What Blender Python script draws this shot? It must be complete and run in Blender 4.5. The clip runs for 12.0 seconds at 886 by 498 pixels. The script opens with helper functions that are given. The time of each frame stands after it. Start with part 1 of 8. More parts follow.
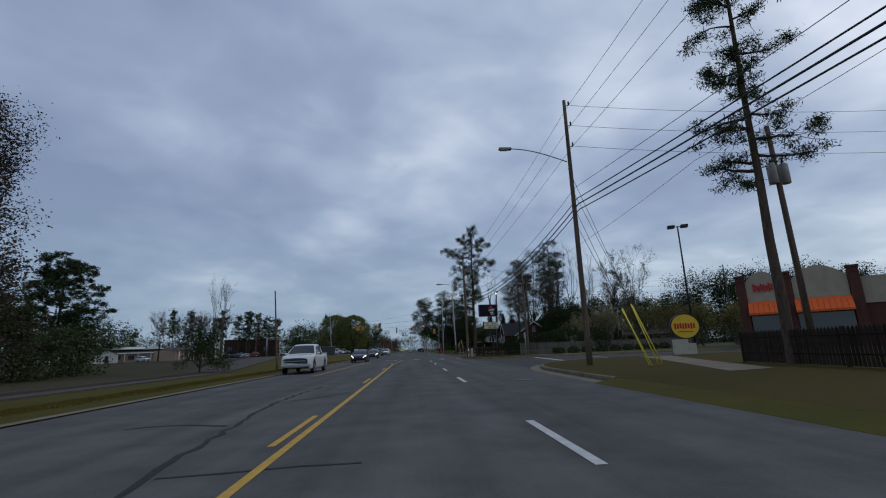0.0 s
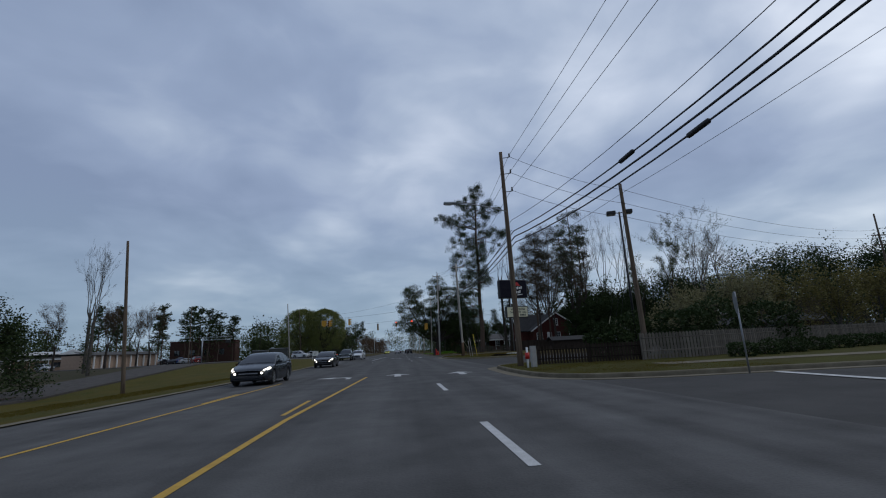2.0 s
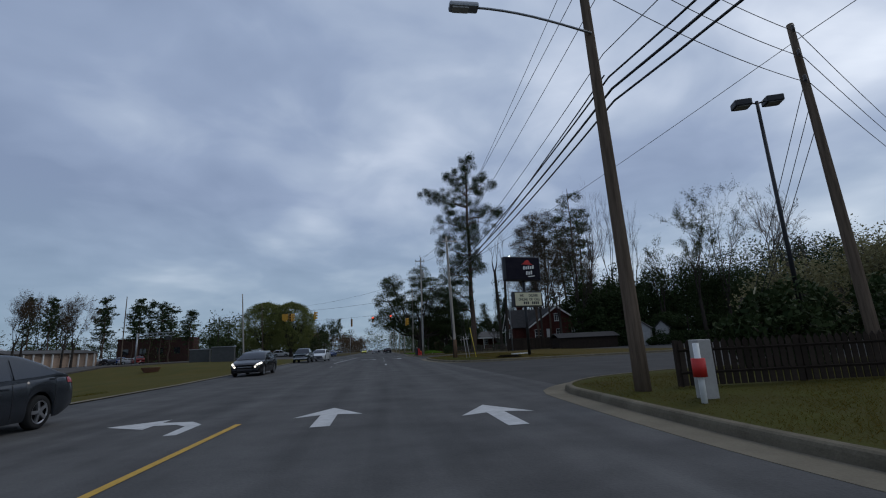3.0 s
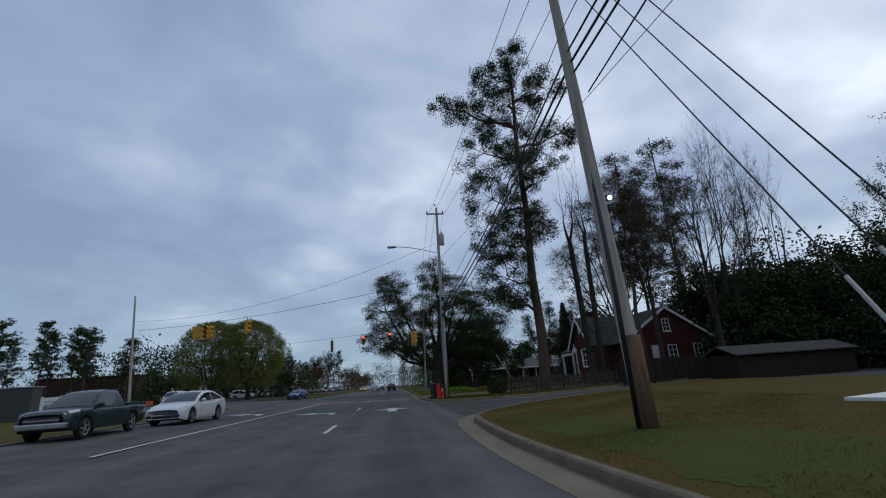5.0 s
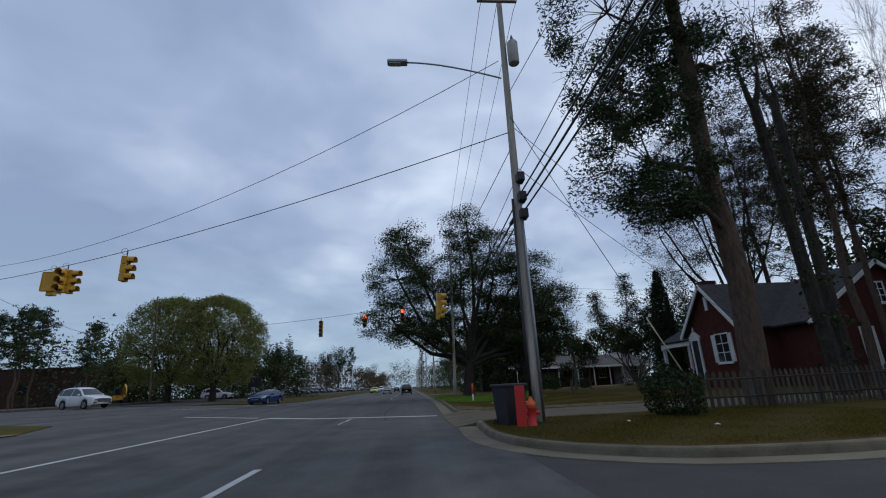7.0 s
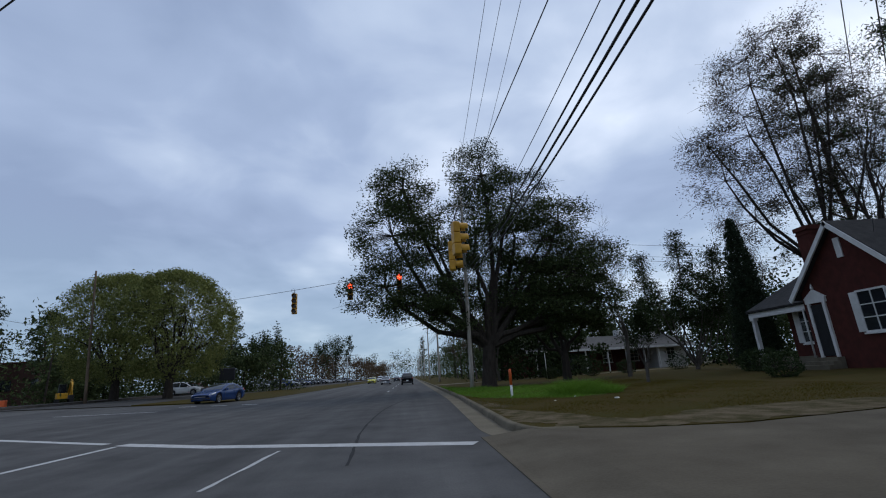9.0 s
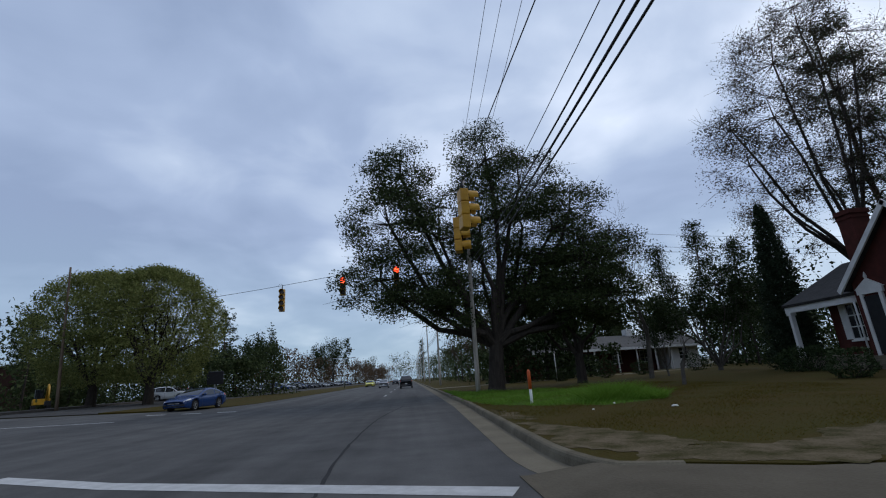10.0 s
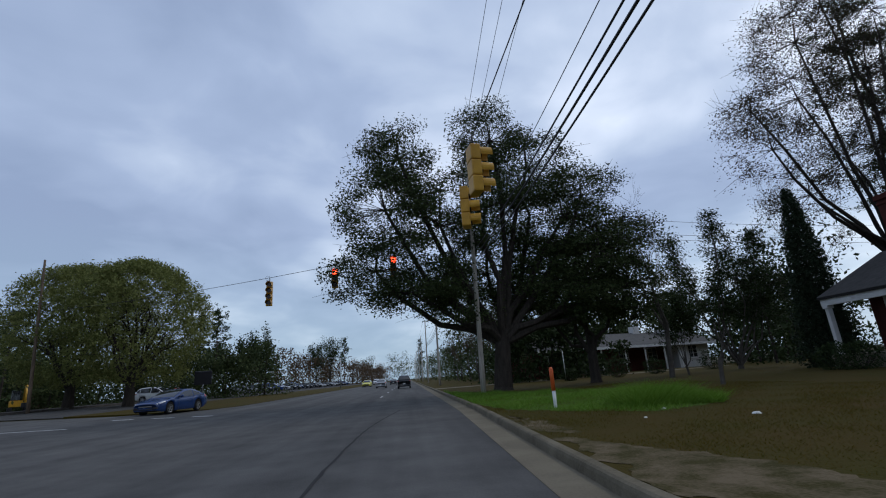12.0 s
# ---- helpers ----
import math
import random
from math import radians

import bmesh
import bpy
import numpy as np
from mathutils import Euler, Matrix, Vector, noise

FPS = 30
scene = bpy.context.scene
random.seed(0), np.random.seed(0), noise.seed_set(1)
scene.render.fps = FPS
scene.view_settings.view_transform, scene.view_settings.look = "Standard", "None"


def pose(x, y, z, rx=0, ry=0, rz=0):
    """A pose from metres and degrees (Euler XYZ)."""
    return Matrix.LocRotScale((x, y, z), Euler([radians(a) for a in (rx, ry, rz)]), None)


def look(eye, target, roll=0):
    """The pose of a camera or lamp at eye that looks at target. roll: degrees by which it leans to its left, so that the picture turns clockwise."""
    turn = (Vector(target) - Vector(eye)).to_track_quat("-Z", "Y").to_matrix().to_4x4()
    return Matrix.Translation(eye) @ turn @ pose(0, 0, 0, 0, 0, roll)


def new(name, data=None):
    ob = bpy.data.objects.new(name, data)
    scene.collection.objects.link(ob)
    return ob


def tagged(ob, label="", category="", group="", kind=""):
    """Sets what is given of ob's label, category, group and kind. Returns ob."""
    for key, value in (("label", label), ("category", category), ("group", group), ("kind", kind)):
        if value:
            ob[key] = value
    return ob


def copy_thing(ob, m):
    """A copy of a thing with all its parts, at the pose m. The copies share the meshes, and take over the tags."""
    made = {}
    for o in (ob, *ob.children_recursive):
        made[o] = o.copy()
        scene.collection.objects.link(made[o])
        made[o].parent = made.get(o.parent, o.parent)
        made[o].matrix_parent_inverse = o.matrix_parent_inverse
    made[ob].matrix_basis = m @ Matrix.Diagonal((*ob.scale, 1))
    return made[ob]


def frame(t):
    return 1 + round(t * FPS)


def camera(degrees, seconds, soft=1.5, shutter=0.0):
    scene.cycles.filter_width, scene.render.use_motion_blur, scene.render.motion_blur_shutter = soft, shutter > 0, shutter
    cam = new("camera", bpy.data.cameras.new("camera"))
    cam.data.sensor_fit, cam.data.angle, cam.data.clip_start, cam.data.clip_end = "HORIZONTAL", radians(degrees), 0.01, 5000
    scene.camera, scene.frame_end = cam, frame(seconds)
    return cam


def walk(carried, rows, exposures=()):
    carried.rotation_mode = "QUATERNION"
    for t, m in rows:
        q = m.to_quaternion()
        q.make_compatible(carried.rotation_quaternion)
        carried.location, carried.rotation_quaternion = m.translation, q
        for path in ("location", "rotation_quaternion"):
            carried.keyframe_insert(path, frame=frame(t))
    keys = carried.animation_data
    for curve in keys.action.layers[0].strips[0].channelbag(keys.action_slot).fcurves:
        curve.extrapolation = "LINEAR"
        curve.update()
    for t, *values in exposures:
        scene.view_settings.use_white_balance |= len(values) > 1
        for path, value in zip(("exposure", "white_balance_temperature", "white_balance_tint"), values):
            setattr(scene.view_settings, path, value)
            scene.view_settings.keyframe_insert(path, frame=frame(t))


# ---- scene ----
# The camera and its drive along the road.
cam = camera(89.0, 12.0, soft=1.1)
ROWS = [
    (0, -1.99, 2.37, 1.24, -4.31, 12.44, 2.21),
    (0.5, -1.96, 11.55, 1.24, -4.41, 12.41, 2.17),
    (1, -1.95, 19.29, 1.24, -4.75, 12.55, 2.46),
    (1.5, -1.87, 27.54, 1.24, -5.19, 12.4, 2.62),
    (2, -1.42, 35.24, 1.24, -6, 12.45, 2.93),
    (2.5, -1.06, 42.44, 1.24, -7.41, 12.33, 2.5),
    (2.7, -0.88, 45.22, 1.24, -8.1, 12.23, 2.55),
    (4.3, 1.6, 75.03, 1.24, -8.25, 12.4, 3.72),
    (4.4, 1.72, 76.5, 1.24, -8.25, 12.5, 4),
    (4.5, 1.84, 77.97, 1.24, -8.25, 16.45, 4.29),
    (5, 2.01, 86.78, 1.24, -7.37, 16.44, 4.02),
    (5.5, 2.37, 94.23, 1.24, -6.4, 16.59, 4.3),
    (6, 2.52, 100.45, 1.24, -5.45, 17.07, 3.61),
    (6.5, 2.51, 105.43, 1.24, -5.12, 16.9, 2.76),
    (7, 2.57, 109.5, 1.24, -4.82, 16.84, 2.69),
    (7.2, 2.58, 110.85, 1.24, -4.67, 16.88, 2.77),
    (8.8, 2.6, 120.82, 1.24, -5, 15.83, 3.64),
    (9, 2.58, 121.47, 1.24, -4.95, 15.49, 3.8),
    (9.5, 2.59, 123.31, 1.24, -5.02, 15.57, 3.91),
    (10, 2.62, 124.89, 1.24, -5.12, 15.8, 4.09),
    (10.5, 2.62, 126.18, 1.24, -5.2, 15.78, 4.08),
    (11, 2.62, 127.09, 1.24, -5.28, 15.66, 4.11),
    (11.5, 2.62, 127.58, 1.24, -5.34, 15.69, 4.12),
    (12, 2.61, 127.73, 1.24, -5.38, 15.75, 4.19),
]


def drive_pose(x, y, z, yaw, pitch, roll):
    a, b = radians(yaw), radians(pitch)
    way = Vector((-math.sin(a) * math.cos(b), math.cos(a) * math.cos(b), math.sin(b)))
    eye = Vector((x, y, z))
    return look(eye, eye + way, -roll)


walk(cam, [(t, drive_pose(x, y, z, yaw, pitch, roll)) for t, x, y, z, yaw, pitch, roll in ROWS],
     exposures=[(0.0, -0.04, 6500, 10), (2.7, -0.05, 6500, 10), (4.5, 0.12, 6500, 10), (5.5, 0.15, 6500, 10), (7.2, 0.28, 6500, 10), (9.0, 0.36, 6500, 10), (12.0, 0.36, 6500, 10)])

# ---------- sky and sun: a cloudy early-spring noon ----------
SUN_ELEVATION, SUN_ROTATION = 48.0, 60.0
world = bpy.data.worlds.new("cloudy_sky")
scene.world = world
world.use_nodes = True
wn, wl = world.node_tree.nodes, world.node_tree.links
wn.clear()


def wnode(kind, **values):
    n = wn.new(kind)
    for key, value in values.items():
        n.inputs[key].default_value = value
    return n


def wmath(op, a, b=None, c=None):
    n = wn.new("ShaderNodeMath")
    n.operation = op
    for i, v in enumerate((a, b, c)):
        if v is None:
            continue
        if isinstance(v, (int, float)):
            n.inputs[i].default_value = v
        else:
            wl.new(v, n.inputs[i])
    return n.outputs[0]


def wramp(fac, stops):
    n = wn.new("ShaderNodeValToRGB")
    el = n.color_ramp.elements
    while len(el) < len(stops):
        el.new(0.5)
    for e, (p, c) in zip(el, stops):
        e.position, e.color = p, (*c, 1)
    wl.new(fac, n.inputs[0])
    return n.outputs[0]


def wmix(fac, a, b):
    n = wn.new("ShaderNodeMix")
    n.data_type = "RGBA"
    for sock, v in ((n.inputs[0], fac), (n.inputs[6], a), (n.inputs[7], b)):
        if isinstance(v, (int, float)):
            sock.default_value = v
        elif isinstance(v, tuple):
            sock.default_value = (*v, 1)
        else:
            wl.new(v, sock)
    return n.outputs[2]


coord = wn.new("ShaderNodeTexCoord")
sep = wn.new("ShaderNodeSeparateXYZ")
wl.new(coord.outputs["Generated"], sep.inputs[0])
up = wmath("MAXIMUM", sep.outputs[2], 0.0)
deep = wmath("ADD", up, 0.22)
comb = wn.new("ShaderNodeCombineXYZ")
wl.new(wmath("DIVIDE", sep.outputs[0], deep), comb.inputs[0])
wl.new(wmath("DIVIDE", sep.outputs[1], deep), comb.inputs[1])
big = wnode("ShaderNodeTexNoise", Scale=0.95, Detail=4.0, Roughness=0.5, Distortion=0.25)
wl.new(comb.outputs[0], big.inputs["Vector"])
small = wnode("ShaderNodeTexNoise", Scale=2.6, Detail=6.0, Roughness=0.5, Distortion=0.4)
wl.new(comb.outputs[0], small.inputs["Vector"])
blend = wmath("ADD", wmath("MULTIPLY", big.outputs["Fac"], 0.72), wmath("MULTIPLY", small.outputs["Fac"], 0.28))
# the brighter side of the cloud deck faces the hidden sun
side = wmath("MULTIPLY_ADD", sep.outputs[0], 0.10, blend)
cloud = wramp(side, [(0.36, (0.235, 0.305, 0.455)), (0.465, (0.31, 0.39, 0.555)), (0.535, (0.415, 0.50, 0.655)),
                     (0.61, (0.585, 0.665, 0.81)), (0.71, (0.92, 0.99, 1.10))])
low = wmath("SUBTRACT", 1.0, wmath("MINIMUM", wmath("MULTIPLY", up, 3.2), 1.0))
hazy = wmix(wmath("MULTIPLY", low, 0.75), cloud, (0.255, 0.375, 0.475))
sky = wn.new("ShaderNodeTexSky")
sky.sky_type, sky.sun_disc = "NISHITA", False
sky.sun_elevation, sky.sun_rotation = radians(SUN_ELEVATION), radians(SUN_ROTATION)
blue = wn.new("ShaderNodeBackground")
blue.inputs["Strength"].default_value = 0.10
wl.new(sky.outputs[0], blue.inputs["Color"])
grey = wn.new("ShaderNodeBackground")
grey.inputs["Strength"].default_value = 1.0
wl.new(hazy, grey.inputs["Color"])
both = wn.new("ShaderNodeMixShader")
both.inputs[0].default_value = 0.94
wl.new(blue.outputs[0], both.inputs[1])
wl.new(grey.outputs[0], both.inputs[2])
out = wn.new("ShaderNodeOutputWorld")
wl.new(both.outputs[0], out.inputs["Surface"])

sun = new("sun", bpy.data.lights.new("sun", "SUN"))
sun.data.energy, sun.data.angle, sun.data.color = 0.5, radians(18), (1.0, 0.95, 0.88)
a, b = radians(SUN_ROTATION), radians(SUN_ELEVATION)
sun.matrix_world = look((0, 0, 60), Vector((0, 0, 60)) - Vector((math.sin(a) * math.cos(b), math.cos(a) * math.cos(b), math.sin(b))))

# ---------- materials ----------
MATS = {}


def mat(name, c1, c2=None, rough=0.8, scale=2.0, fine=40.0, bump=0.25, metal=0.0, spec=0.4, contrast=0.25, piece=0.0, stretch=None):
    """Two noises mix two colours; the fine one gives relief. piece: how far single pieces differ."""
    if name in MATS:
        return MATS[name]
    m = bpy.data.materials.new(name)
    m.use_nodes = True
    MATS[name] = m
    n, l = m.node_tree.nodes, m.node_tree.links
    p = n["Principled BSDF"]
    c2 = c2 or tuple(v * 0.65 for v in c1)
    tc = n.new("ShaderNodeTexCoord")
    n1 = n.new("ShaderNodeTexNoise")
    n1.inputs["Scale"].default_value, n1.inputs["Detail"].default_value, n1.inputs["Roughness"].default_value = scale, 5, 0.6
    n2 = n.new("ShaderNodeTexNoise")
    n2.inputs["Scale"].default_value, n2.inputs["Detail"].default_value = fine, 3
    where = tc.outputs["Object"]
    if stretch:
        mp = n.new("ShaderNodeMapping")
        mp.inputs["Scale"].default_value = stretch
        l.new(where, mp.inputs[0])
        where = mp.outputs[0]
    for k in (n1, n2):
        l.new(where, k.inputs["Vector"])
    mr = n.new("ShaderNodeMapRange")
    mr.inputs["From Min"].default_value, mr.inputs["From Max"].default_value = 0.5 - contrast, 0.5 + contrast
    add = n.new("ShaderNodeMath")
    add.operation = "MULTIPLY_ADD"
    add.inputs[1].default_value, add.inputs[2].default_value = 0.35, -0.175
    l.new(n2.outputs["Fac"], add.inputs[0])
    add2 = n.new("ShaderNodeMath")
    l.new(n1.outputs["Fac"], add2.inputs[0])
    l.new(add.outputs[0], add2.inputs[1])
    l.new(add2.outputs[0], mr.inputs["Value"])
    mix = n.new("ShaderNodeMix")
    mix.data_type = "RGBA"
    mix.inputs[6].default_value, mix.inputs[7].default_value = (*c1, 1), (*c2, 1)
    l.new(mr.outputs[0], mix.inputs[0])
    colour = mix.outputs[2]
    if piece:
        info = n.new("ShaderNodeObjectInfo")
        hsv = n.new("ShaderNodeHueSaturation")
        v = n.new("ShaderNodeMapRange")
        v.inputs["To Min"].default_value, v.inputs["To Max"].default_value = 1 - piece, 1 + piece
        l.new(info.outputs["Random"], v.inputs["Value"])
        l.new(v.outputs[0], hsv.inputs["Value"])
        l.new(colour, hsv.inputs["Color"])
        colour = hsv.outputs[0]
    l.new(colour, p.inputs["Base Color"])
    p.inputs["Roughness"].default_value, p.inputs["Metallic"].default_value = rough, metal
    p.inputs["Specular IOR Level"].default_value = spec if rough < 0.8 else spec * 0.2
    if bump:
        bn = n.new("ShaderNodeBump")
        bn.inputs["Strength"].default_value, bn.inputs["Distance"].default_value = bump, 0.02
        l.new(n2.outputs["Fac"], bn.inputs["Height"])
        l.new(bn.outputs[0], p.inputs["Normal"])
    return m


def leafmat(name, c1, c2, rough=0.6, thin=0.25):
    """Leaves: each island takes its own tone, and some light passes through."""
    m = bpy.data.materials.new(name)
    m.use_nodes = True
    n, l = m.node_tree.nodes, m.node_tree.links
    p = n["Principled BSDF"]
    geo = n.new("ShaderNodeNewGeometry")
    mix = n.new("ShaderNodeMix")
    mix.data_type = "RGBA"
    mix.inputs[6].default_value, mix.inputs[7].default_value = (*c1, 1), (*c2, 1)
    l.new(geo.outputs["Random Per Island"], mix.inputs[0])
    l.new(mix.outputs[2], p.inputs["Base Color"])
    p.inputs["Roughness"].default_value, p.inputs["Specular IOR Level"].default_value = rough, 0.1
    tr = n.new("ShaderNodeBsdfTranslucent")
    l.new(mix.outputs[2], tr.inputs["Color"])
    ms = n.new("ShaderNodeMixShader")
    ms.inputs[0].default_value = thin
    l.new(p.outputs[0], ms.inputs[1])
    l.new(tr.outputs[0], ms.inputs[2])
    l.new(ms.outputs[0], n["Material Output"].inputs["Surface"])
    return m


def glow(name, colour, strength):
    m = bpy.data.materials.new(name)
    m.use_nodes = True
    p = m.node_tree.nodes["Principled BSDF"]
    p.inputs["Base Color"].default_value = (*colour, 1)
    p.inputs["Emission Color"].default_value, p.inputs["Emission Strength"].default_value = (*colour, 1), strength
    return m


def glassmat(name, tint, rough=0.05):
    m = bpy.data.materials.new(name)
    m.use_nodes = True
    p = m.node_tree.nodes["Principled BSDF"]
    p.inputs["Base Color"].default_value = (*tint, 1)
    p.inputs["Roughness"].default_value, p.inputs["Specular IOR Level"].default_value = rough, 0.8
    return m


ASPHALT = mat("asphalt", (0.106, 0.104, 0.101), (0.064, 0.063, 0.062), 0.88, 0.8, 30, 0.45, contrast=0.24, spec=0.3)

an, al = ASPHALT.node_tree.nodes, ASPHALT.node_tree.links
amap, atc, awear, aramp, amix = (an.new(k) for k in ("ShaderNodeMapping", "ShaderNodeTexCoord", "ShaderNodeTexNoise", "ShaderNodeMapRange", "ShaderNodeMix"))
amap.inputs["Scale"].default_value = (1.1, 0.035, 1.0)
awear.inputs["Scale"].default_value, awear.inputs["Detail"].default_value = 1.0, 4.0
aramp.inputs["From Min"].default_value, aramp.inputs["From Max"].default_value = 0.35, 0.68
aramp.inputs["To Min"].default_value, aramp.inputs["To Max"].default_value = 0.88, 1.28
al.new(atc.outputs["Object"], amap.inputs[0])
al.new(amap.outputs[0], awear.inputs["Vector"])
al.new(awear.outputs["Fac"], aramp.inputs["Value"])
amix.data_type, amix.blend_type = "RGBA", "MULTIPLY"
amix.inputs[0].default_value = 1.0
abase = an["Principled BSDF"].inputs["Base Color"]
al.new(abase.links[0].from_socket, amix.inputs[6])
al.new(aramp.outputs[0], amix.inputs[7])
al.new(amix.outputs[2], abase)
OLD_ASPHALT = mat("old_asphalt", (0.078, 0.076, 0.073), (0.046, 0.045, 0.044), 0.9, 0.5, 45, 0.4)
CONCRETE = mat("concrete", (0.20, 0.176, 0.13), (0.12, 0.104, 0.077), 0.88, 0.9, 30, 0.35)
KERB = mat("kerb_concrete", (0.19, 0.165, 0.12), (0.09, 0.077, 0.055), 0.9, 1.6, 35, 0.4)
WHITE_PAINT = mat("white_road_paint", (0.55, 0.55, 0.54), (0.36, 0.36, 0.35), 0.75, 4.0, 70, 0.3)
YELLOW_PAINT = mat("yellow_road_paint", (0.55, 0.33, 0.035), (0.34, 0.20, 0.03), 0.75, 4.0, 70, 0.3)
TAR = mat("tar", (0.030, 0.030, 0.031), (0.046, 0.046, 0.047), 0.9, 6.0, 50, 0.2)
DRY_GRASS = mat("dry_grass", (0.090, 0.066, 0.014), (0.048, 0.052, 0.010), 0.95, 0.35, 22, 0.9)
LAWN = mat("lawn_turf", (0.044, 0.042, 0.007), (0.062, 0.039, 0.010), 0.95, 0.45, 25, 0.9)
GREEN_LAWN = mat("green_turf", (0.07, 0.135, 0.016), (0.045, 0.08, 0.014), 0.95, 0.8, 25, 0.9)
OLIVE_LAWN = mat("olive_turf", (0.056, 0.060, 0.010), (0.048, 0.040, 0.010), 0.95, 0.5, 25, 0.9)
GOLD_LAWN = mat("golden_turf", (0.092, 0.060, 0.013), (0.050, 0.044, 0.010), 0.95, 0.5, 25, 0.9)
APRON = mat("dull_concrete", (0.135, 0.116, 0.086), (0.08, 0.068, 0.05), 0.9, 0.9, 30, 0.35)
BARE_EARTH = mat("bare_earth", (0.135, 0.105, 0.066), (0.048, 0.042, 0.014), 0.95, 2.2, 30, 0.7, contrast=0.13)
EARTH = mat("ground_cover", (0.062, 0.052, 0.030), (0.036, 0.036, 0.019), 0.95, 0.12, 6, 0.6)
POLE_WOOD = mat("pole_wood", (0.18, 0.135, 0.098), (0.07, 0.052, 0.038), 0.9, 9, 40, 0.6, stretch=(1, 1, 0.07))
GREY_POLE = mat("weathered_pole", (0.44, 0.41, 0.36), (0.25, 0.215, 0.175), 0.9, 9, 40, 0.6, stretch=(1, 1, 0.07))
GALV = mat("galvanised_steel", (0.33, 0.34, 0.35), (0.24, 0.25, 0.26), 0.45, 5, 40, 0.1, 0.7)
DARK_METAL = mat("dark_metal", (0.03, 0.031, 0.033), (0.018, 0.018, 0.02), 0.5, 5, 40, 0.1, 0.3)
CABLE = mat("cable_black", (0.015, 0.015, 0.016), (0.03, 0.03, 0.03), 0.6, 8, 40, 0.0)
PORCELAIN = mat("brown_porcelain", (0.06, 0.045, 0.04), (0.03, 0.025, 0.025), 0.3, 8, 40, 0.0)
SIGNAL_YELLOW = mat("signal_yellow", (0.62, 0.33, 0.02), (0.42, 0.21, 0.015), 0.45, 3, 40, 0.05)
SIGNAL_BLACK = mat("signal_black", (0.015, 0.015, 0.015), (0.03, 0.03, 0.03), 0.5, 3, 40, 0.05)
RED_ON = glow("red_lens_lit", (1.0, 0.06, 0.02), 6.0)
AMBER_ON = glow("amber_lens_lit", (1.0, 0.42, 0.12), 8.0)
LENS_OFF = mat("lens_dark", (0.05, 0.02, 0.015), (0.03, 0.02, 0.015), 0.25, 6, 40, 0.0)
LAMP_ON = glow("lamp_lit", (1.0, 0.95, 0.88), 12.0)
BARK = mat("bark", (0.062, 0.051, 0.042), (0.026, 0.022, 0.019), 0.95, 7, 34, 0.9, stretch=(1, 1, 0.25))
PINE_BARK = mat("pine_bark", (0.13, 0.09, 0.065), (0.045, 0.034, 0.028), 0.95, 7, 26, 1.0, stretch=(1, 1, 0.3))
GREY_BARK = mat("grey_bark", (0.12, 0.106, 0.09), (0.055, 0.049, 0.042), 0.95, 4, 26, 0.8)
NEEDLES = leafmat("pine_needles", (0.022, 0.042, 0.016), (0.05, 0.068, 0.026), 0.6, 0.15)
OAK_LEAF = leafmat("evergreen_oak_leaf", (0.031, 0.048, 0.017), (0.068, 0.084, 0.031), 0.7, 0.15)
HOLLY_LEAF = leafmat("holly_leaf", (0.019, 0.034, 0.011), (0.042, 0.058, 0.02), 0.7, 0.12)
SPRING_LEAF = leafmat("spring_leaf", (0.088, 0.106, 0.027), (0.215, 0.225, 0.074), 0.65, 0.36)
BUD_LEAF = leafmat("pale_bud_leaf", (0.17, 0.15, 0.07), (0.25, 0.24, 0.13), 0.7, 0.35)
OLIVE_LEAF = leafmat("olive_new_leaf", (0.105, 0.095, 0.030), (0.19, 0.165, 0.062), 0.7, 0.3)
BROWN_LEAF = leafmat("brown_leaf", (0.062, 0.040, 0.024), (0.11, 0.072, 0.042), 0.8, 0.2)
CYPRESS_LEAF = leafmat("cypress_leaf", (0.018, 0.03, 0.016), (0.035, 0.05, 0.026), 0.7, 0.1)
GRASS_GREEN = leafmat("grass_blade_green", (0.09, 0.19, 0.018), (0.15, 0.26, 0.035), 0.7, 0.3)
GRASS_DRY = leafmat("grass_blade_dry", (0.07, 0.068, 0.010), (0.12, 0.082, 0.018), 0.9, 0.4)
BRICK_RED = mat("brick_wall", (0.100, 0.031, 0.025), (0.054, 0.022, 0.018), 0.9, 3.0, 35, 0.5)
BRICK_TAN = mat("restaurant_brick", (0.13, 0.055, 0.042), (0.085, 0.038, 0.03), 0.9, 3.0, 35, 0.4)
STUCCO = mat("tan_stucco", (0.42, 0.36, 0.27), (0.33, 0.28, 0.21), 0.9, 1.0, 40, 0.2)
WHITE_TRIM = mat("white_trim", (0.72, 0.71, 0.68), (0.58, 0.57, 0.54), 0.6, 3, 40, 0.1)
WHITE_WALL = mat("white_siding", (0.62, 0.61, 0.58), (0.50, 0.49, 0.47), 0.75, 2, 30, 0.2)
SHINGLE = mat("roof_shingle", (0.075, 0.072, 0.07), (0.045, 0.044, 0.044), 0.95, 3, 16, 0.8)
GREY_SHINGLE = mat("grey_roof_shingle", (0.115, 0.112, 0.108), (0.075, 0.073, 0.07), 0.95, 3, 16, 0.8)
PANE = glassmat("window_pane", (0.02, 0.022, 0.026))
ORANGE = mat("orange_awning", (0.85, 0.13, 0.015), (0.62, 0.09, 0.01), 0.6, 2, 30, 0.1)
RED_PAINT = mat("red_paint", (0.55, 0.025, 0.02), (0.38, 0.02, 0.015), 0.5, 4, 40, 0.1)
ORANGE_PAINT = mat("orange_plastic", (0.75, 0.13, 0.03), (0.55, 0.09, 0.02), 0.5, 4, 40, 0.1)
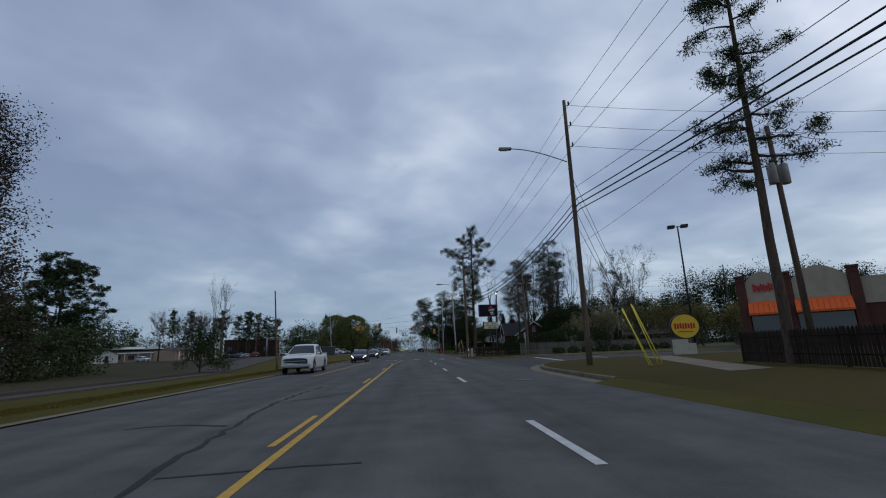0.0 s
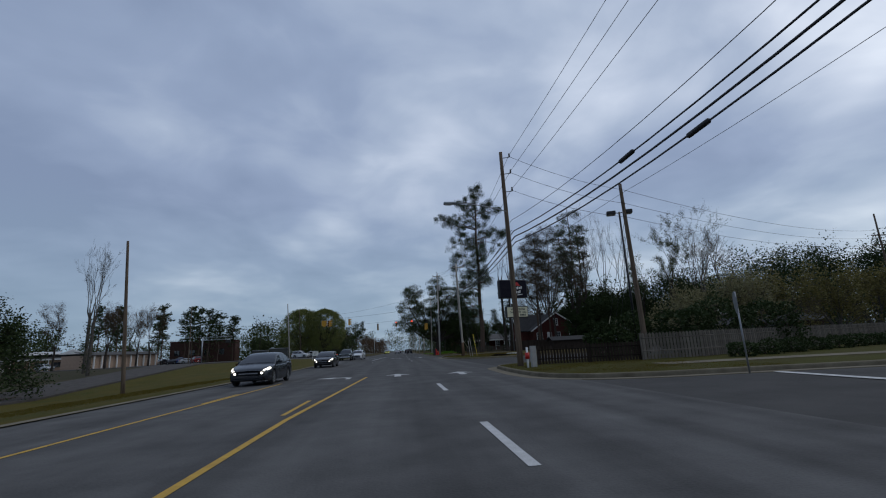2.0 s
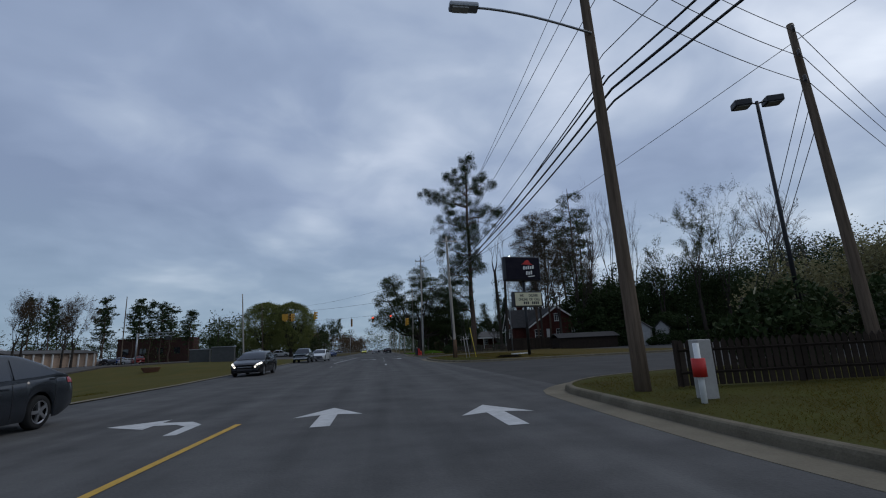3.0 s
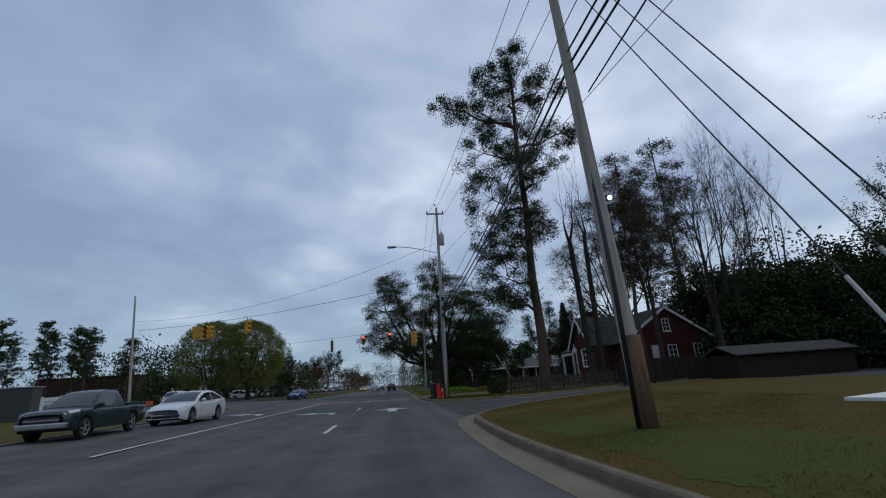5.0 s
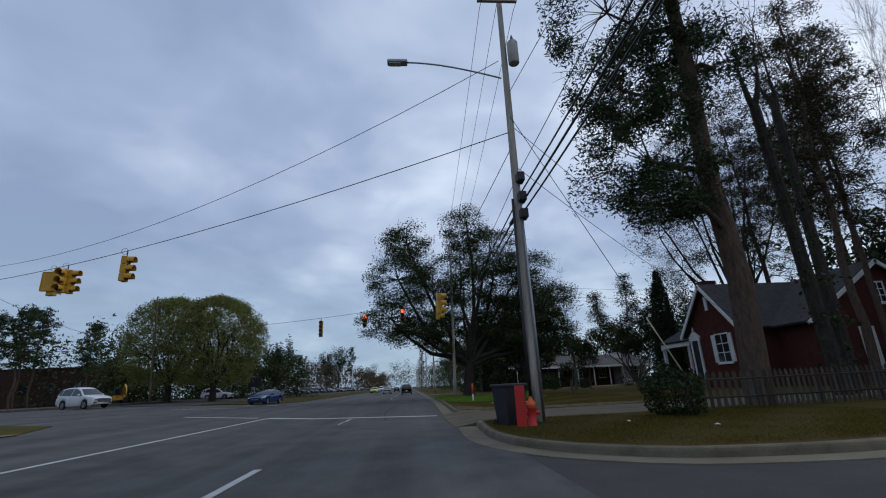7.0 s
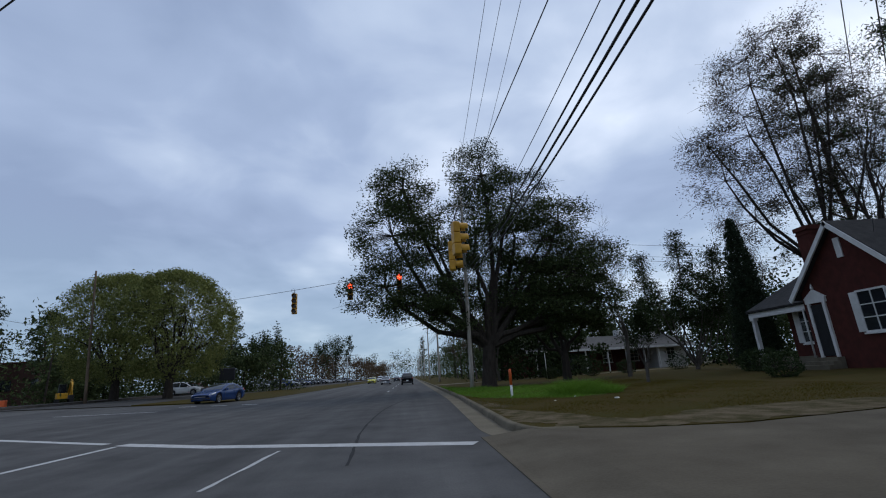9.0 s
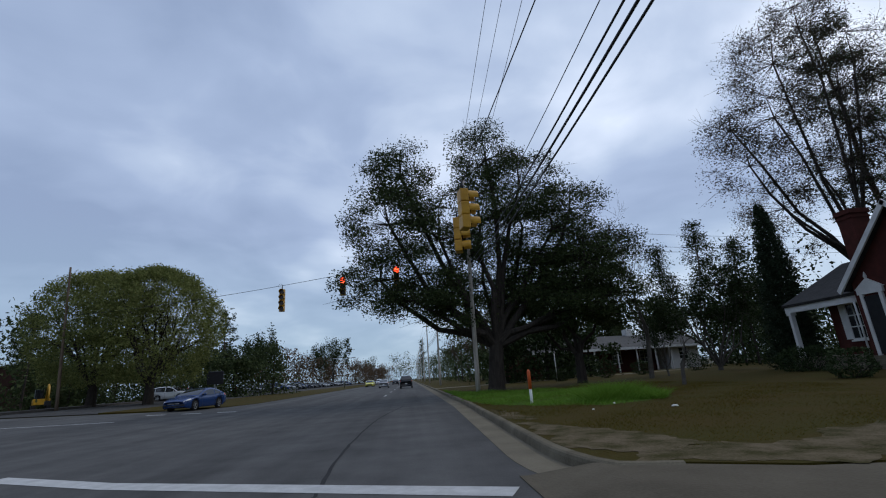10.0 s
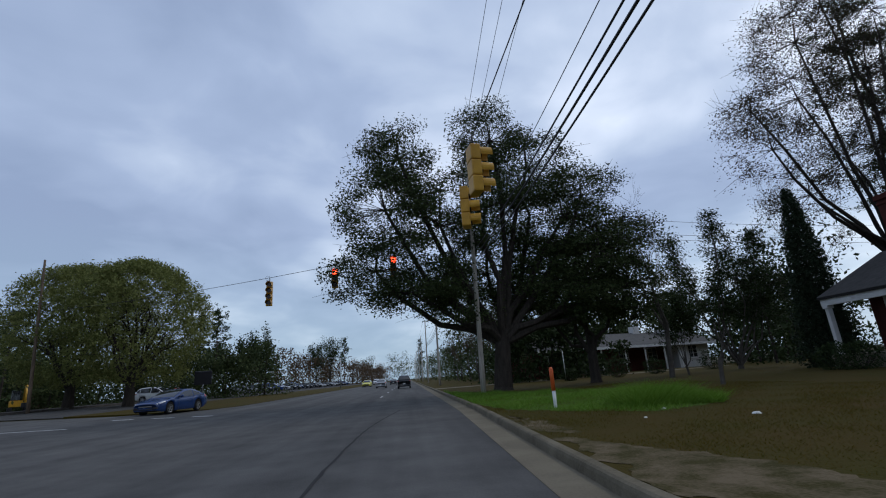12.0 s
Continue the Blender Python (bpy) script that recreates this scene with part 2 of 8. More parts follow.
YELLOW_PLASTIC = mat("yellow_plastic", (0.75, 0.60, 0.03), (0.6, 0.46, 0.02), 0.5, 4, 40, 0.05)
GREY_PLASTIC = mat("grey_plastic", (0.38, 0.37, 0.34), (0.28, 0.27, 0.25), 0.6, 4, 40, 0.05)
SIGN_BLACK = mat("sign_black", (0.012, 0.012, 0.016), (0.02, 0.02, 0.024), 0.5, 3, 40, 0.05)
SIGN_WHITE = mat("sign_white", (0.75, 0.75, 0.72), (0.62, 0.62, 0.58), 0.5, 3, 40, 0.05)
SIGN_CREAM = mat("sign_cream", (0.66, 0.62, 0.42), (0.54, 0.50, 0.33), 0.5, 2, 40, 0.05)
SIGN_YELLOW = mat("sign_yellow", (0.80, 0.50, 0.03), (0.66, 0.40, 0.02), 0.5, 3, 40, 0.05)
CREAM_PLASTIC = mat("cream_plastic", (0.42, 0.38, 0.24), (0.32, 0.29, 0.18), 0.6, 4, 30, 0.05)
FENCE_GREY = mat("weathered_fence", (0.17, 0.15, 0.125), (0.085, 0.075, 0.062), 0.9, 3, 30, 0.4, piece=0.25)
FENCE_BROWN = mat("brown_grey_fence", (0.085, 0.072, 0.058), (0.048, 0.040, 0.032), 0.9, 3, 30, 0.4, piece=0.3)
FENCE_DARK = mat("dark_stained_fence", (0.04, 0.03, 0.023), (0.022, 0.017, 0.014), 0.9, 3, 30, 0.4, piece=0.3)
TYRE = mat("tyre_rubber", (0.018, 0.018, 0.018), (0.03, 0.03, 0.03), 0.8, 6, 40, 0.2)
RIM = mat("wheel_rim", (0.42, 0.43, 0.44), (0.3, 0.3, 0.31), 0.35, 6, 40, 0.0, 0.8)
CHROME = mat("chrome_trim", (0.5, 0.5, 0.52), (0.38, 0.38, 0.4), 0.2, 6, 40, 0.0, 0.9)
CAR_GLASS = glassmat("car_glass", (0.012, 0.014, 0.017), 0.04)
HEADLIGHT = mat("headlight", (0.5, 0.52, 0.55), (0.4, 0.42, 0.44), 0.15, 6, 40, 0.0)
HEADLIGHT_ON = glow("headlight_lit", (1.0, 0.93, 0.8), 2.5)
TAIL_LIGHT = mat("tail_light", (0.35, 0.01, 0.01), (0.25, 0.01, 0.01), 0.25, 6, 40, 0.0)

# ---------- building helpers ----------


def ground_z(x, y=130.0):
    """Height of the ground: the verge falls to the railway at first, and the far side rises gently towards the cross street."""
    s = min(1.0, max(0.0, (y - 75.0) / 30.0))
    fall = -0.08 * max(0.0, -11.0 - max(x, -26.0))
    rise = 0.03 * max(0.0, -2.0 - max(x, -26.0))
    return fall + (rise - fall) * s


def mesh(name, verts, faces, material, parent=None, smooth=False):
    me = bpy.data.meshes.new(name)
    me.from_pydata([tuple(v) for v in verts], [], [tuple(f) for f in faces])
    me.materials.append(material)
    if smooth:
        me.polygons.foreach_set("use_smooth", [True] * len(me.polygons))
    me.update()
    ob = new(name, me)
    if parent is not None:
        ob.parent = parent
    return ob


def part(name, bm, material, parent, label="", smooth=False):
    me = bpy.data.meshes.new(name)
    bmesh.ops.recalc_face_normals(bm, faces=bm.faces)
    bm.to_mesh(me)
    bm.free()
    me.materials.append(material)
    if smooth:
        me.polygons.foreach_set("use_smooth", [True] * len(me.polygons))
    ob = new(name, me)
    ob.parent = parent
    return tagged(ob, label) if label else ob


def thing(name, label, category, x, y, z=None, turn=0.0, group=""):
    ob = new(name)
    ob.empty_display_size = 0.2
    ob.matrix_world = pose(x, y, ground_z(x, y) if z is None else z, 0, 0, turn)
    return tagged(ob, label, category, group)


def box_bm(bm, lo, hi, bevel=0.0):
    x0, y0, z0 = lo
    x1, y1, z1 = hi
    m = Matrix.Translation(((x0 + x1) / 2, (y0 + y1) / 2, (z0 + z1) / 2)) @ Matrix.Diagonal((x1 - x0, y1 - y0, z1 - z0, 1))
    r = bmesh.ops.create_cube(bm, size=1.0, matrix=m)
    if bevel:
        edges = list({e for v in r["verts"] for e in v.link_edges})
        bmesh.ops.bevel(bm, geom=edges, offset=bevel, segments=2, affect="EDGES", profile=0.6)
    return bm


def box(name, lo, hi, material, parent, bevel=0.0, label=""):
    return part(name, box_bm(bmesh.new(), lo, hi, bevel), material, parent, label)


def tube_data(pts, radii, sides, verts, faces, cap=True):
    """Appends a tapered tube along pts to verts and faces."""
    n0 = len(verts)
    pts = [Vector(p) for p in pts]
    last = None
    for i, p in enumerate(pts):
        d = (pts[min(i + 1, len(pts) - 1)] - pts[max(i - 1, 0)]).normalized()
        side = d.cross(Vector((0.13, 0.31, 0.94)) if abs(d.z) < 0.9 else Vector((1, 0.2, 0))).normalized()
        if last is not None and side.dot(last) < 0:
            side = -side
        last = side
        other = d.cross(side)
        for k in range(sides):
            a = 2 * math.pi * k / sides
            verts.append(p + radii[i] * (math.cos(a) * side + math.sin(a) * other))
    for i in range(len(pts) - 1):
        for k in range(sides):
            a, b = n0 + i * sides + k, n0 + i * sides + (k + 1) % sides
            faces.append((a, b, b + sides, a + sides))
    if cap:
        faces.append(tuple(n0 + k for k in reversed(range(sides))))
        faces.append(tuple(n0 + (len(pts) - 1) * sides + k for k in range(sides)))


def tube(name, pts, radii, material, parent, sides=10, label=""):
    v, f = [], []
    if isinstance(radii, (int, float)):
        radii = [radii] * len(pts)
    tube_data(pts, radii, sides, v, f)
    ob = mesh(name, v, f, material, parent, smooth=sides > 5)
    return tagged(ob, label) if label else ob


def sheet(name, outline, material, lift, thick=0.0, kind="structure", label="", category="", cuts=()):
    """A flat piece that follows the crowned ground, with an edge of its own when thick."""
    bm = bmesh.new()
    vs = [bm.verts.new((x, y, ground_z(x, y) + lift)) for x, y in outline]
    f = bm.faces.new(vs)
    if f.normal.z < 0 or sum((outline[i][0] - outline[i - 1][0]) * (outline[i][1] + outline[i - 1][1]) for i in range(len(outline))) > 0:
        f.normal_flip()
    for axis, values in ((0, (-26.0, -11.0, -2.0, *cuts)), (1, (75.0, 90.0, 105.0))):
        for v in values:
            if min(p[axis] for p in outline) < v < max(p[axis] for p in outline):
                bmesh.ops.bisect_plane(bm, geom=bm.verts[:] + bm.edges[:] + bm.faces[:], plane_co=(v, v, 0), plane_no=(1 - axis, axis, 0))
    for v in bm.verts:
        v.co.z = ground_z(v.co.x, v.co.y) + lift
    if thick:
        r = bmesh.ops.extrude_face_region(bm, geom=bm.faces[:])
        low = [g for g in r["geom"] if isinstance(g, bmesh.types.BMVert)]
        for v in low:
            v.co.z -= thick
    bm.normal_update()
    bmesh.ops.triangulate(bm, faces=[f for f in bm.faces if len(f.verts) > 4], ngon_method="EAR_CLIP")
    bmesh.ops.recalc_face_normals(bm, faces=bm.faces)
    bm.normal_update()
    if not thick:
        for f in bm.faces:
            if f.normal.z < 0:
                f.normal_flip()
    me = bpy.data.meshes.new(name)
    bm.to_mesh(me)
    bm.free()
    me.materials.append(material)
    return tagged(new(name, me), label, category, kind=kind)


def smooth_line(points, step=0.6):
    """A rounded line through the points, evenly stepped."""
    pts = [Vector((*p, 0)) for p in points]
    out = []
    for i in range(len(pts) - 1):
        p0, p1, p2, p3 = pts[max(i - 1, 0)], pts[i], pts[i + 1], pts[min(i + 2, len(pts) - 1)]
        own = (p2 - p1).length
        if own > 12:
            out.append(p1)
            continue
        if (p0 - p1).length > own:
            p0 = p1 + (p0 - p1).normalized() * own
        if (p3 - p2).length > own:
            p3 = p2 + (p3 - p2).normalized() * own
        n = max(2, int(own / step))
        for k in range(n):
            t = k / n
            out.append(0.5 * (2 * p1 + (p2 - p0) * t + (2 * p0 - 5 * p1 + 4 * p2 - p3) * t * t + (3 * p1 - p0 - 3 * p2 + p3) * t ** 3))
    out.append(pts[-1])
    return [(p.x, p.y) for p in out]


def sweep(name, line, profile, material, label, category):
    """A profile of (outwards, height) carried along a line on the ground; outwards is to the line's left."""
    v, f = [], []
    n = len(profile)
    for i, p in enumerate(line):
        a, b = line[max(i - 1, 0)], line[min(i + 1, len(line) - 1)]
        d = Vector((b[0] - a[0], b[1] - a[1]))
        d.normalize()
        for o, h in profile:
            x, y = p[0] - d.y * o, p[1] + d.x * o
            v.append((x, y, ground_z(p[0], p[1]) + h))
    for i in range(len(line) - 1):
        for k in range(n - 1):
            a = i * n + k
            f.append((a, a + 1, a + 1 + n, a + n))
    return tagged(mesh(name, v, f, material, smooth=False), label, category, kind="structure")


KERB_PROFILE = [(0.0, -0.02), (0.015, 0.09), (0.03, 0.13), (0.06, 0.15), (0.15, 0.155), (0.17, 0.15), (0.17, 0.02)]
GUTTER_PROFILE = [(-0.55, -0.03), (-0.55, 0.006), (0.0, 0.002), (0.02, -0.03)]

# ---------- ground, road and kerbs ----------
GROUND_X = [-1800, -300, -90, -26, -11, -2, 60, 300, 1800]
GROUND_Y = [-600, -60, 75, 90, 105, 400, 3600]
gv = [(x, y, ground_z(x, y) - 0.07) for y in GROUND_Y for x in GROUND_X]
gf = [(j * 9 + i, j * 9 + i + 1, j * 9 + i + 10, j * 9 + i + 9) for j in range(6) for i in range(8)]
tagged(mesh("ground", gv, gf, EARTH), "brown and olive winter ground reaching the horizon", "ground", kind="structure")

road = sheet("road", [(4.6, -60), (4.6, 130.5), (4.95, 140), (5.0, 1500), (-9.4, 1500), (-9.4, 163), (-10.2, 159), (-14, 156), (-90, 156), (-90, 133), (-17, 132.5), (-12.5, 131), (-10.8, 127), (-10.4, 105), (-10.4, -60)],
             ASPHALT, 0.0, label="worn grey asphalt road with a crowned surface", category="road")
sheet("side_road", [(4.6, 17), (70, 22), (70, 145), (4.6, 130.5)], OLD_ASPHALT, -0.015, label="dark asphalt of the side streets and driveways", category="road")

KERB_LINES = [
    [(60, 37), (30, 37), (14, 36), (11, 35), (8.7, 33.6), (6.6, 31.2), (5.4, 28.8), (4.6, 25.5), (4.4, 21), (4.35, 16.8)],
    [(60, 66), (25, 66), (9, 64.8), (5.8, 63.6), (4.2, 61.8), (3.9, 59.5), (3.75, 55), (4.0, 52.4), (4.9, 50.9), (7.0, 50.0), (10.8, 49.6), (16, 49), (60, 47)],
    [(26, 122), (19.7, 117.2), (11.7, 110.8), (8.0, 107.6), (6.6, 105.9), (5.3, 104), (4.6, 102), (4.3, 97), (4.4, 92.3), (4.8, 88.2), (5.6, 85.8), (6.9, 84.8), (9, 84.4), (14, 84.3), (26, 84.3)],
    [(4.6, 124.4), (4.45, 121), (4.7, 119.4), (5.4, 118), (6.9, 116.8), (10, 116.5), (15.4, 118.5), (28.6, 126.5)],
    [(5.0, 1200), (5.0, 220), (5.0, 170), (4.95, 145), (4.6, 132.4), (4.65, 131.3), (4.9, 130.4), (5.6, 130.1)],
]
lawns = []
for i, k in enumerate(KERB_LINES):
    line = smooth_line(k)
    tagged(sweep("kerb_%d" % (i + 1), line, KERB_PROFILE, KERB, "rounded weathered concrete kerb beside the grass", "kerb"))
    sweep("gutter_%d" % (i + 1), line, GUTTER_PROFILE, CONCRETE, "pale concrete gutter strip along the kerb", "gutter")
    lawns.append(line)
inset = []
for line in lawns:
    o = []
    for i, p in enumerate(line):
        a, b = line[max(i - 1, 0)], line[min(i + 1, len(line) - 1)]
        d = Vector((b[0] - a[0], b[1] - a[1])).normalized()
        o.append((p[0] - d.y * 0.16, p[1] + d.x * 0.16))
    inset.append(o)
sheet("lawn_1", inset[0] + [(4.5, 16), (4.45, -60), (60, -60)], LAWN, 0.135, 0.2, label="patchy brown and green grass around the corner sign", category="grass")
sweep("shoulder", [(4.45, 16.8), (4.45, -60.0)], [(-0.8, -0.02), (-0.75, 0.008), (-0.4, 0.06), (0.02, 0.138)], DRY_GRASS, "sloping grass shoulder beside the road", "grass")
sheet("lawn_2", inset[1], OLIVE_LAWN, 0.135, 0.2, label="short grass corner with a utility pole", category="grass")
sheet("lawn_3", inset[2], GOLD_LAWN, 0.135, 0.2, label="dry brown grass island under the tall sign", category="grass")
sheet("lawn_4", inset[3] + [(28, 128.5), (16, 125.5), (9, 124.6), (6.2, 124.7)], LAWN, 0.135, 0.2, label="grass corner in front of the brick house", category="grass")
sheet("lawn_5", inset[4] + [(6.6, 129.7), (8.2, 129.3), (11.3, 129.7), (18, 130.2), (60, 134), (60, 1200)], LAWN, 0.135, 0.2, label="wide worn lawn of brown and green grass", category="grass")
def ragged(name, outline, material, lift, label, category):
    """A patch with an uneven, crumbling outline."""
    rnd = random.Random(int(outline[0][0] * 100 + outline[0][1]))
    pts = []
    for i, a in enumerate(outline):
        b = outline[(i + 1) % len(outline)]
        n = max(2, int(math.dist(a, b) / 0.09))
        for k in range(n):
            s = k / n
            x, y = a[0] + (b[0] - a[0]) * s, a[1] + (b[1] - a[1]) * s
            q = noise.noise(Vector((x * 1.7, y * 1.7, 0))) * 0.34 + noise.noise(Vector((x * 6, y * 6, 3))) * 0.13 + (rnd.random() - 0.5) * 0.05
            d = Vector((b[1] - a[1], a[0] - b[0])).normalized()
            pts.append((max(4.78, x + d.x * q), y + d.y * q))
    return sheet(name, pts, material, lift, label=label, category=category)


ragged("lawn_green", [(5.1, 146), (5.5, 142.2), (6.6, 140.0), (8.4, 138.2), (10.9, 139.4), (12.6, 144), (12, 149), (8.6, 153), (6, 158), (5.2, 163)], GREEN_LAWN, 0.1395, label="bright green patch of spring grass", category="grass")
ragged("lawn_mossy", [(5.1, 91), (5.6, 88.6), (6.8, 87.2), (8.4, 88.4), (8.9, 92), (7.8, 96.5), (6.6, 101), (5.2, 101)], mat("mossy_turf", (0.045, 0.068, 0.012), (0.060, 0.056, 0.012), 0.95, 0.9, 25, 0.9), 0.1395, label="greener grass along the kerb of the island", category="grass")
ragged("bare_patch", [(4.8, 131.6), (5.6, 130.9), (6.6, 131.2), (6.4, 132.6), (5.8, 134.0), (5.05, 135.6)], BARE_EARTH, 0.142, label="bare sandy patch beside the kerb", category="earth")
ragged("bare_patch_2", [(7.2, 130.4), (9.0, 129.6), (12.4, 129.9), (13.6, 131.2), (11, 131.6), (8.4, 131.6)], BARE_EARTH, 0.142, label="bare sandy edge beside the driveway", category="earth")
ragged("bare_patch_3", [(5.2, 130.5), (6.6, 129.8), (8.2, 129.4), (11.3, 129.8), (18, 130.3), (18, 131.0), (12, 130.7), (8.8, 130.4), (7.2, 130.9), (5.6, 131.4)], BARE_EARTH, 0.139, label="worn sandy edge of the lawn along the driveway", category="earth")
ragged("bare_patch_4", [(4.85, 136.5), (5.5, 136.0), (5.5, 138.2), (5.1, 140.0)], BARE_EARTH, 0.14, label="small bare patch beside the kerb", category="earth")
drive = sheet("driveway", [(3.9, 124.2), (3.9, 130.9), (4.7, 130.7), (6.6, 129.6), (8.2, 129.2), (11.3, 129.6), (18, 130.1), (40, 132.2), (40, 128.6), (28, 128.6), (16, 125.6), (9, 124.7), (6.2, 124.8), (4.7, 124.3)], APRON, 0.02, 0.2,
              label="dull concrete driveway apron", category="driveway", cuts=(4.0, 4.8))
for vert in drive.data.vertices:
    if vert.co.z > ground_z(vert.co.x, vert.co.y) - 0.1:
        vert.co.z = ground_z(vert.co.x, vert.co.y) + 0.012 + 0.118 * min(1.0, max(0.0, (vert.co.x - 4.0) / 0.8))
sheet("footpath", [(8.6, 17.3), (10.6, 17.8), (13.4, 26), (16.5, 34.5), (14.2, 34.5), (11.6, 26.0)], CONCRETE, 0.15, label="narrow concrete footpath through the grass", category="path")
sheet("footpath_2", [(9.6, 53.6), (30, 52.2), (30, 53.6), (9.8, 55.2)], CONCRETE, 0.15, label="narrow concrete footpath across the grass corner", category="path")

sheet("verge", [(-10.4, -60), (-10.4, 105), (-10.8, 127), (-12.5, 131), (-17, 132.5), (-30, 133), (-30, -60)], DRY_GRASS, 0.03, 0.1, label="brown grass verge sloping down to the railway", category="grass")
sheet("verge_2", [(-9.4, 163), (-9.4, 900), (-14, 900), (-18, 158), (-13, 157.5), (-10.2, 159.5)], LAWN, 0.03, 0.1, label="thin brown grass verge beyond the crossing", category="grass")
sheet("verge_edge", [(-10.25, -60), (-10.25, 105), (-10.65, 127), (-11.0, 127), (-10.6, 105), (-10.6, -60)], CONCRETE, 0.035, label="thin pale concrete edge strip", category="kerb")
sheet("railway_bed", [(-30, -60), (-30, 210), (-37, 210), (-37, -60)], mat("ballast", (0.10, 0.092, 0.085), (0.055, 0.05, 0.046), 0.95, 1.5, 12, 0.8), 0.18, 0.3, label="dark stone railway ballast", category="railway")
for x in (-32.6, -34.1):
    t = thing("rail", "brown steel railway rail on dark ballast", "rail", x, 60, group="rails of the track")
    box("rail_bar", (-0.04, -120, 0.16), (0.04, 140, 0.34), mat("rail_steel", (0.11, 0.08, 0.065), (0.06, 0.045, 0.04), 0.6, 3, 30, 0.2, 0.4), t)
sheet("car_park", [(-18, 158), (-18, 430), (-120, 430), (-120, 158)], OLD_ASPHALT, -0.02, label="grey asphalt car park behind the verge", category="car park")


# ---------- road markings ----------
def stripe(name, x0, y0, x1, y1, w, material, label):
    d = Vector((x1 - x0, y1 - y0)).normalized()
    nx, ny = d.y * w / 2, -d.x * w / 2
    return sheet(name, [(x0 - nx, y0 - ny), (x1 - nx, y1 - ny), (x1 + nx, y1 + ny), (x0 + nx, y0 + ny)], material, 0.006, label=label, category="road marking")


DASH = "worn white dashed lane line on asphalt"
for y in (-4.8, 7.3, 19.5, 28.9, 40.2, 49.4, 88.9, 101.7, 115.2):
    stripe("lane_dash", -0.05, y, -0.05, y + 3.0, 0.14, WHITE_PAINT, DASH)
for k in range(24):
    stripe("lane_dash", 0.4, 165 + 12.2 * k, 0.4, 168 + 12.2 * k, 0.14, WHITE_PAINT, DASH)
for y in (84.6, 89.5, 94.6):
    stripe("lane_dash", -4.6, y, -4.55, y + 0.9, 0.14, WHITE_PAINT, "short white dotted lane line")
stripe("centre_line", -3.72, -60, -3.72, 45.0, 0.12, YELLOW_PAINT, "solid yellow centre line")
stripe("centre_line", -3.72, 45.0, -3.15, 59.6, 0.12, YELLOW_PAINT, "solid yellow centre line")
stripe("centre_line", -7.5, 29.0, -7.0, 58.0, 0.11, YELLOW_PAINT, "solid faded yellow line across the turning lane")
for k in range(11):
    y = -15.2 + 12.2 * k
    if y < 48:
        stripe("centre_dash", -3.97, y, -3.97, y + 3.0, 0.11, YELLOW_PAINT, "dashed yellow line beside the centre line")
    if 24 < y < 50:
        stripe("centre_dash", -7.25, y + 4, -7.25, y + 7.0, 0.1, YELLOW_PAINT, "dashed yellow line inside the turning lane")
stripe("edge_line", 3.5, -60, 3.95, 16.7, 0.12, WHITE_PAINT, "white edge line beside the grass")
stripe("turn_lane_line", -5.25, 99.5, -4.45, 133.5, 0.14, WHITE_PAINT, "solid white turn lane line")
stripe("stop_bar", -4.5, 133.85, 3.7, 130.2, 0.4, WHITE_PAINT, "wide cracked white stop bar across the lanes")
stripe("stop_bar", -9.6, 136.4, -5.0, 134.1, 0.25, WHITE_PAINT, "faint white bar across the oncoming lane")
stripe("stop_bar", 9.6, 37.5, 10.5, 49.0, 0.35, WHITE_PAINT, "white stop bar across the side street")
stripe("side_line", 14.0, 39.0, 15.6, 48.2, 0.16, WHITE_PAINT, "thin white line across the side street")
stripe("side_line", -15.5, 147, -11, 148, 0.2, WHITE_PAINT, "faint white line on the cross street")
for k in range(3):
    stripe("crossing_line", -12.0 + 1.9 * k, 152.5, -11.0 + 1.9 * k, 152.5, 0.3, WHITE_PAINT, "faint white crossing dash")


def arrow(x, y, size, bend=0.0):
    """A painted lane arrow; bend turns its head to the side."""
    s = size
    if not bend:
        pts = [(-0.13, 0), (0.13, 0), (0.13, 1.15), (0.52, 1.0), (0.0, 2.0), (-0.52, 1.0), (-0.13, 1.15)]
    else:
        pts = [(0.45, 0), (0.62, 0.0), (0.62, 0.9), (0.35, 1.3), (-0.15, 1.4), (-0.15, 1.75), (-0.9, 1.25), (-0.15, 0.75), (-0.15, 1.1), (0.2, 1.05), (0.42, 0.8)]
    sheet("lane_arrow", [(x + px * s, y + py * s) for px, py in pts], WHITE_PAINT, 0.006, label="white painted %s arrow on the lane" % ("turn" if bend else "straight"), category="road marking")


arrow(1.62, 57.4, 1.3), arrow(-1.55, 58.6, 1.3), arrow(-4.7, 58.8, 1.25, 1)
arrow(2.0, 111.3, 1.8), arrow(-2.1, 112.6, 1.6, 1), arrow(-6.6, 115.4, 1.5, 1)


def crack(points, w, label, material=TAR, category="crack"):
    line = smooth_line(points, 0.35)
    rnd = random.Random(len(points) * 7 + int(points[0][1] * 10))
    v, f = [], []
    for i, p in enumerate(line):
        a, b = line[max(i - 1, 0)], line[min(i + 1, len(line) - 1)]
        d = Vector((b[0] - a[0], b[1] - a[1])).normalized()
        h = w * (0.5 + 0.35 * (rnd.random() - 0.5))
        j = (rnd.random() - 0.5) * w * (0.5 if w <= 0.09 and points[0][1] > 100 else 1.4)
        for s in (-1, 1):
            x, y = p[0] - d.y * (s * h + j), p[1] + d.x * (s * h + j)
            v.append((x, y, ground_z(x, y) + 0.005))
    for i in range(len(line) - 1):
        f.append((2 * i, 2 * i + 1, 2 * i + 3, 2 * i + 2))
    tagged(mesh("tar_seam" if material is TAR else "worn_line", v, f, material), label, category, kind="structure")


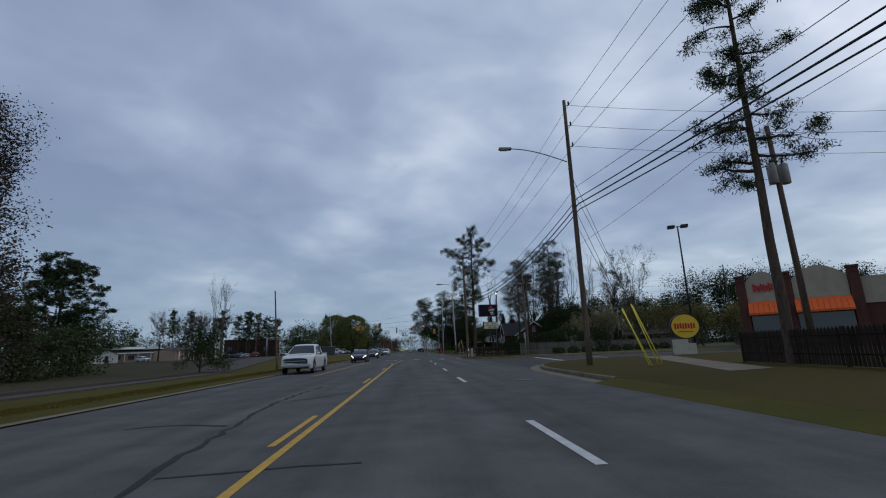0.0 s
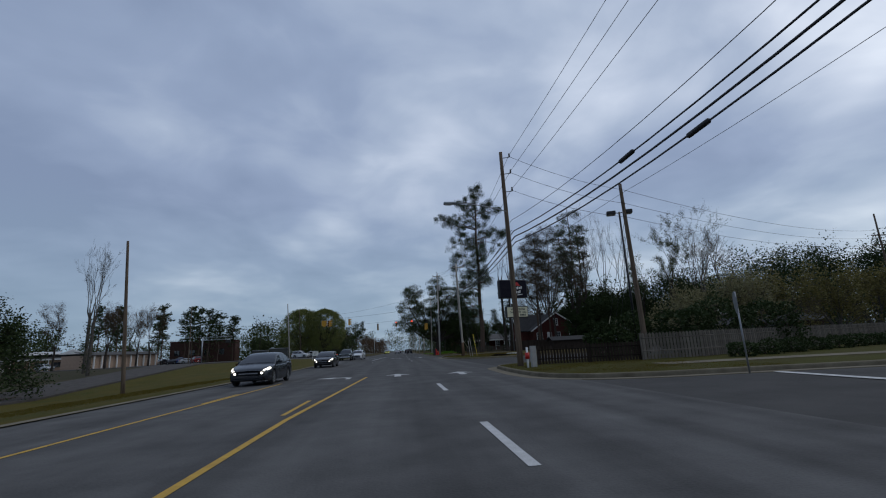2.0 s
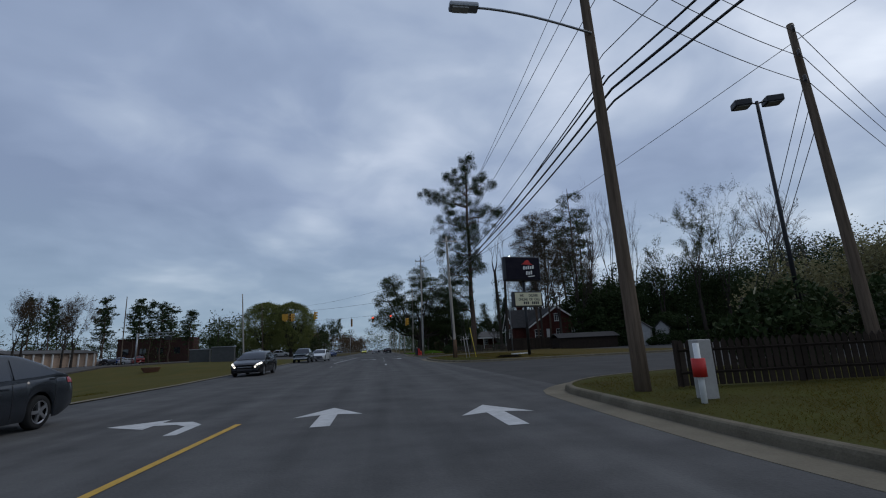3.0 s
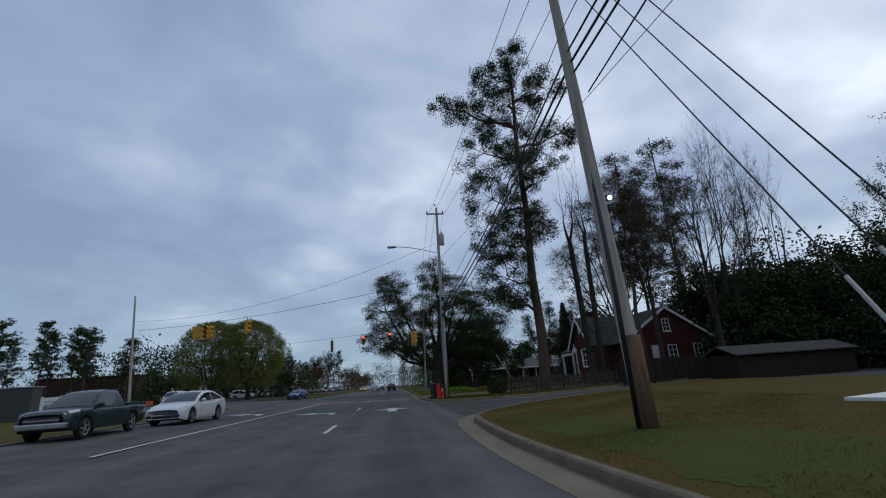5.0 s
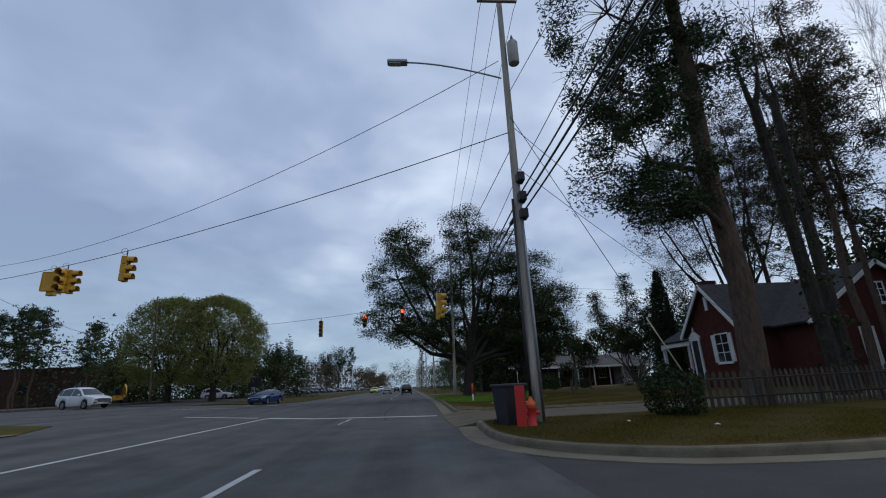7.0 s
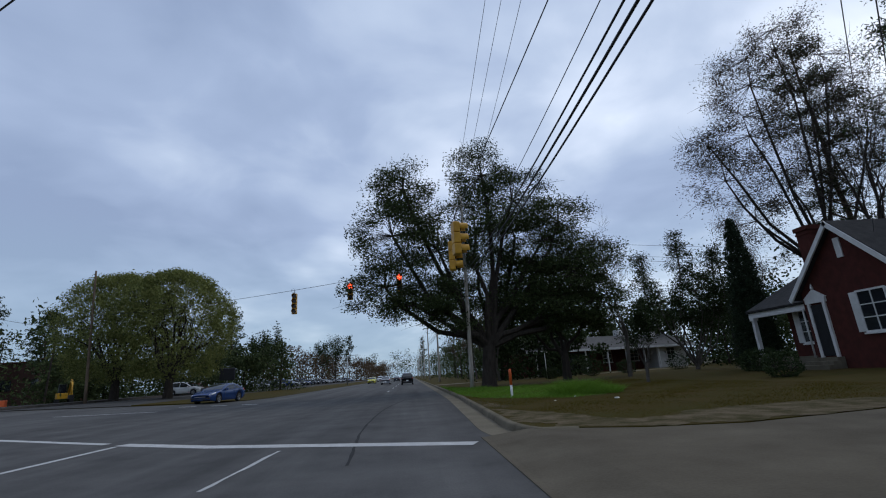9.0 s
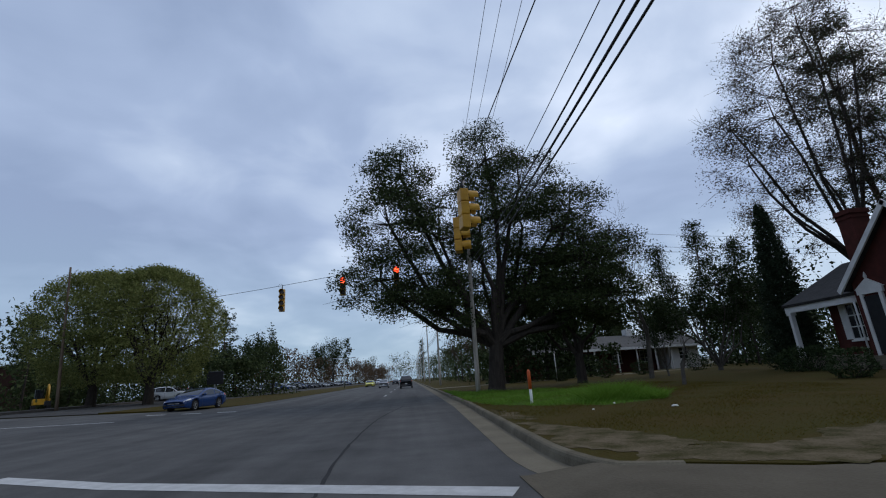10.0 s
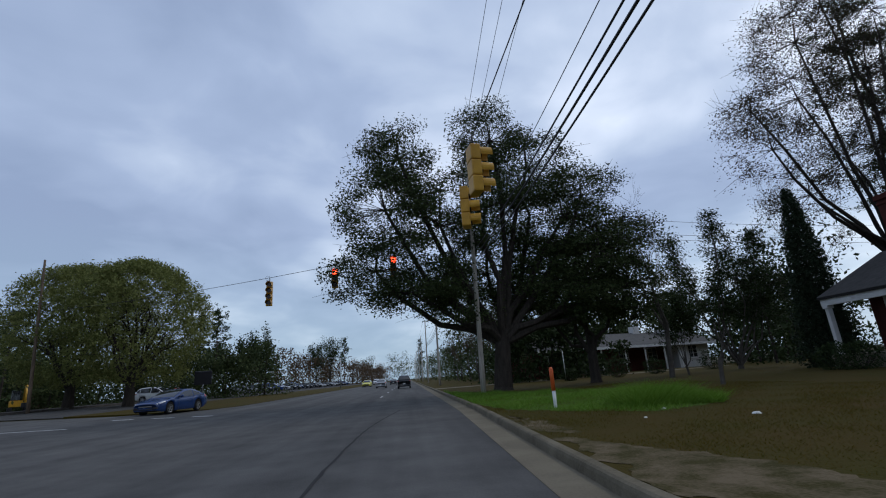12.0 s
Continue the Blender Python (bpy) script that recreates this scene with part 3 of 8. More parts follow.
crack([(1.45, 130.8), (1.3, 133.5), (1.3, 136.8), (1.5, 142), (2.2, 148)], 0.055, "dark curved tar seam in the lane")
crack([(1.45, 130.8), (1.5, 130.0), (1.55, 129.0)], 0.06, "dark tar seam crossing the stop bar")
crack([(-4.64, 5.8), (-4.97, 8.6), (-5.29, 11.6), (-5.62, 15.6), (-5.4, 20.6)], 0.09, "crooked dark tar seam in the turning lane")
crack([(-5.4, 11.4), (-6.7, 11.8), (-7.34, 11.6)], 0.1, "short dark tar crack")
crack([(-5.29, 15.5), (-4.43, 16.4), (-3.89, 17.6)], 0.1, "short dark tar crack")
crack([(-4.75, 7.8), (-3.67, 7.9), (-2.59, 8.0)], 0.06, "thin crack across the lane")
crack([(-0.05, 131.2), (-0.1, 129.6), (-0.15, 128.0)], 0.07, "pale worn line leading to the stop bar", WHITE_PAINT, "road marking")
cover = thing("manhole_cover", "dark round iron manhole cover in the lane", "manhole cover", 2.2, 19.5)
bm = bmesh.new()
bmesh.ops.create_cone(bm, cap_ends=True, segments=28, radius1=0.36, radius2=0.36, depth=0.02, matrix=Matrix.Translation((0, 0, 0.0)))
part("lid", bm, DARK_METAL, cover)

# ---------- utility poles, wires and signals ----------


def utility_pole(x, y, height, material, label, lean=(0, 0), r=0.16, group="utility poles along the road"):
    t = thing("utility_pole", label, "utility pole", x, y, group=group)
    n = 8
    pts = [(lean[0] * k / n, lean[1] * k / n, -0.3 + (height + 0.3) * k / n) for k in range(n + 1)]
    tube("shaft", pts, [r * (1 - 0.42 * k / n) for k in range(n + 1)], material, t, 14)
    return t


def insulator(t, x, y, z, arm=0.22):
    tube("insulator", [(x, y, z - 0.05), (x, y, z + 0.04), (x, y, z + 0.1), (x, y, z + 0.14), (x, y, z + 0.2)], [0.03, 0.06, 0.035, 0.06, 0.02], PORCELAIN, t, 8)


def street_light(t, z, reach, lift=0.9, side=-1):
    n = 8
    pts = [(side * (0.1 + reach * (k / n)), 0, z + lift * math.sin(k / n * math.pi / 2) * 0.9) for k in range(n + 1)]
    tube("lamp_arm", pts, 0.03, GALV, t, 8)
    e = pts[-1]
    bm = bmesh.new()
    box_bm(bm, (-0.42, -0.14, -0.07), (0.30, 0.14, 0.06), 0.05)
    head = part("lamp_head", bm, GALV, t)
    head.location = (e[0] + side * 0.15, e[1], e[2])
    box("lens", (-0.34, -0.10, -0.10), (0.05, 0.10, -0.07), mat("lamp_lens", (0.5, 0.5, 0.48), None, 0.3, 4, 40, 0.0), head)


def transformer(t, x, y, z):
    tube("transformer", [(x, y, z - 0.5), (x, y, z - 0.46), (x, y, z + 0.42), (x, y, z + 0.5)], [0.17, 0.2, 0.2, 0.14], GREY_PLASTIC, t, 16)
    tube("bushing", [(x, y, z + 0.5), (x, y, z + 0.62), (x, y, z + 0.78)], [0.05, 0.06, 0.02], PORCELAIN, t, 8)


OLD, PALE = "brown weathered wooden utility pole", "pale grey weathered wooden utility pole"
p0 = utility_pole(7.9, -20, 15.2, POLE_WOOD, OLD + " with cables")
p1 = utility_pole(7.1, 25.7, 15.3, POLE_WOOD, OLD + " carrying a street light", (0.2, 0.3))
for k, z in enumerate((15.0, 13.7, 12.4)):
    insulator(p1, 0.42, 0.2, z)
    tube("bracket", [(0.16, 0.2, z - 0.1), (0.42, 0.2, z - 0.05)], 0.025, GALV, p1, 6)
street_light(p1, 11.3, 3.3)
p2 = utility_pole(4.95, 59.4, 12.4, POLE_WOOD, OLD + " carrying a street light", (-0.1, 0.2), 0.17)
for k, z in enumerate((12.1, 11.1, 10.0)):
    insulator(p2, 0.38, 0.1, z)
    tube("bracket", [(0.0, 0.1, z - 0.1), (0.38, 0.1, z - 0.05)], 0.025, GALV, p2, 6)
street_light(p2, 8.7, 3.0, 0.6)
p3 = utility_pole(13.0, 61.1, 10.95, POLE_WOOD, OLD + " set back from the road", (-0.1, 0.2), 0.17, "utility poles of the side street")
for z in (10.6, 9.7, 8.8):
    insulator(p3, -0.25, 0.0, z)
p4 = utility_pole(6.9, 95.6, 12.6, GREY_POLE, PALE + " on the grass island", (-0.28, 0.5), 0.19)
p5 = utility_pole(6.2, 123.0, 15.9, GREY_POLE, PALE + " with transformer, lamp and cables", (0.2, 0.4), 0.17)
p6 = utility_pole(6.9, 154.8, 14.8, GREY_POLE, PALE + " under the big tree", (0.25, 0.0), 0.16)
for t, z in ((p4, 12.0), (p5, 15.2), (p6, 14.0)):
    bm = box_bm(bmesh.new(), (-0.75, -0.06, z - 0.06), (0.75, 0.06, z + 0.06), 0.01)
    part("crossarm", bm, GREY_POLE, t)
    for x in (-0.68, 0.68):
        insulator(t, x, 0.0, z + 0.08)
    insulator(t, 0.05, 0.0, z + 0.75)
street_light(p5, 11.7, 3.5, 0.7)
transformer(p5, 0.45, 0.1, 12.9)
tube("conduit", [(-0.17, -0.05, 0.1), (-0.17, -0.05, 3.0), (-0.12, 0.0, 7.0)], 0.045, DARK_METAL, p5, 8)
tube("conduit", [(0.15, -0.12, 0.1), (0.15, -0.12, 3.0), (0.13, 0.0, 6.6)], 0.04, GALV, p5, 8)
tube("stained_foot", [(0, 0, -0.1), (-0.005, 0.02, 0.9), (-0.015, 0.04, 1.9)], [0.197, 0.191, 0.183], mat("stained_pole_foot", (0.17, 0.105, 0.065), (0.075, 0.048, 0.032), 0.9, 6, 40, 0.6, stretch=(1, 1, 0.12)), p4, 14, "rust-brown stained foot")
tube("conduit", [(-0.21, -0.02, 0.1), (-0.20, 0.0, 3.0), (-0.18, 0.2, 6.6)], 0.05, DARK_METAL, p4, 8)
for z in (6.3, 6.9, 7.6):
    bm = box_bm(bmesh.new(), (-0.12, -0.2, z), (0.14, 0.2, z + 0.32), 0.04)
    part("splice_case", bm, DARK_METAL, p5).location = (0.18, 0, 0)
far_poles = [p6]
for k in range(7):
    q = utility_pole(6.9, 192 + 37 * k, 13.5, GREY_POLE, PALE + " in the far row")
    far_poles.append(q)
for x, y, h, m, lab in (
    (-21.7, 71.9, 11.6, POLE_WOOD, "dark bare wooden pole on the verge"), (-25.6, 140.5, 12.2, GREY_POLE, PALE + " holding the signal wires"), (-29.4, 170.5, 13.4, POLE_WOOD, "dark bare wooden pole beside the round trees")):
    utility_pole(x, y, h, m, lab, (-0.75, 0.0), 0.15, "utility poles beyond the verge")
hp = utility_pole(58.0, 84.0, 15.0, POLE_WOOD, "dark wooden pole with crossarms before the wooded rise", (0, 0), 0.15, "utility poles of the side street")
for z in (11.0, 12.2):
    box("crossarm", (-1.1, -0.06, z), (1.1, 0.06, z + 0.12), POLE_WOOD, hp)
utility_pole(-49.1, 145.4, 13.0, POLE_WOOD, "dark slender wooden pole behind the railway", (0, 0), 0.12, "utility poles beyond the verge")


def wire(a, b, sag, r, label, group, name="overhead_cable"):
    a, b = Vector(a), Vector(b)
    n = 16
    o = new(name)
    o.location = a
    tagged(o, label, "overhead cable", group)
    pts = [(b - a) * (k / n) - Vector((0, 0, sag * 4 * (k / n) * (1 - k / n))) for k in range(n + 1)]
    tube("strand", pts, r, CABLE, o, 5)
    return o


BARE, THICK = "thin bare overhead power wire", "thick black overhead communication cable"
# primaries: three wires from pole to pole
runs = [[(8.3, -20, 15.0), (7.55, 26.0, 15.0), (5.3, 59.5, 12.15), (6.8, 96.1, 12.6), (6.4, 123.4, 15.9), (7.2, 154.8, 14.7)],
        [(8.3, -20, 13.7), (7.55, 26.0, 13.7), (5.3, 59.5, 11.15), (5.95, 96.1, 12.05), (5.6, 123.4, 15.2), (6.45, 154.8, 14.0)],
        [(8.3, -20, 12.4), (7.55, 26.0, 12.4), (5.3, 59.5, 10.05), (7.35, 96.1, 12.05), (6.95, 123.4, 15.2), (7.8, 154.8, 14.0)]]
for run in runs:
    for a, b in zip(run[:-1], run[1:]):
        wire(a, b, 0.35, 0.011, BARE, "power wires along the road")
    for k in range(7):
        dx = run[-1][0] - 7.2
        wire((7.2 + dx, 154.8 + 37 * k, 13.6), (7.2 + dx, 191.8 + 37 * k, 13.6), 0.4, 0.014, BARE, "power wires along the road")
for dx, dz, r in ((0.05, 1.0, 0.012), (0.12, 0.2, 0.026), (0.16, -0.2, 0.034), (0.18, -0.6, 0.028)):
    pts = [(8.2 + dx, -20, 5.6 + 0.6 * dz), (7.3 + dx, 25.8, 9.0 + 0.8 * dz), (5.1 + dx, 59.5, 7.4 + 0.8 * dz), (6.6 + dx, 95.9, 8.9 + 0.8 * dz), (6.35 + dx, 123.2, 7.2 + 0.8 * dz), (7.05 + dx, 154.8, 8.6 + 0.8 * dz)]
    for a, b, sag in zip(pts[:-1], pts[1:], (0.3, 1.3, 0.6, 0.5, 0.5)):
        wire(a, b, sag, r, THICK if r > 0.02 else BARE, "communication cables along the road")
    for k in range(6):
        wire((7.05 + dx, 154.8 + 37 * k, 8.6 + 0.8 * dz), (7.05 + dx, 191.8 + 37 * k, 8.6 + 0.8 * dz), 0.5, r, THICK, "communication cables along the road")
for a, b, s, lab in (((7.48, 25.8, 8.52), (5.28, 59.5, 6.92), 0.57, "black splice case hanging on a cable"), ((7.42, 25.8, 9.16), (5.22, 59.5, 7.56), 0.66, "small dark coil clamp on a cable"), ((6.51, 123.2, 7.04), (7.21, 154.8, 8.44), 0.06, "black splice case beside the pole")):
    p = Vector(a).lerp(Vector(b), s) - Vector((0, 0, (1.3 if a[1] < 100 else 0.5) * 4 * s * (1 - s)))
    d = (Vector(b) - Vector(a)).normalized()
    sc = new("splice_case")
    sc.location = p
    tagged(sc, lab, "splice case", "splice cases on the cables")
    tube("case", [d * -0.42, d * -0.36, d * 0.36, d * 0.42], [0.03, 0.075, 0.075, 0.03], CABLE, sc, 10)
wire((5.1, 59.5, 7.6), (7.1, 95.9, 7.9), 0.3, 0.02, THICK, "communication cables along the road")
for z1, z2 in ((12.1, 10.5), (11.1, 9.6), (10.0, 8.7)):
    wire((5.3, 59.5, z1), (12.9, 61.1, z2), 0.25, 0.011, BARE, "wires to the side street")
    wire((12.9, 61.1, z2), (58.0, 84, z2 + 2.4), 1.0, 0.012, BARE, "wires to the side street")
for z in (15.0, 13.7, 12.4):
    wire((7.55, 26.0, z), (31, 24, z - 1.2), 0.4, 0.011, BARE, "wires to the restaurant pole")
wire((12.9, 61.1, 10.3), (6.4, 123.3, 11.3), 0.8, 0.012, BARE, "service wires")
wire((12.9, 61.1, 10.3), (13.4, 24, 10.6), 0.6, 0.012, BARE, "service wires")
wire((13.4, 24, 10.6), (13.0, -10, 10.4), 0.6, 0.012, BARE, "service wires")
wire((6.4, 123.4, 10.0), (30, 145, 7.0), 0.4, 0.012, BARE, "service wires")
wire((6.4, 123.4, 8.4), (27, 141, 5.0), 0.5, 0.012, BARE, "service wires")
wire((7.2, 154.8, 11.6), (44, 160, 10.6), 0.5, 0.013, BARE, "service wires")
wire((7.2, 154.8, 10.6), (44, 160, 9.6), 0.5, 0.013, BARE, "service wires")
wire((7.2, 154.8, 10.4), (44, 160, 9.2), 0.6, 0.013, BARE, "service wires")
GUYS = [((6.8, 95.8, 13.6), (7.75, 89.6, 0.1), 0.2, YELLOW_PLASTIC), ((6.8, 95.8, 12.6), (7.2, 89.7, 0.1), 0.175, GREY_PLASTIC), ((6.8, 95.8, 11.6), (7.0, 90.1, 0.1), 0.17, GREY_PLASTIC),
        ((7.1, 25.9, 11.0), (8.55, 21.6, 0.1), 0.26, YELLOW_PLASTIC), ((7.1, 25.9, 9.0), (8.25, 21.8, 0.1), 0.3, YELLOW_PLASTIC), ((7.1, 25.9, 10.0), (8.9, 21.9, 0.1), 0.28, YELLOW_PLASTIC), ((7.1, 25.9, 8.0), (8.1, 21.3, 0.1), 0.33, YELLOW_PLASTIC),
        ((13.0, 61.3, 9.0), (12.4, 65.6, 0.1), 0.3, CREAM_PLASTIC), ((13.0, 61.3, 8.2), (13.2, 66.2, 0.1), 0.3, CREAM_PLASTIC), ((13.0, 61.3, 7.4), (14.0, 67.0, 0.1), 0.3, CREAM_PLASTIC), ((6.3, 123.1, 10.2), (12.6, 125.0, 0.1), 0.3, CREAM_PLASTIC)]


def guard(a, b, material, label):
    o = new("guy_guard")
    o.location = a
    tagged(o, label, "guy wire guard", "guards on the guy wires")
    tube("sleeve", [(0, 0, 0), Vector(b) - Vector(a)], 0.024, material, o, 8)


def toward(a, b, s):
    a, b = Vector(a), Vector(b)
    return tuple(a + (b - a) * s)


for top, anchor, s, m in GUYS:
    wire(top, anchor, 0.0, 0.012, "slanting steel guy wire", "guy wires", "guy_wire")
    guard(toward(anchor, top, 0.01), toward(anchor, top, s), m, ("yellow" if m == YELLOW_PLASTIC else "grey" if m == GREY_PLASTIC else "pale") + " plastic guard on a guy wire")


# signals on span wires
def head_body(t, turn, lit, name="housing", drop=0.25, body=SIGNAL_YELLOW, lamps=3):
    """One three-lens head that hangs below the wire, its lenses facing local -y turned by turn."""
    bm = bmesh.new()
    for k in range(lamps):
        z1 = -drop - 0.355 * k
        box_bm(bm, (-0.17, -0.10, z1 - 0.345), (0.17, 0.12, z1), 0.03)
    house = part(name, bm, body, t)
    house.matrix_basis = pose(0, 0, 0, 0, 0, turn)
    for k in range(lamps):
        z = -drop - 0.355 * k - 0.17
        on = lit == k
        bm = bmesh.new()
        bmesh.ops.create_cone(bm, cap_ends=True, segments=20, radius1=0.135, radius2=0.135, depth=0.04, matrix=Matrix.Translation((0, -0.115, z)) @ Matrix.Rotation(math.pi / 2, 4, "X"))
        part("lens", bm, (RED_ON if body is SIGNAL_YELLOW and k == 0 else AMBER_ON) if on else LENS_OFF, house)
        v, f = [], []
        n = 12
        for i in range(n + 1):
            a = math.pi * (-0.12 + 1.24 * i / n)
            for yy, rr in ((-0.10, 0.155), (-0.36, 0.15)):
                v.append((rr * math.cos(a), yy, z + rr * math.sin(a)))
        for i in range(n):
            f.append((2 * i, 2 * i + 1, 2 * i + 3, 2 * i + 2))
        vis = mesh("visor", v, f, body, house)
        m = vis.modifiers.new("thick", "SOLIDIFY")
        m.thickness = 0.012
    return house


def signal(x, y, z, heads, label, plate=False, lamps=3):
    """z: where it hangs on the wire; heads: (turn, lit lens or None)."""
    t = thing("traffic_signal", label, "traffic signal", x, y, z, group="traffic signals on the span wires")
    t.scale = (1.25, 1.25, 1.25)
    tube("hanger", [(0, 0, 0.02), (0, 0, -0.26)], 0.022, DARK_METAL, t, 8)
    ring = [(0.13 * math.sin(2 * math.pi * k / 14), 0, -0.02 + 0.13 * math.cos(2 * math.pi * k / 14)) for k in range(15)]
    tube("cable_loop", [(p[0] - 0.12, p[1], p[2]) for p in ring], 0.008, CABLE, t, 5)
    off = 0.0 if len(heads) == 1 else 0.2
    for turn, lit in heads:
        b = head_body(t, turn, lit, lamps=lamps)
        a = radians(turn)
        b.location = (off * math.sin(a), -off * math.cos(a), 0)
    if plate:
        bm = box_bm(bmesh.new(), (-0.42, 0.14, -1.12), (0.42, 0.17, -0.22), 0.05)
        part("back_plate", bm, SIGNAL_YELLOW, t, "square yellow back of a signal").matrix_basis = pose(0, 0, 0, 0, 0, heads[0][0])
    return t


near_a, near_b = Vector((6.2, 123.2, 9.6)), Vector((-25.6, 140.5, 9.0))
far_a, far_b = Vector((7.0, 154.8, 9.7)), Vector((-29.4, 170.5, 9.3))


def on_span(a, b, s, sag):
    p = a + (b - a) * s
    return p - Vector((0, 0, sag * 4 * s * (1 - s)))


SPAN = "black steel span wire over the crossing"
wire(near_a, near_b, 0.6, 0.018, SPAN, "span wires over the crossing", "span_wire")
wire((6.1, 123.2, 12.6), (-25.6, 140.5, 10.0), 1.5, 0.013, "thin black wire above the signals", "span wires over the crossing", "span_wire")
wire(far_a, far_b, 0.5, 0.018, SPAN, "span wires over the crossing", "span_wire")
wire((-25.6, 140.5, 8.8), (-29.4, 170.5, 8.0), 1.1, 0.014, SPAN, "span wires over the crossing", "span_wire")
for s, heads, plate, lab in ((0.745, [(180, None)], True, "yellow signal seen from its square back"), (0.712, [(90, None), (0, None)], False, "yellow double-headed traffic signal"),
                             (0.568, [(90, None)], False, "yellow three-lens traffic signal seen from the side")):
    p = on_span(near_a, near_b, s, 0.6)
    signal(p.x, p.y, p.z, heads, lab, plate)
for s, lit in ((0.388, None), (0.25, 0), (0.138, 1)):
    p = on_span(far_a, far_b, s, 0.5)
    lab = "traffic signal with dark lenses" if lit is None else "traffic signal showing a lit red lamp" if lit == 0 else "traffic signal showing a bright amber lamp"
    signal(p.x, p.y, p.z, [(4, 0 if lit is not None else None)], "yellow " + lab, lamps=4 if lit is None else 3)
side_a, side_b = Vector((6.2, 123.2, 8.9)), Vector((6.9, 154.8, 8.9))
corner = Vector((4.45, 139.6, 7.15))
wire(side_a, corner, 0.05, 0.014, SPAN, "span wires over the crossing", "span_wire")
wire(corner, side_b, 0.05, 0.014, SPAN, "span wires over the crossing", "span_wire")
p = toward(side_a, corner, 0.92)
signal(p[0], p[1], p[2], [(100, None)], "yellow three-lens traffic signal seen from its side")
p = toward(corner, side_b, 0.09)
signal(p[0], p[1], p[2] - 0.02, [(80, None)], "yellow three-lens traffic signal seen from its side")

# ---------- trees ----------


def cards(name, centres, size, material, parent, rng, aspect=0.55, flat=0.0):
    """Many small leaf blades, each a diamond with its own turn. flat: how far they lie level."""
    c = np.asarray(centres, float)
    n = len(c)
    d = rng.normal(size=(n, 3))
    d[:, 2] *= 1 - flat
    d /= np.linalg.norm(d, axis=1)[:, None] + 1e-9
    e = np.cross(d, rng.normal(size=(n, 3)))
    e /= np.linalg.norm(e, axis=1)[:, None] + 1e-9
    s = size * rng.uniform(0.6, 1.35, n)[:, None]
    v = np.empty((n, 4, 3))
    v[:, 0], v[:, 2] = c - d * s, c + d * s
    v[:, 1], v[:, 3] = c + e * s * aspect + d * s * 0.15, c - e * s * aspect + d * s * 0.15
    me = bpy.data.meshes.new(name)
    me.vertices.add(4 * n)
    me.vertices.foreach_set("co", v.ravel())
    me.loops.add(4 * n)
    me.loops.foreach_set("vertex_index", np.arange(4 * n))
    me.polygons.add(n)
    me.polygons.foreach_set("loop_start", np.arange(0, 4 * n, 4))
    me.materials.append(material)
    me.update(calc_edges=True)
    ob = new(name, me)
    ob.parent = parent
    return ob


def limb(rng, p, d, length, r0, r1, n, bend, rise, verts, faces, sides):
    """One crooked tapering limb; returns its points and directions."""
    pts, dirs, radii = [Vector(p)], [Vector(d).normalized()], [r0]
    for k in range(n):
        q = dirs[-1] + Vector(rng.normal(size=3)) * bend + Vector((0, 0, rise))
        q.normalize()
        pts.append(pts[-1] + q * (length / n))
        dirs.append(q)
        radii.append(r0 + (r1 - r0) * (k + 1) / n)
    tube_data(pts, radii, sides, verts, faces, cap=False)
    return pts, dirs, radii


def branching(rng, p, d, length, r, depth, top, verts, faces, tips, spread=0.75, rise=0.08, kids=(4, 6), shrink=0.62, bend=0.16, first=0.3):
    sides = 8 if depth == top else 5 if depth == top - 1 else 4 if depth > 2 else 3
    n = 7 if depth == top else 4 if depth > 1 else 2
    pts, dirs, radii = limb(rng, p, d, length, r, r * (0.3 if depth else 0.4), n, bend * (0.6 if depth == top else 1), rise, verts, faces, sides)
    if depth <= 1:
        tips.extend(pts[1:])
    if depth == 0:
        return
    for i in range(int(rng.integers(kids[0], kids[1] + 1))):
        f = first + (1 - first) * rng.random() if i else 0.97
        k = min(int(f * n), n - 1)
        base = pts[k].lerp(pts[k + 1], f * n - k)
        axis = Vector(rng.normal(size=3))
        axis -= dirs[k] * axis.dot(dirs[k])
        axis.normalize()
        dd = dirs[k] + axis * spread * rng.uniform(0.6, 1.2)
        branching(rng, base, dd, length * shrink * rng.uniform(0.7, 1.2), max(radii[k] * 0.66, 0.012), depth - 1, top, verts, faces, tips, spread, rise, kids, shrink, bend, 0.25)


def around(rng, pts, each, radius):
    p = np.array([tuple(q) for q in pts])
    p = np.repeat(p, each, axis=0)
    return p + rng.normal(size=p.shape) * radius


def tree_thing(label, x, y, z=None, group="", turn=0.0, name="tree", category="tree"):
    return thing(name, label, category, x, y, z, turn, group)


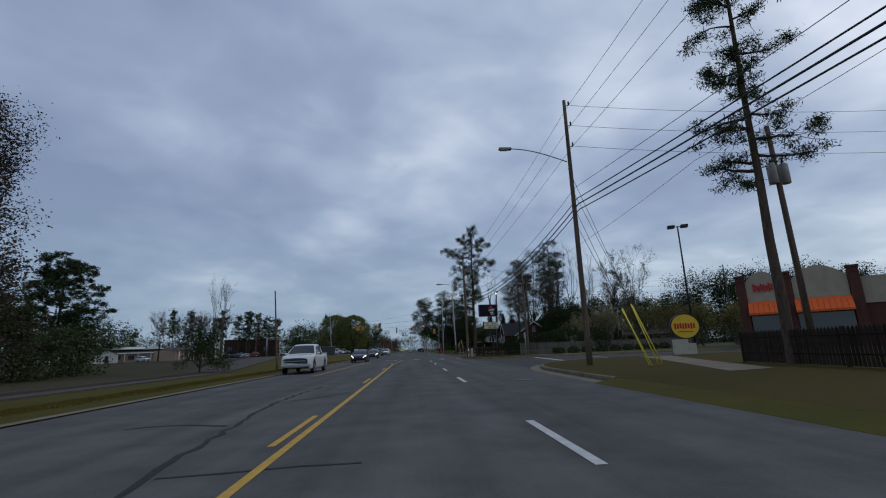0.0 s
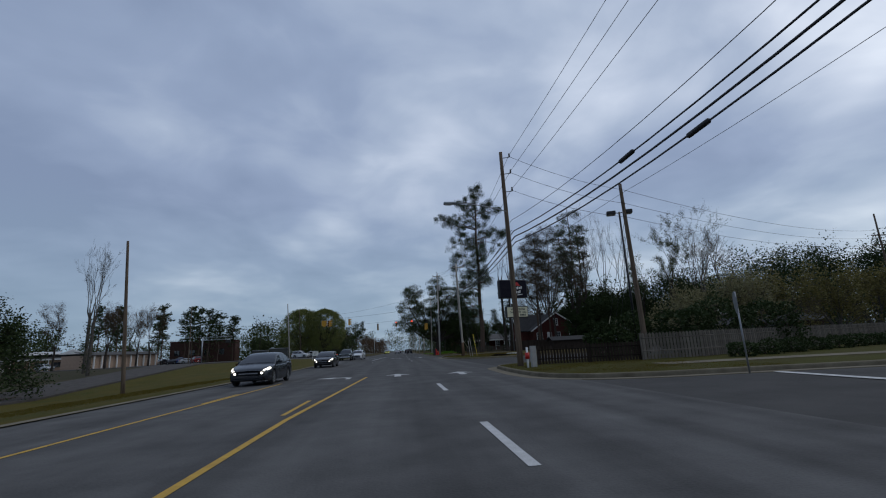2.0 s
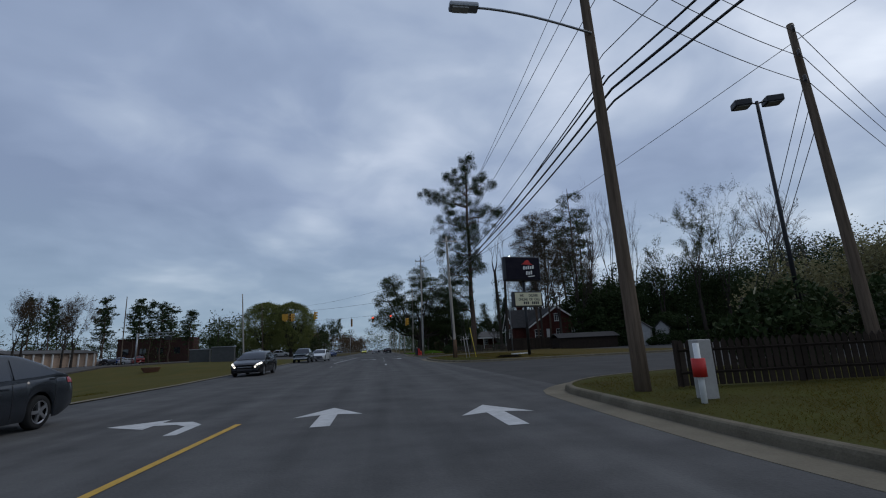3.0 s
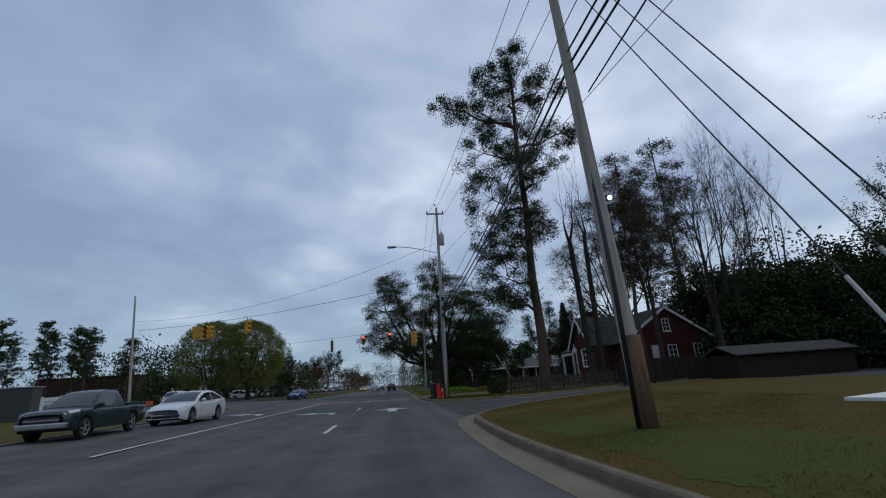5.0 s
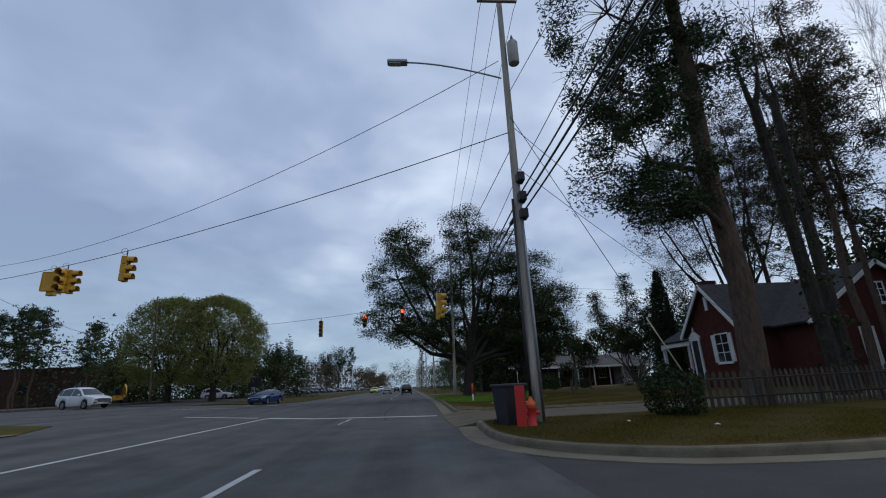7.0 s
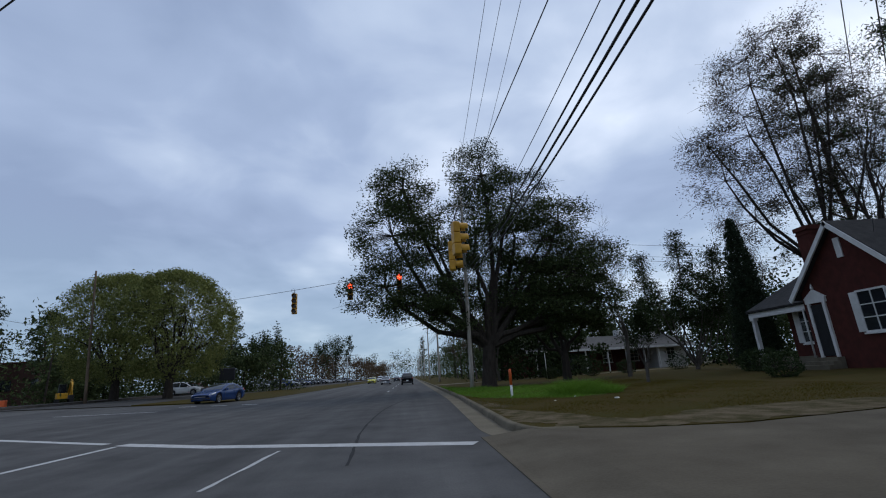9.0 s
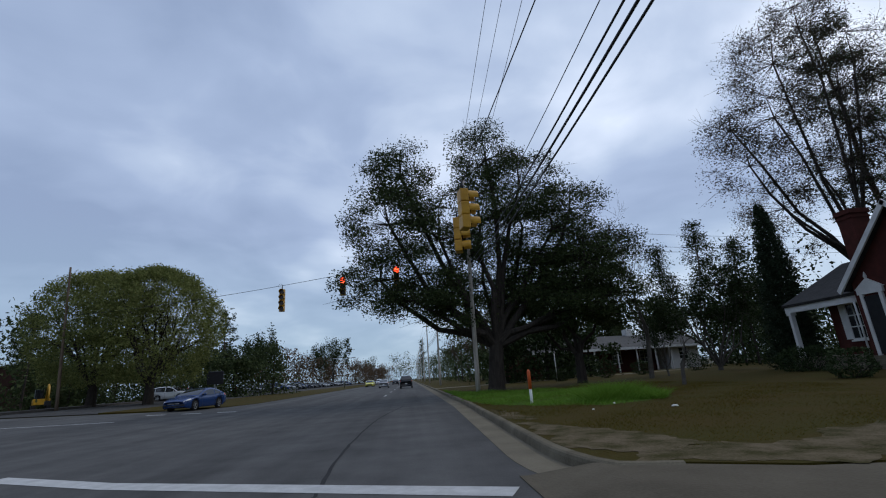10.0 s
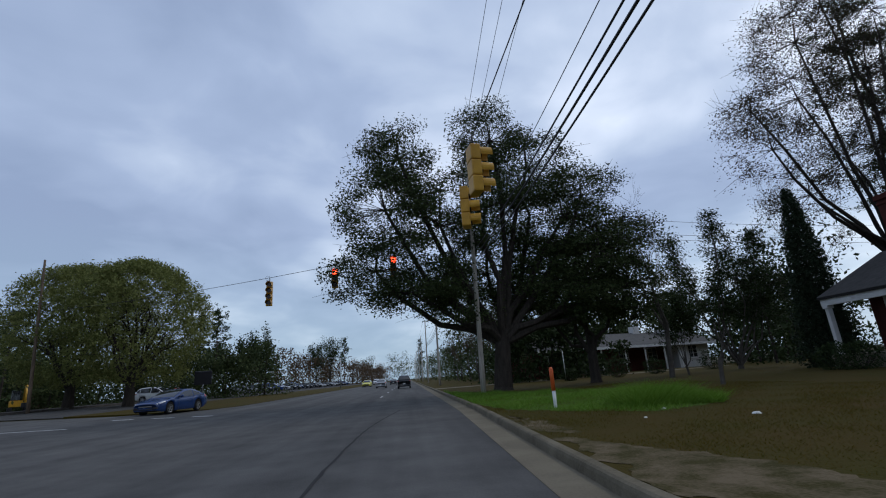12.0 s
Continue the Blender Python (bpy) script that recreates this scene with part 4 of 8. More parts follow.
def pine(label, x, y, height, base, spread, seed, r=0.3, lean=(0, 0), branches=70, leaf=0.17, each=26, group="", z=None, outer=2, aspect=0.34, wobble=1.0):
    """A tall bare trunk with uneven clumps of needles on crooked limbs."""
    rng = np.random.default_rng(seed)
    t = tree_thing(label, x, y, z, group, name="pine_tree")
    v, f, tufts = [], [], []
    n = 14
    axis = [Vector((lean[0] * (k / n) ** 1.3 + wobble * 0.12 * math.sin(k * 1.3 + seed), lean[1] * (k / n) + wobble * 0.1 * math.cos(k * 1.7), height * k / n - 0.2)) for k in range(n + 1)]
    tube_data(axis, [r * (1 - 0.8 * k / n) + 0.02 for k in range(n + 1)], 10, v, f)
    for k in range(branches):
        s = base + (1 - base) * (k + rng.random()) / branches
        i = min(int(s * n), n - 1)
        p = axis[i].lerp(axis[i + 1], s * n - i)
        a = rng.uniform(0, 2 * math.pi)
        u = (s - base) / (1 - base)
        reach = spread * (0.45 + 0.75 * math.sin(math.pi * min(1, 0.18 + u * 0.85))) * rng.uniform(0.35, 1.1)
        d = Vector((math.cos(a), math.sin(a), rng.uniform(-0.15, 0.35) - 0.45 * max(0.0, 0.45 - u)))
        pts, dirs, _ = limb(rng, p, d, reach, 0.05 + 0.06 * (1 - u), 0.015, 5, 0.16, 0.05, v, f, 4)
        for q, dq in zip(pts[outer:], dirs[outer:]):
            if rng.random() < 0.75:
                tufts.append(q)
            for _ in range(2):
                e = q + Vector(rng.normal(size=3)) * 0.5
                if rng.random() < 0.6:
                    limb(rng, q, e - q, (e - q).length, 0.018, 0.008, 2, 0.1, 0.1, v, f, 3)
                    tufts.append(e)
    mesh("trunk", v, f, PINE_BARK, t)
    cards("crown", around(rng, tufts, each, np.array([0.2, 0.2, 0.12])), leaf, NEEDLES, t, rng, aspect)
    return t


def bare_tree(label, x, y, height, seed, r=0.22, bark=GREY_BARK, lean=(0, 0), fork=0.35, spread=0.6, depth=4, buds=0, budmat=None, budsize=0.06, kids=(4, 6), group="", z=None, ivy=0, wide=0):
    rng = np.random.default_rng(seed)
    t = tree_thing(label, x, y, z, group)
    v, f, tips = [], [], []
    n = 8
    th = height * fork
    axis = [Vector((lean[0] * k / n * fork, lean[1] * k / n * fork, th * k / n - 0.2)) for k in range(n + 1)]
    tv, tf = [], []
    tube_data(axis, [r * (1.15 - 0.3 * k / n) for k in range(n + 1)], 9, tv, tf)
    mesh("trunk", tv, tf, bark, t)
    top = axis[-1]
    for k in range(3 if fork < 0.5 else 2):
        a = rng.uniform(0, 2 * math.pi)
        d = Vector((math.cos(a) * spread * 0.55 + lean[0] / height, math.sin(a) * spread * 0.55 + lean[1] / height, 1))
        branching(rng, top - Vector((0, 0, 0.3 * k)), d, (height - th) * rng.uniform(0.75, 0.95), r * 0.62, depth, depth, v, f, tips, spread, 0.09, kids, 0.5)
    p, v = fitted(tips, v, height, wide or height * 0.55, th)
    tips = [Vector(a) for a in p]
    mesh("branch_crown", v, f, bark, t)
    if buds:
        cards("leafage", around(rng, tips, buds, 0.16), budsize, budmat, t, rng, 0.5)
    if ivy:
        c = np.array([tuple(axis[int(rng.integers(1, n))] + Vector(rng.normal(size=3)) * 0.35) for _ in range(ivy)])
        cards("ivy", c, 0.12, HOLLY_LEAF, t, rng, 0.6)
    return t


def fitted(tips, verts, height, width, low):
    """Scales limbs and tips above low so that the crown has the tree's height and width."""
    p, q = np.array([tuple(a) for a in tips]), np.array([tuple(a) for a in verts])
    kz = (height - low) / (np.percentile(p[:, 2], 99.7) - low)
    kx = width / 2 / np.percentile(np.hypot(p[:, 0], p[:, 1]), 98)
    for a in (p, q):
        up = a[:, 2] > low
        s = np.clip((a[:, 2] - low) / (0.15 * height), 0, 1)
        k = 1 + (kx - 1) * s
        a[:, 0] *= k
        a[:, 1] *= k
        a[up, 2] = low + (a[up, 2] - low) * kz
    return p, q


def leafy_tree(label, x, y, height, width, seed, leafm, bark=BARK, r=0.4, trunk=0.16, leaf=0.14, each=9, blur=0.32, depth=3, stems=5, spread=0.85, kids=(5, 7), group="", z=None, flat=0.3, name="tree", out=0.85):
    """A short trunk with spreading limbs and an uneven crown with gaps."""
    rng = np.random.default_rng(seed)
    t = tree_thing(label, x, y, z, group, name=name)
    v, f, tips = [], [], []
    th = height * trunk
    tube_data([(0, 0, -0.2), (0.05, 0, th * 0.4), (0, 0.05, th)], [r * 1.25, r, r * 0.9], 11, v, f)
    for k in range(stems):
        a = 2 * math.pi * (k + 0.3 * rng.random()) / stems + 0.5
        o = out * (0.3 + 0.9 * (k % 2)) * width / height
        d = Vector((math.cos(a) * o, math.sin(a) * o, 1 - 0.45 * (k % 2)))
        reach = math.hypot(width / 2 * o / (o + 0.5), (height - th) * 0.62) * rng.uniform(0.8, 1.0)
        branching(rng, (0, 0, th * rng.uniform(0.75, 1.0)), d, reach, r * 0.55, depth, depth, v, f, tips, spread, 0.03, kids, 0.52, 0.15, 0.35)
    p, v = fitted(tips, v, height, width, th)
    mesh("trunk", v, f, bark, t)
    c = np.repeat(p, each, axis=0) + rng.normal(size=(len(p) * each, 3)) * blur
    cards("crown", c, leaf, leafm, t, rng, 0.5, flat)
    return t


def domed_tree(label, x, y, height, width, seed, leafm, bark=BARK, r=0.4, low=0.18, clumps=420, each=34, leaf=0.09, blur=0.34, point=0.5, stems=7, group="", name="tree"):
    """A crown of many leafy twig ends that fills a rounded or pointed outline, on forking limbs. point: 0.5 round, 1 pointed."""
    rng = np.random.default_rng(seed)
    t = tree_thing(label, x, y, None, group, name=name)
    v, f, tips = [], [], []
    th = height * low
    tube_data([(0, 0, -0.2), (0.04, 0, th * 0.5), (0, 0.04, th)], [r * 1.25, r, r * 0.85], 10, v, f)
    for k in range(stems):
        a = 2 * math.pi * (k + 0.4 * rng.random()) / stems
        o = (0.25 + 0.5 * (k % 3) / 2) * width / height * 1.5
        branching(rng, (0, 0, th * rng.uniform(0.8, 1.0)), Vector((math.cos(a) * o, math.sin(a) * o, 1)), (height - th) * 0.5, r * 0.5, 3, 3, v, f, tips, 0.6, 0.05, (3, 5), 0.5)
    p, v = fitted(tips, v, height * 0.94, width * 0.92, th)
    n = clumps
    u = rng.uniform(0.0, 1.0, n) ** 0.8
    a = rng.uniform(0, 2 * math.pi, n)
    rad = rng.uniform(0.25, 1.0, n) ** 0.5
    prof = np.sin(np.pi * np.clip(0.12 + 0.88 * u, 0, 1)) ** 0.6 if point <= 0.5 else (1 - u) ** 0.8 * np.minimum(1, 0.5 + 3 * u)
    lump = 1 + 0.13 * np.sin(3 * a + seed) * np.cos(4 * u + seed)
    zz = th * 0.9 + (height - th * 0.9) * (u if point > 0.5 else 1 - (1 - u) ** 1.15)
    c = np.stack([rad * prof * lump * width / 2 * np.cos(a), rad * prof * lump * width / 2 * np.sin(a), zz], 1)
    c = np.repeat(c, each, axis=0)
    c = c + rng.normal(size=c.shape) * np.array([blur, blur, blur * 0.8])
    mesh("trunk", v, f, bark, t)
    cards("crown", c, leaf, leafm, t, rng, 0.45)
    return t


def bush(label, x, y, w, h, seed, leafm, n=1800, leaf=0.07, group="", name="bush", z=None):
    rng = np.random.default_rng(seed)
    t = tree_thing(label, x, y, z, group, name=name, category="bush")
    v, f = [], []
    tips = []
    for k in range(9):
        a = rng.uniform(0, 2 * math.pi)
        d = Vector((math.cos(a) * w / h * 0.5, math.sin(a) * w / h * 0.5, 1))
        pts, _, _ = limb(rng, (0, 0, -0.05), d, h * 0.8, 0.03, 0.008, 4, 0.2, 0.0, v, f, 4)
        tips += pts[1:]
    mesh("twig_frame", v, f, BARK, t)
    u = rng.normal(size=(n, 3))
    u /= np.linalg.norm(u, axis=1)[:, None]
    rr = rng.uniform(0.55, 1.0, n) ** 0.5
    lump = 1 + 0.16 * np.sin(u[:, 0] * 5 + seed) * np.cos(u[:, 1] * 4) + 0.1 * np.sin(u[:, 2] * 7 + 2 * seed)
    c = u * (rr * lump)[:, None] * np.array([w / 2, w / 2, h / 2]) + np.array([0, 0, h * 0.5])
    c[:, 2] = np.maximum(c[:, 2], 0.03)
    cards("foliage", c, leaf, leafm, t, rng, 0.5)
    return t


def thicket(name, label, centres, seed, leafm, leaf, per, bark=BARK, trunks=True):
    """Far woods as one uncounted mass: crowns of (x, y, ground, height, width), uneven and gappy."""
    rng = np.random.default_rng(seed)
    t = new(name)
    t.location = (centres[0][0], centres[0][1], centres[0][2])
    o = np.array(t.location)
    tagged(t, label, "woods", kind="stuff")
    pts, v, f = [], [], []
    for x, y, z, h, w in centres:
        n = int(per)
        k = max(5, int(h * 1.6))
        cl = rng.normal(size=(k, 3)) * np.array([w * 0.23, w * 0.23, h * 0.16]) + np.array([0, 0, h * 0.62])
        cl[:, 2] = np.minimum(cl[:, 2], h * 0.92 - np.abs(cl[:, 0]) * 0.6)
        idx = rng.integers(0, k, n)
        p = cl[idx] + np.clip(rng.normal(size=(n, 3)), -1.5, 1.5) * np.array([w * 0.1, w * 0.1, h * 0.06])
        low = rng.random(n) < 0.36
        p[low] = np.stack([rng.normal(size=low.sum()) * w * 0.3, rng.normal(size=low.sum()) * w * 0.3, rng.uniform(0, 0.42, low.sum()) * h], 1)
        p[:, 2] = np.abs(p[:, 2])
        pts.append(p + np.array([x, y, z]) - o)
        if trunks:
            tube_data([Vector((x, y, z)) - Vector(o), Vector((x + 0.2, y, z + h * 0.85)) - Vector(o)], [0.16, 0.05], 5, v, f)
    cards("foliage", np.vstack(pts), leaf, leafm, t, rng, 0.5)
    if trunks:
        mesh("trunks", v, f, bark, t)
    return t


def lobed_tree(label, x, y, lobes, seed, leafm, bark=BARK, r=0.5, fork=3.0, leaf=0.1, leaves=150, pad=(1.0, 0.42), lean=(0, 0), sparse=0.0, z=None, group="", aspect=0.5, twigs=1, stem=0.0, name="tree", droop=0.18, stout=1.0):
    """A tree whose crown is a set of lobes (x, y, z, radius x, radius y, radius z, boughs), each filled with layered leafy boughs on limbs of their own. stem: height of a trunk that runs on through the crown."""
    rng = np.random.default_rng(seed)
    t = tree_thing(label, x, y, z, group, name=name)
    v, f, clumps = [], [], []
    top = Vector((lean[0], lean[1], fork))
    if stem:
        trunk = [Vector((lean[0] * (k / 14) ** 1.3 + 0.1 * math.sin(k * 1.3 + seed), lean[1] * k / 14 + 0.1 * math.cos(k * 1.7), stem * k / 14 - 0.25)) for k in range(15)]
        tube_data(trunk, [r * (1.05 - 0.85 * k / 14) for k in range(15)], 11, v, f)
    else:
        tube_data([(0, 0, -0.25), (lean[0] * 0.15, lean[1] * 0.15, 0.35), (lean[0] * 0.5, lean[1] * 0.5, fork * 0.5), top], [r * 1.5, r * 1.05, r * 0.95, r * 0.85], 12, v, f)
    wide = r * 0.5
    for cx, cy, cz, rx, ry, rz, n in lobes:
        c = Vector((cx, cy, cz))
        if stem:
            h = min(max(cz - 0.3 * math.hypot(cx, cy), fork), stem * 0.97)
            i = min(int(h / stem * 14), 13)
            top = trunk[i].lerp(trunk[i + 1], h / stem * 14 - i) + Vector((0, 0, 0.4))
            wide = min(r * 0.32, r * (1.05 - 0.85 * h / stem) * 0.8)
        mid = top.lerp(c, 0.5) + Vector((rng.normal() * 0.4, rng.normal() * 0.4, -0.12 * (c - top).length + rng.normal() * 0.3))
        path = [top - Vector((0, 0, 0.4)), top.lerp(mid, 0.5) + Vector((rng.normal() * 0.2, rng.normal() * 0.2, 0.1)), mid, mid.lerp(c, 0.55) + Vector((rng.normal() * 0.25, rng.normal() * 0.25, 0)), c, c + Vector((rng.normal() * 0.3, rng.normal() * 0.3, rz * 0.7))]
        tube_data(path, [wide, wide * 0.84, wide * 0.68, wide * 0.52, wide * 0.36, 0.02], 7, v, f)
        for k in range(n):
            u = rng.normal(size=3)
            u /= np.linalg.norm(u)
            q = u * rng.uniform(0.35, 1.0) ** 0.45
            p = Vector((cx + q[0] * rx, cy + q[1] * ry, cz + q[2] * rz))
            s = min((path[2], path[3], path[4], path[5]), key=lambda w: (w - p).length + abs(w.z - p.z) + rng.random())
            m = s.lerp(p, 0.55) + Vector((rng.normal() * 0.15, rng.normal() * 0.15, 0.1 + rng.normal() * 0.1))
            tube_data([s, m, p], [stout * (0.05 + 0.03 * rng.random()), stout * 0.035, 0.012], 4, v, f)
            for _ in range(twigs * 3):
                e = p + Vector((rng.normal() * pad[0] * 0.6, rng.normal() * pad[0] * 0.6, rng.normal() * pad[1] * 0.7))
                tube_data([m.lerp(p, 0.6), p.lerp(e, 0.5) + Vector((0, 0, 0.06)), e], [0.018, 0.013, 0.006], 3, v, f)
            if rng.random() >= sparse:
                clumps.append((p, rng.uniform(0.6, 1.25)))
    mesh("trunk", v, f, bark, t)
    c = np.array([tuple(p) for p, _ in clumps])
    k = np.array([q for _, q in clumps])
    c, k = np.repeat(c, leaves, axis=0), np.repeat(k, leaves)[:, None]
    off = np.clip(rng.normal(size=c.shape), -1.6, 1.6) * np.array([pad[0], pad[0], pad[1]]) * 0.5 * k
    off[:, 2] -= droop * np.hypot(off[:, 0], off[:, 1])
    cards("crown", c + off, leaf, leafm, t, rng, aspect, 0.35)
    return t


def clumped_pine(label, x, y, height, base, spread, seed, leafm, r=0.3, lean=(0, 0), n=16, boughs=15, leaves=60, leaf=0.14, group=""):
    """A pine whose needles stand in distinct masses along the upper stem."""
    rng = np.random.default_rng(seed + 900)
    lobes = []
    for k in range(n):
        u = (k + rng.random() * 0.8) / n
        a = k * 2.4 + rng.normal() * 0.5
        d = spread * (0.25 + 0.6 * math.sin(math.pi * (0.2 + 0.75 * u))) * rng.uniform(0.5, 1.05)
        w = spread * (0.62 - 0.25 * u) * rng.uniform(0.8, 1.2)
        lobes.append((d * math.cos(a) + lean[0] * u, d * math.sin(a) + lean[1] * u, height * (base + (0.97 - base) * u), w, w, w * 0.62, boughs))
    return lobed_tree(label, x, y, lobes, seed, leafm, PINE_BARK, r, height * base * 0.9, leaf, leaves, (0.85, 0.62), lean, 0.0, None, group, 0.28, 1, height, "pine_tree", -0.1, 0.5)


# the big evergreen oak beside the road
lobed_tree("large dark evergreen oak with a wide ragged crown", 8.4, 156.5,
           ((-5.8, 0, 16.2, 2.5, 3, 2.7, 50), (-6.8, -0.5, 12.1, 3.6, 3.6, 2.6, 56), (-7.6, 0.3, 8.2, 3.4, 3, 2.1, 44), (-3.3, -1.5, 10.5, 3.4, 3, 3.7, 44), (1, 0.5, 17.6, 2.8, 3.4, 2.8, 50), (3.3, 0, 15, 3, 3.4, 2.8, 40), (0, 0, 12.1, 3.6, 4, 3, 50), (5.8, 1, 11.6, 3.2, 3.2, 2.6, 40), (7.4, -0.4, 8.7, 2.6, 3, 2.6, 36), (3.5, 2.4, 8.2, 3.4, 2.6, 2.4, 40), (-1.2, 3, 7.5, 3.6, 2.4, 1.9, 36), (-5.2, -0.6, 6.4, 2.8, 2.6, 1.4, 34), (-2.7, -1, 5.7, 2.4, 2.4, 1.3, 22),
            (7.4, 1, 13.2, 2.6, 3, 2.2, 34), (9.6, 0.5, 9.8, 2.3, 2.6, 2.1, 32), (9.2, 0, 6.3, 2.5, 2.4, 1.9, 30), (5.4, 0, 5.9, 2.6, 2.4, 1.6, 26), (1.8, 1.4, 6.4, 2.6, 2.4, 1.6, 24), (0.5, 3.5, 10, 4, 2, 3.6, 36), (4, 3, 12.6, 3.5, 2, 3, 32)),
           11, OAK_LEAF, BARK, r=0.55, fork=3.4, leaf=0.088, leaves=185, pad=(1.3, 0.66), lean=(0.3, 0), stout=0.55)
lobed_tree("dark evergreen oak standing behind the larger one", 15.0, 158.0,
           ((-2.0, 0, 8.4, 2.6, 2.6, 2.2, 40), (1.6, 0.4, 8.6, 2.6, 2.6, 2.2, 40), (0, -1, 5.6, 3.4, 2.6, 1.6, 40), (3.2, 0.6, 5.8, 2.2, 2.2, 1.6, 26), (-3.4, 0.6, 5.4, 2.2, 2.2, 1.4, 26)),
           23, OAK_LEAF, BARK, r=0.34, fork=2.2, leaf=0.11, leaves=150, pad=(1.2, 0.6))
bare_tree("bare pale-twigged tree among the oaks", 19.5, 156.7, 13.3, 24, 0.16, GREY_BARK, (0.8, -0.5), 0.25, 0.7, 4, kids=(3, 5), wide=8)
# tall pine and trees round the brick house
lobed_tree("tall leaning pine with dark clumped needles", 15.0, 125.4,
           ((-2.1, 0.5, 9.8, 2.9, 2.8, 3.0, 40), (-2.7, -0.4, 7.6, 1.7, 1.7, 1.2, 16), (0.9, 0.6, 14.4, 1.9, 2.2, 2.2, 24), (-2.9, 0.3, 13.2, 2.4, 2.4, 1.9, 26), (-2.8, 0.5, 17.6, 3.0, 2.8, 3.1, 40), (0.6, -2.2, 19.2, 2.3, 2.2, 2.0, 24), (-3.3, 0, 22.3, 2.7, 2.6, 2.6, 33), (2.2, 0.4, 22.6, 3.0, 2.6, 2.7, 33), (0.4, 2.4, 16.2, 2.6, 2.0, 2.4, 24), (4.9, 0, 24.6, 2.0, 1.8, 1.4, 16), (-6.6, 0.2, 27.4, 1.7, 1.6, 1.1, 14), (-3.4, -0.5, 26.6, 2.2, 2.2, 1.6, 21), (0.4, 0.8, 27.8, 3.0, 2.8, 2.6, 33), (3.2, -0.6, 29.4, 2.2, 2.2, 1.8, 21), (-1.6, 0, 31.2, 2.2, 2.2, 1.9, 24), (0.8, 0, 33, 1.6, 1.6, 1.8, 19)),
           5, NEEDLES, PINE_BARK, 0.46, 6.0, 0.105, 225, (0.8, 0.7), (0.3, 0.2), aspect=0.3, stem=33.8, name="pine_tree", droop=-0.1, stout=0.45)
bare_tree("slender dead-looking tree with an ivy-clad trunk", 20.4, 127.8, 22.6, 31, 0.27, BARK, (-0.6, 0), 0.62, 0.5, 3, ivy=500, wide=3.2, kids=(3, 4))
bare_tree("slender bare tree with a forked top", 21.6, 128.4, 26.2, 32, 0.25, BARK, (0.8, 0.6), 0.55, 0.5, 3, ivy=300, wide=3.6, kids=(3, 5))
RUSTY_NEEDLES = leafmat("rusty_needles", (0.024, 0.030, 0.013), (0.060, 0.042, 0.022), 0.7, 0.15)
clumped_pine("dark pine with brownish needles behind the house", 29.4, 134.6, 27.0, 0.42, 3.9, 6, RUSTY_NEEDLES, 0.26, (1.2, 0.2), 16, 18, 75, 0.11, group="rusty pines behind the house")
clumped_pine("shorter dark pine with brownish needles behind the house", 32.6, 136.2, 23.0, 0.46, 3.4, 16, RUSTY_NEEDLES, 0.22, (0.6, 0.2), 12, 16, 70, 0.11, group="rusty pines behind the house")
bare_tree("tall bare tree beside the brick house", 28.4, 129.5, 23.6, 47, 0.2, BARK, (0.3, 0.2), 0.35, 0.5, 4, 0, None, 0.03, (4, 5), "bare trees round the house", wide=6)
for k, (x, y, h, s) in enumerate(((40.5, 134.0, 34, 41), (46.5, 136, 33, 42), (36.5, 131.5, 26, 43), (52.5, 138, 31, 44), (33.5, 147.5, 20, 46))):
    bare_tree("tall bare tree with upright dark limbs", x, y, h, s, 0.44, BARK, (0.5 * (-1) ** k, 0.3), 0.3, 0.5, 4, 0, None, 0.03, (4, 5), "bare trees round the house", wide=10)
lobed_tree("big spreading tree with sparse dusky leaves behind the house", 41.0, 158.1,
           ((-3.5, 0, 27, 3.8, 4, 4.4, 56), (0.8, 0.5, 31.5, 3.4, 4, 3.2, 44), (-5, 0, 21.4, 3.6, 4, 3.2, 40), (1, -1, 23.6, 4, 4, 4, 48), (4.8, 0, 27.6, 3.6, 4, 4, 40), (-8.6, 0, 16.8, 3.2, 3.4, 2.6, 26), (-2.4, 0, 16, 4, 4, 2.6, 32), (4, 1, 18.6, 4, 4, 3, 36), (-9, 0.5, 20.6, 2.6, 3, 2.2, 20), (-6.6, 0, 12.8, 3, 3, 1.6, 18), (7.6, 0, 22, 3, 4, 3.4, 28)),
           51, leafmat("dusky_leaf", (0.030, 0.028, 0.016), (0.066, 0.054, 0.032), 0.7, 0.2), BARK, r=0.38, fork=7.5, leaf=0.09, leaves=115, pad=(1.6, 1.3), lean=(-1.0, 0), sparse=0.1, twigs=2, stout=0.45)
clumped_pine("tall dense dark pine rising behind the house", 47.5, 161.3, 34.2, 0.36, 4.4, 7, NEEDLES, 0.36, (-1.2, 0), 16, 18, 62, 0.15)
bare_tree("bare tree with fine twigs behind the house", 35.5, 161.5, 16.4, 52, 0.2, GREY_BARK, (-1.0, 0), 0.22, 0.7, 4, 2, BROWN_LEAF, 0.05, (4, 5), wide=9)
# left pair of rounded trees in first leaf
for x, y, s, h, w in ((-23.4, 174.0, 61, 13.6, 14.0), (-30.4, 176.5, 62, 14.0, 14.0)):
    domed_tree("broad rounded tree in pale green first leaf", x, y, h, w, s, SPRING_LEAF, BARK, r=0.42, low=0.16, clumps=1500, each=32, leaf=0.118, blur=0.3, stems=8, group="pair of rounded trees")
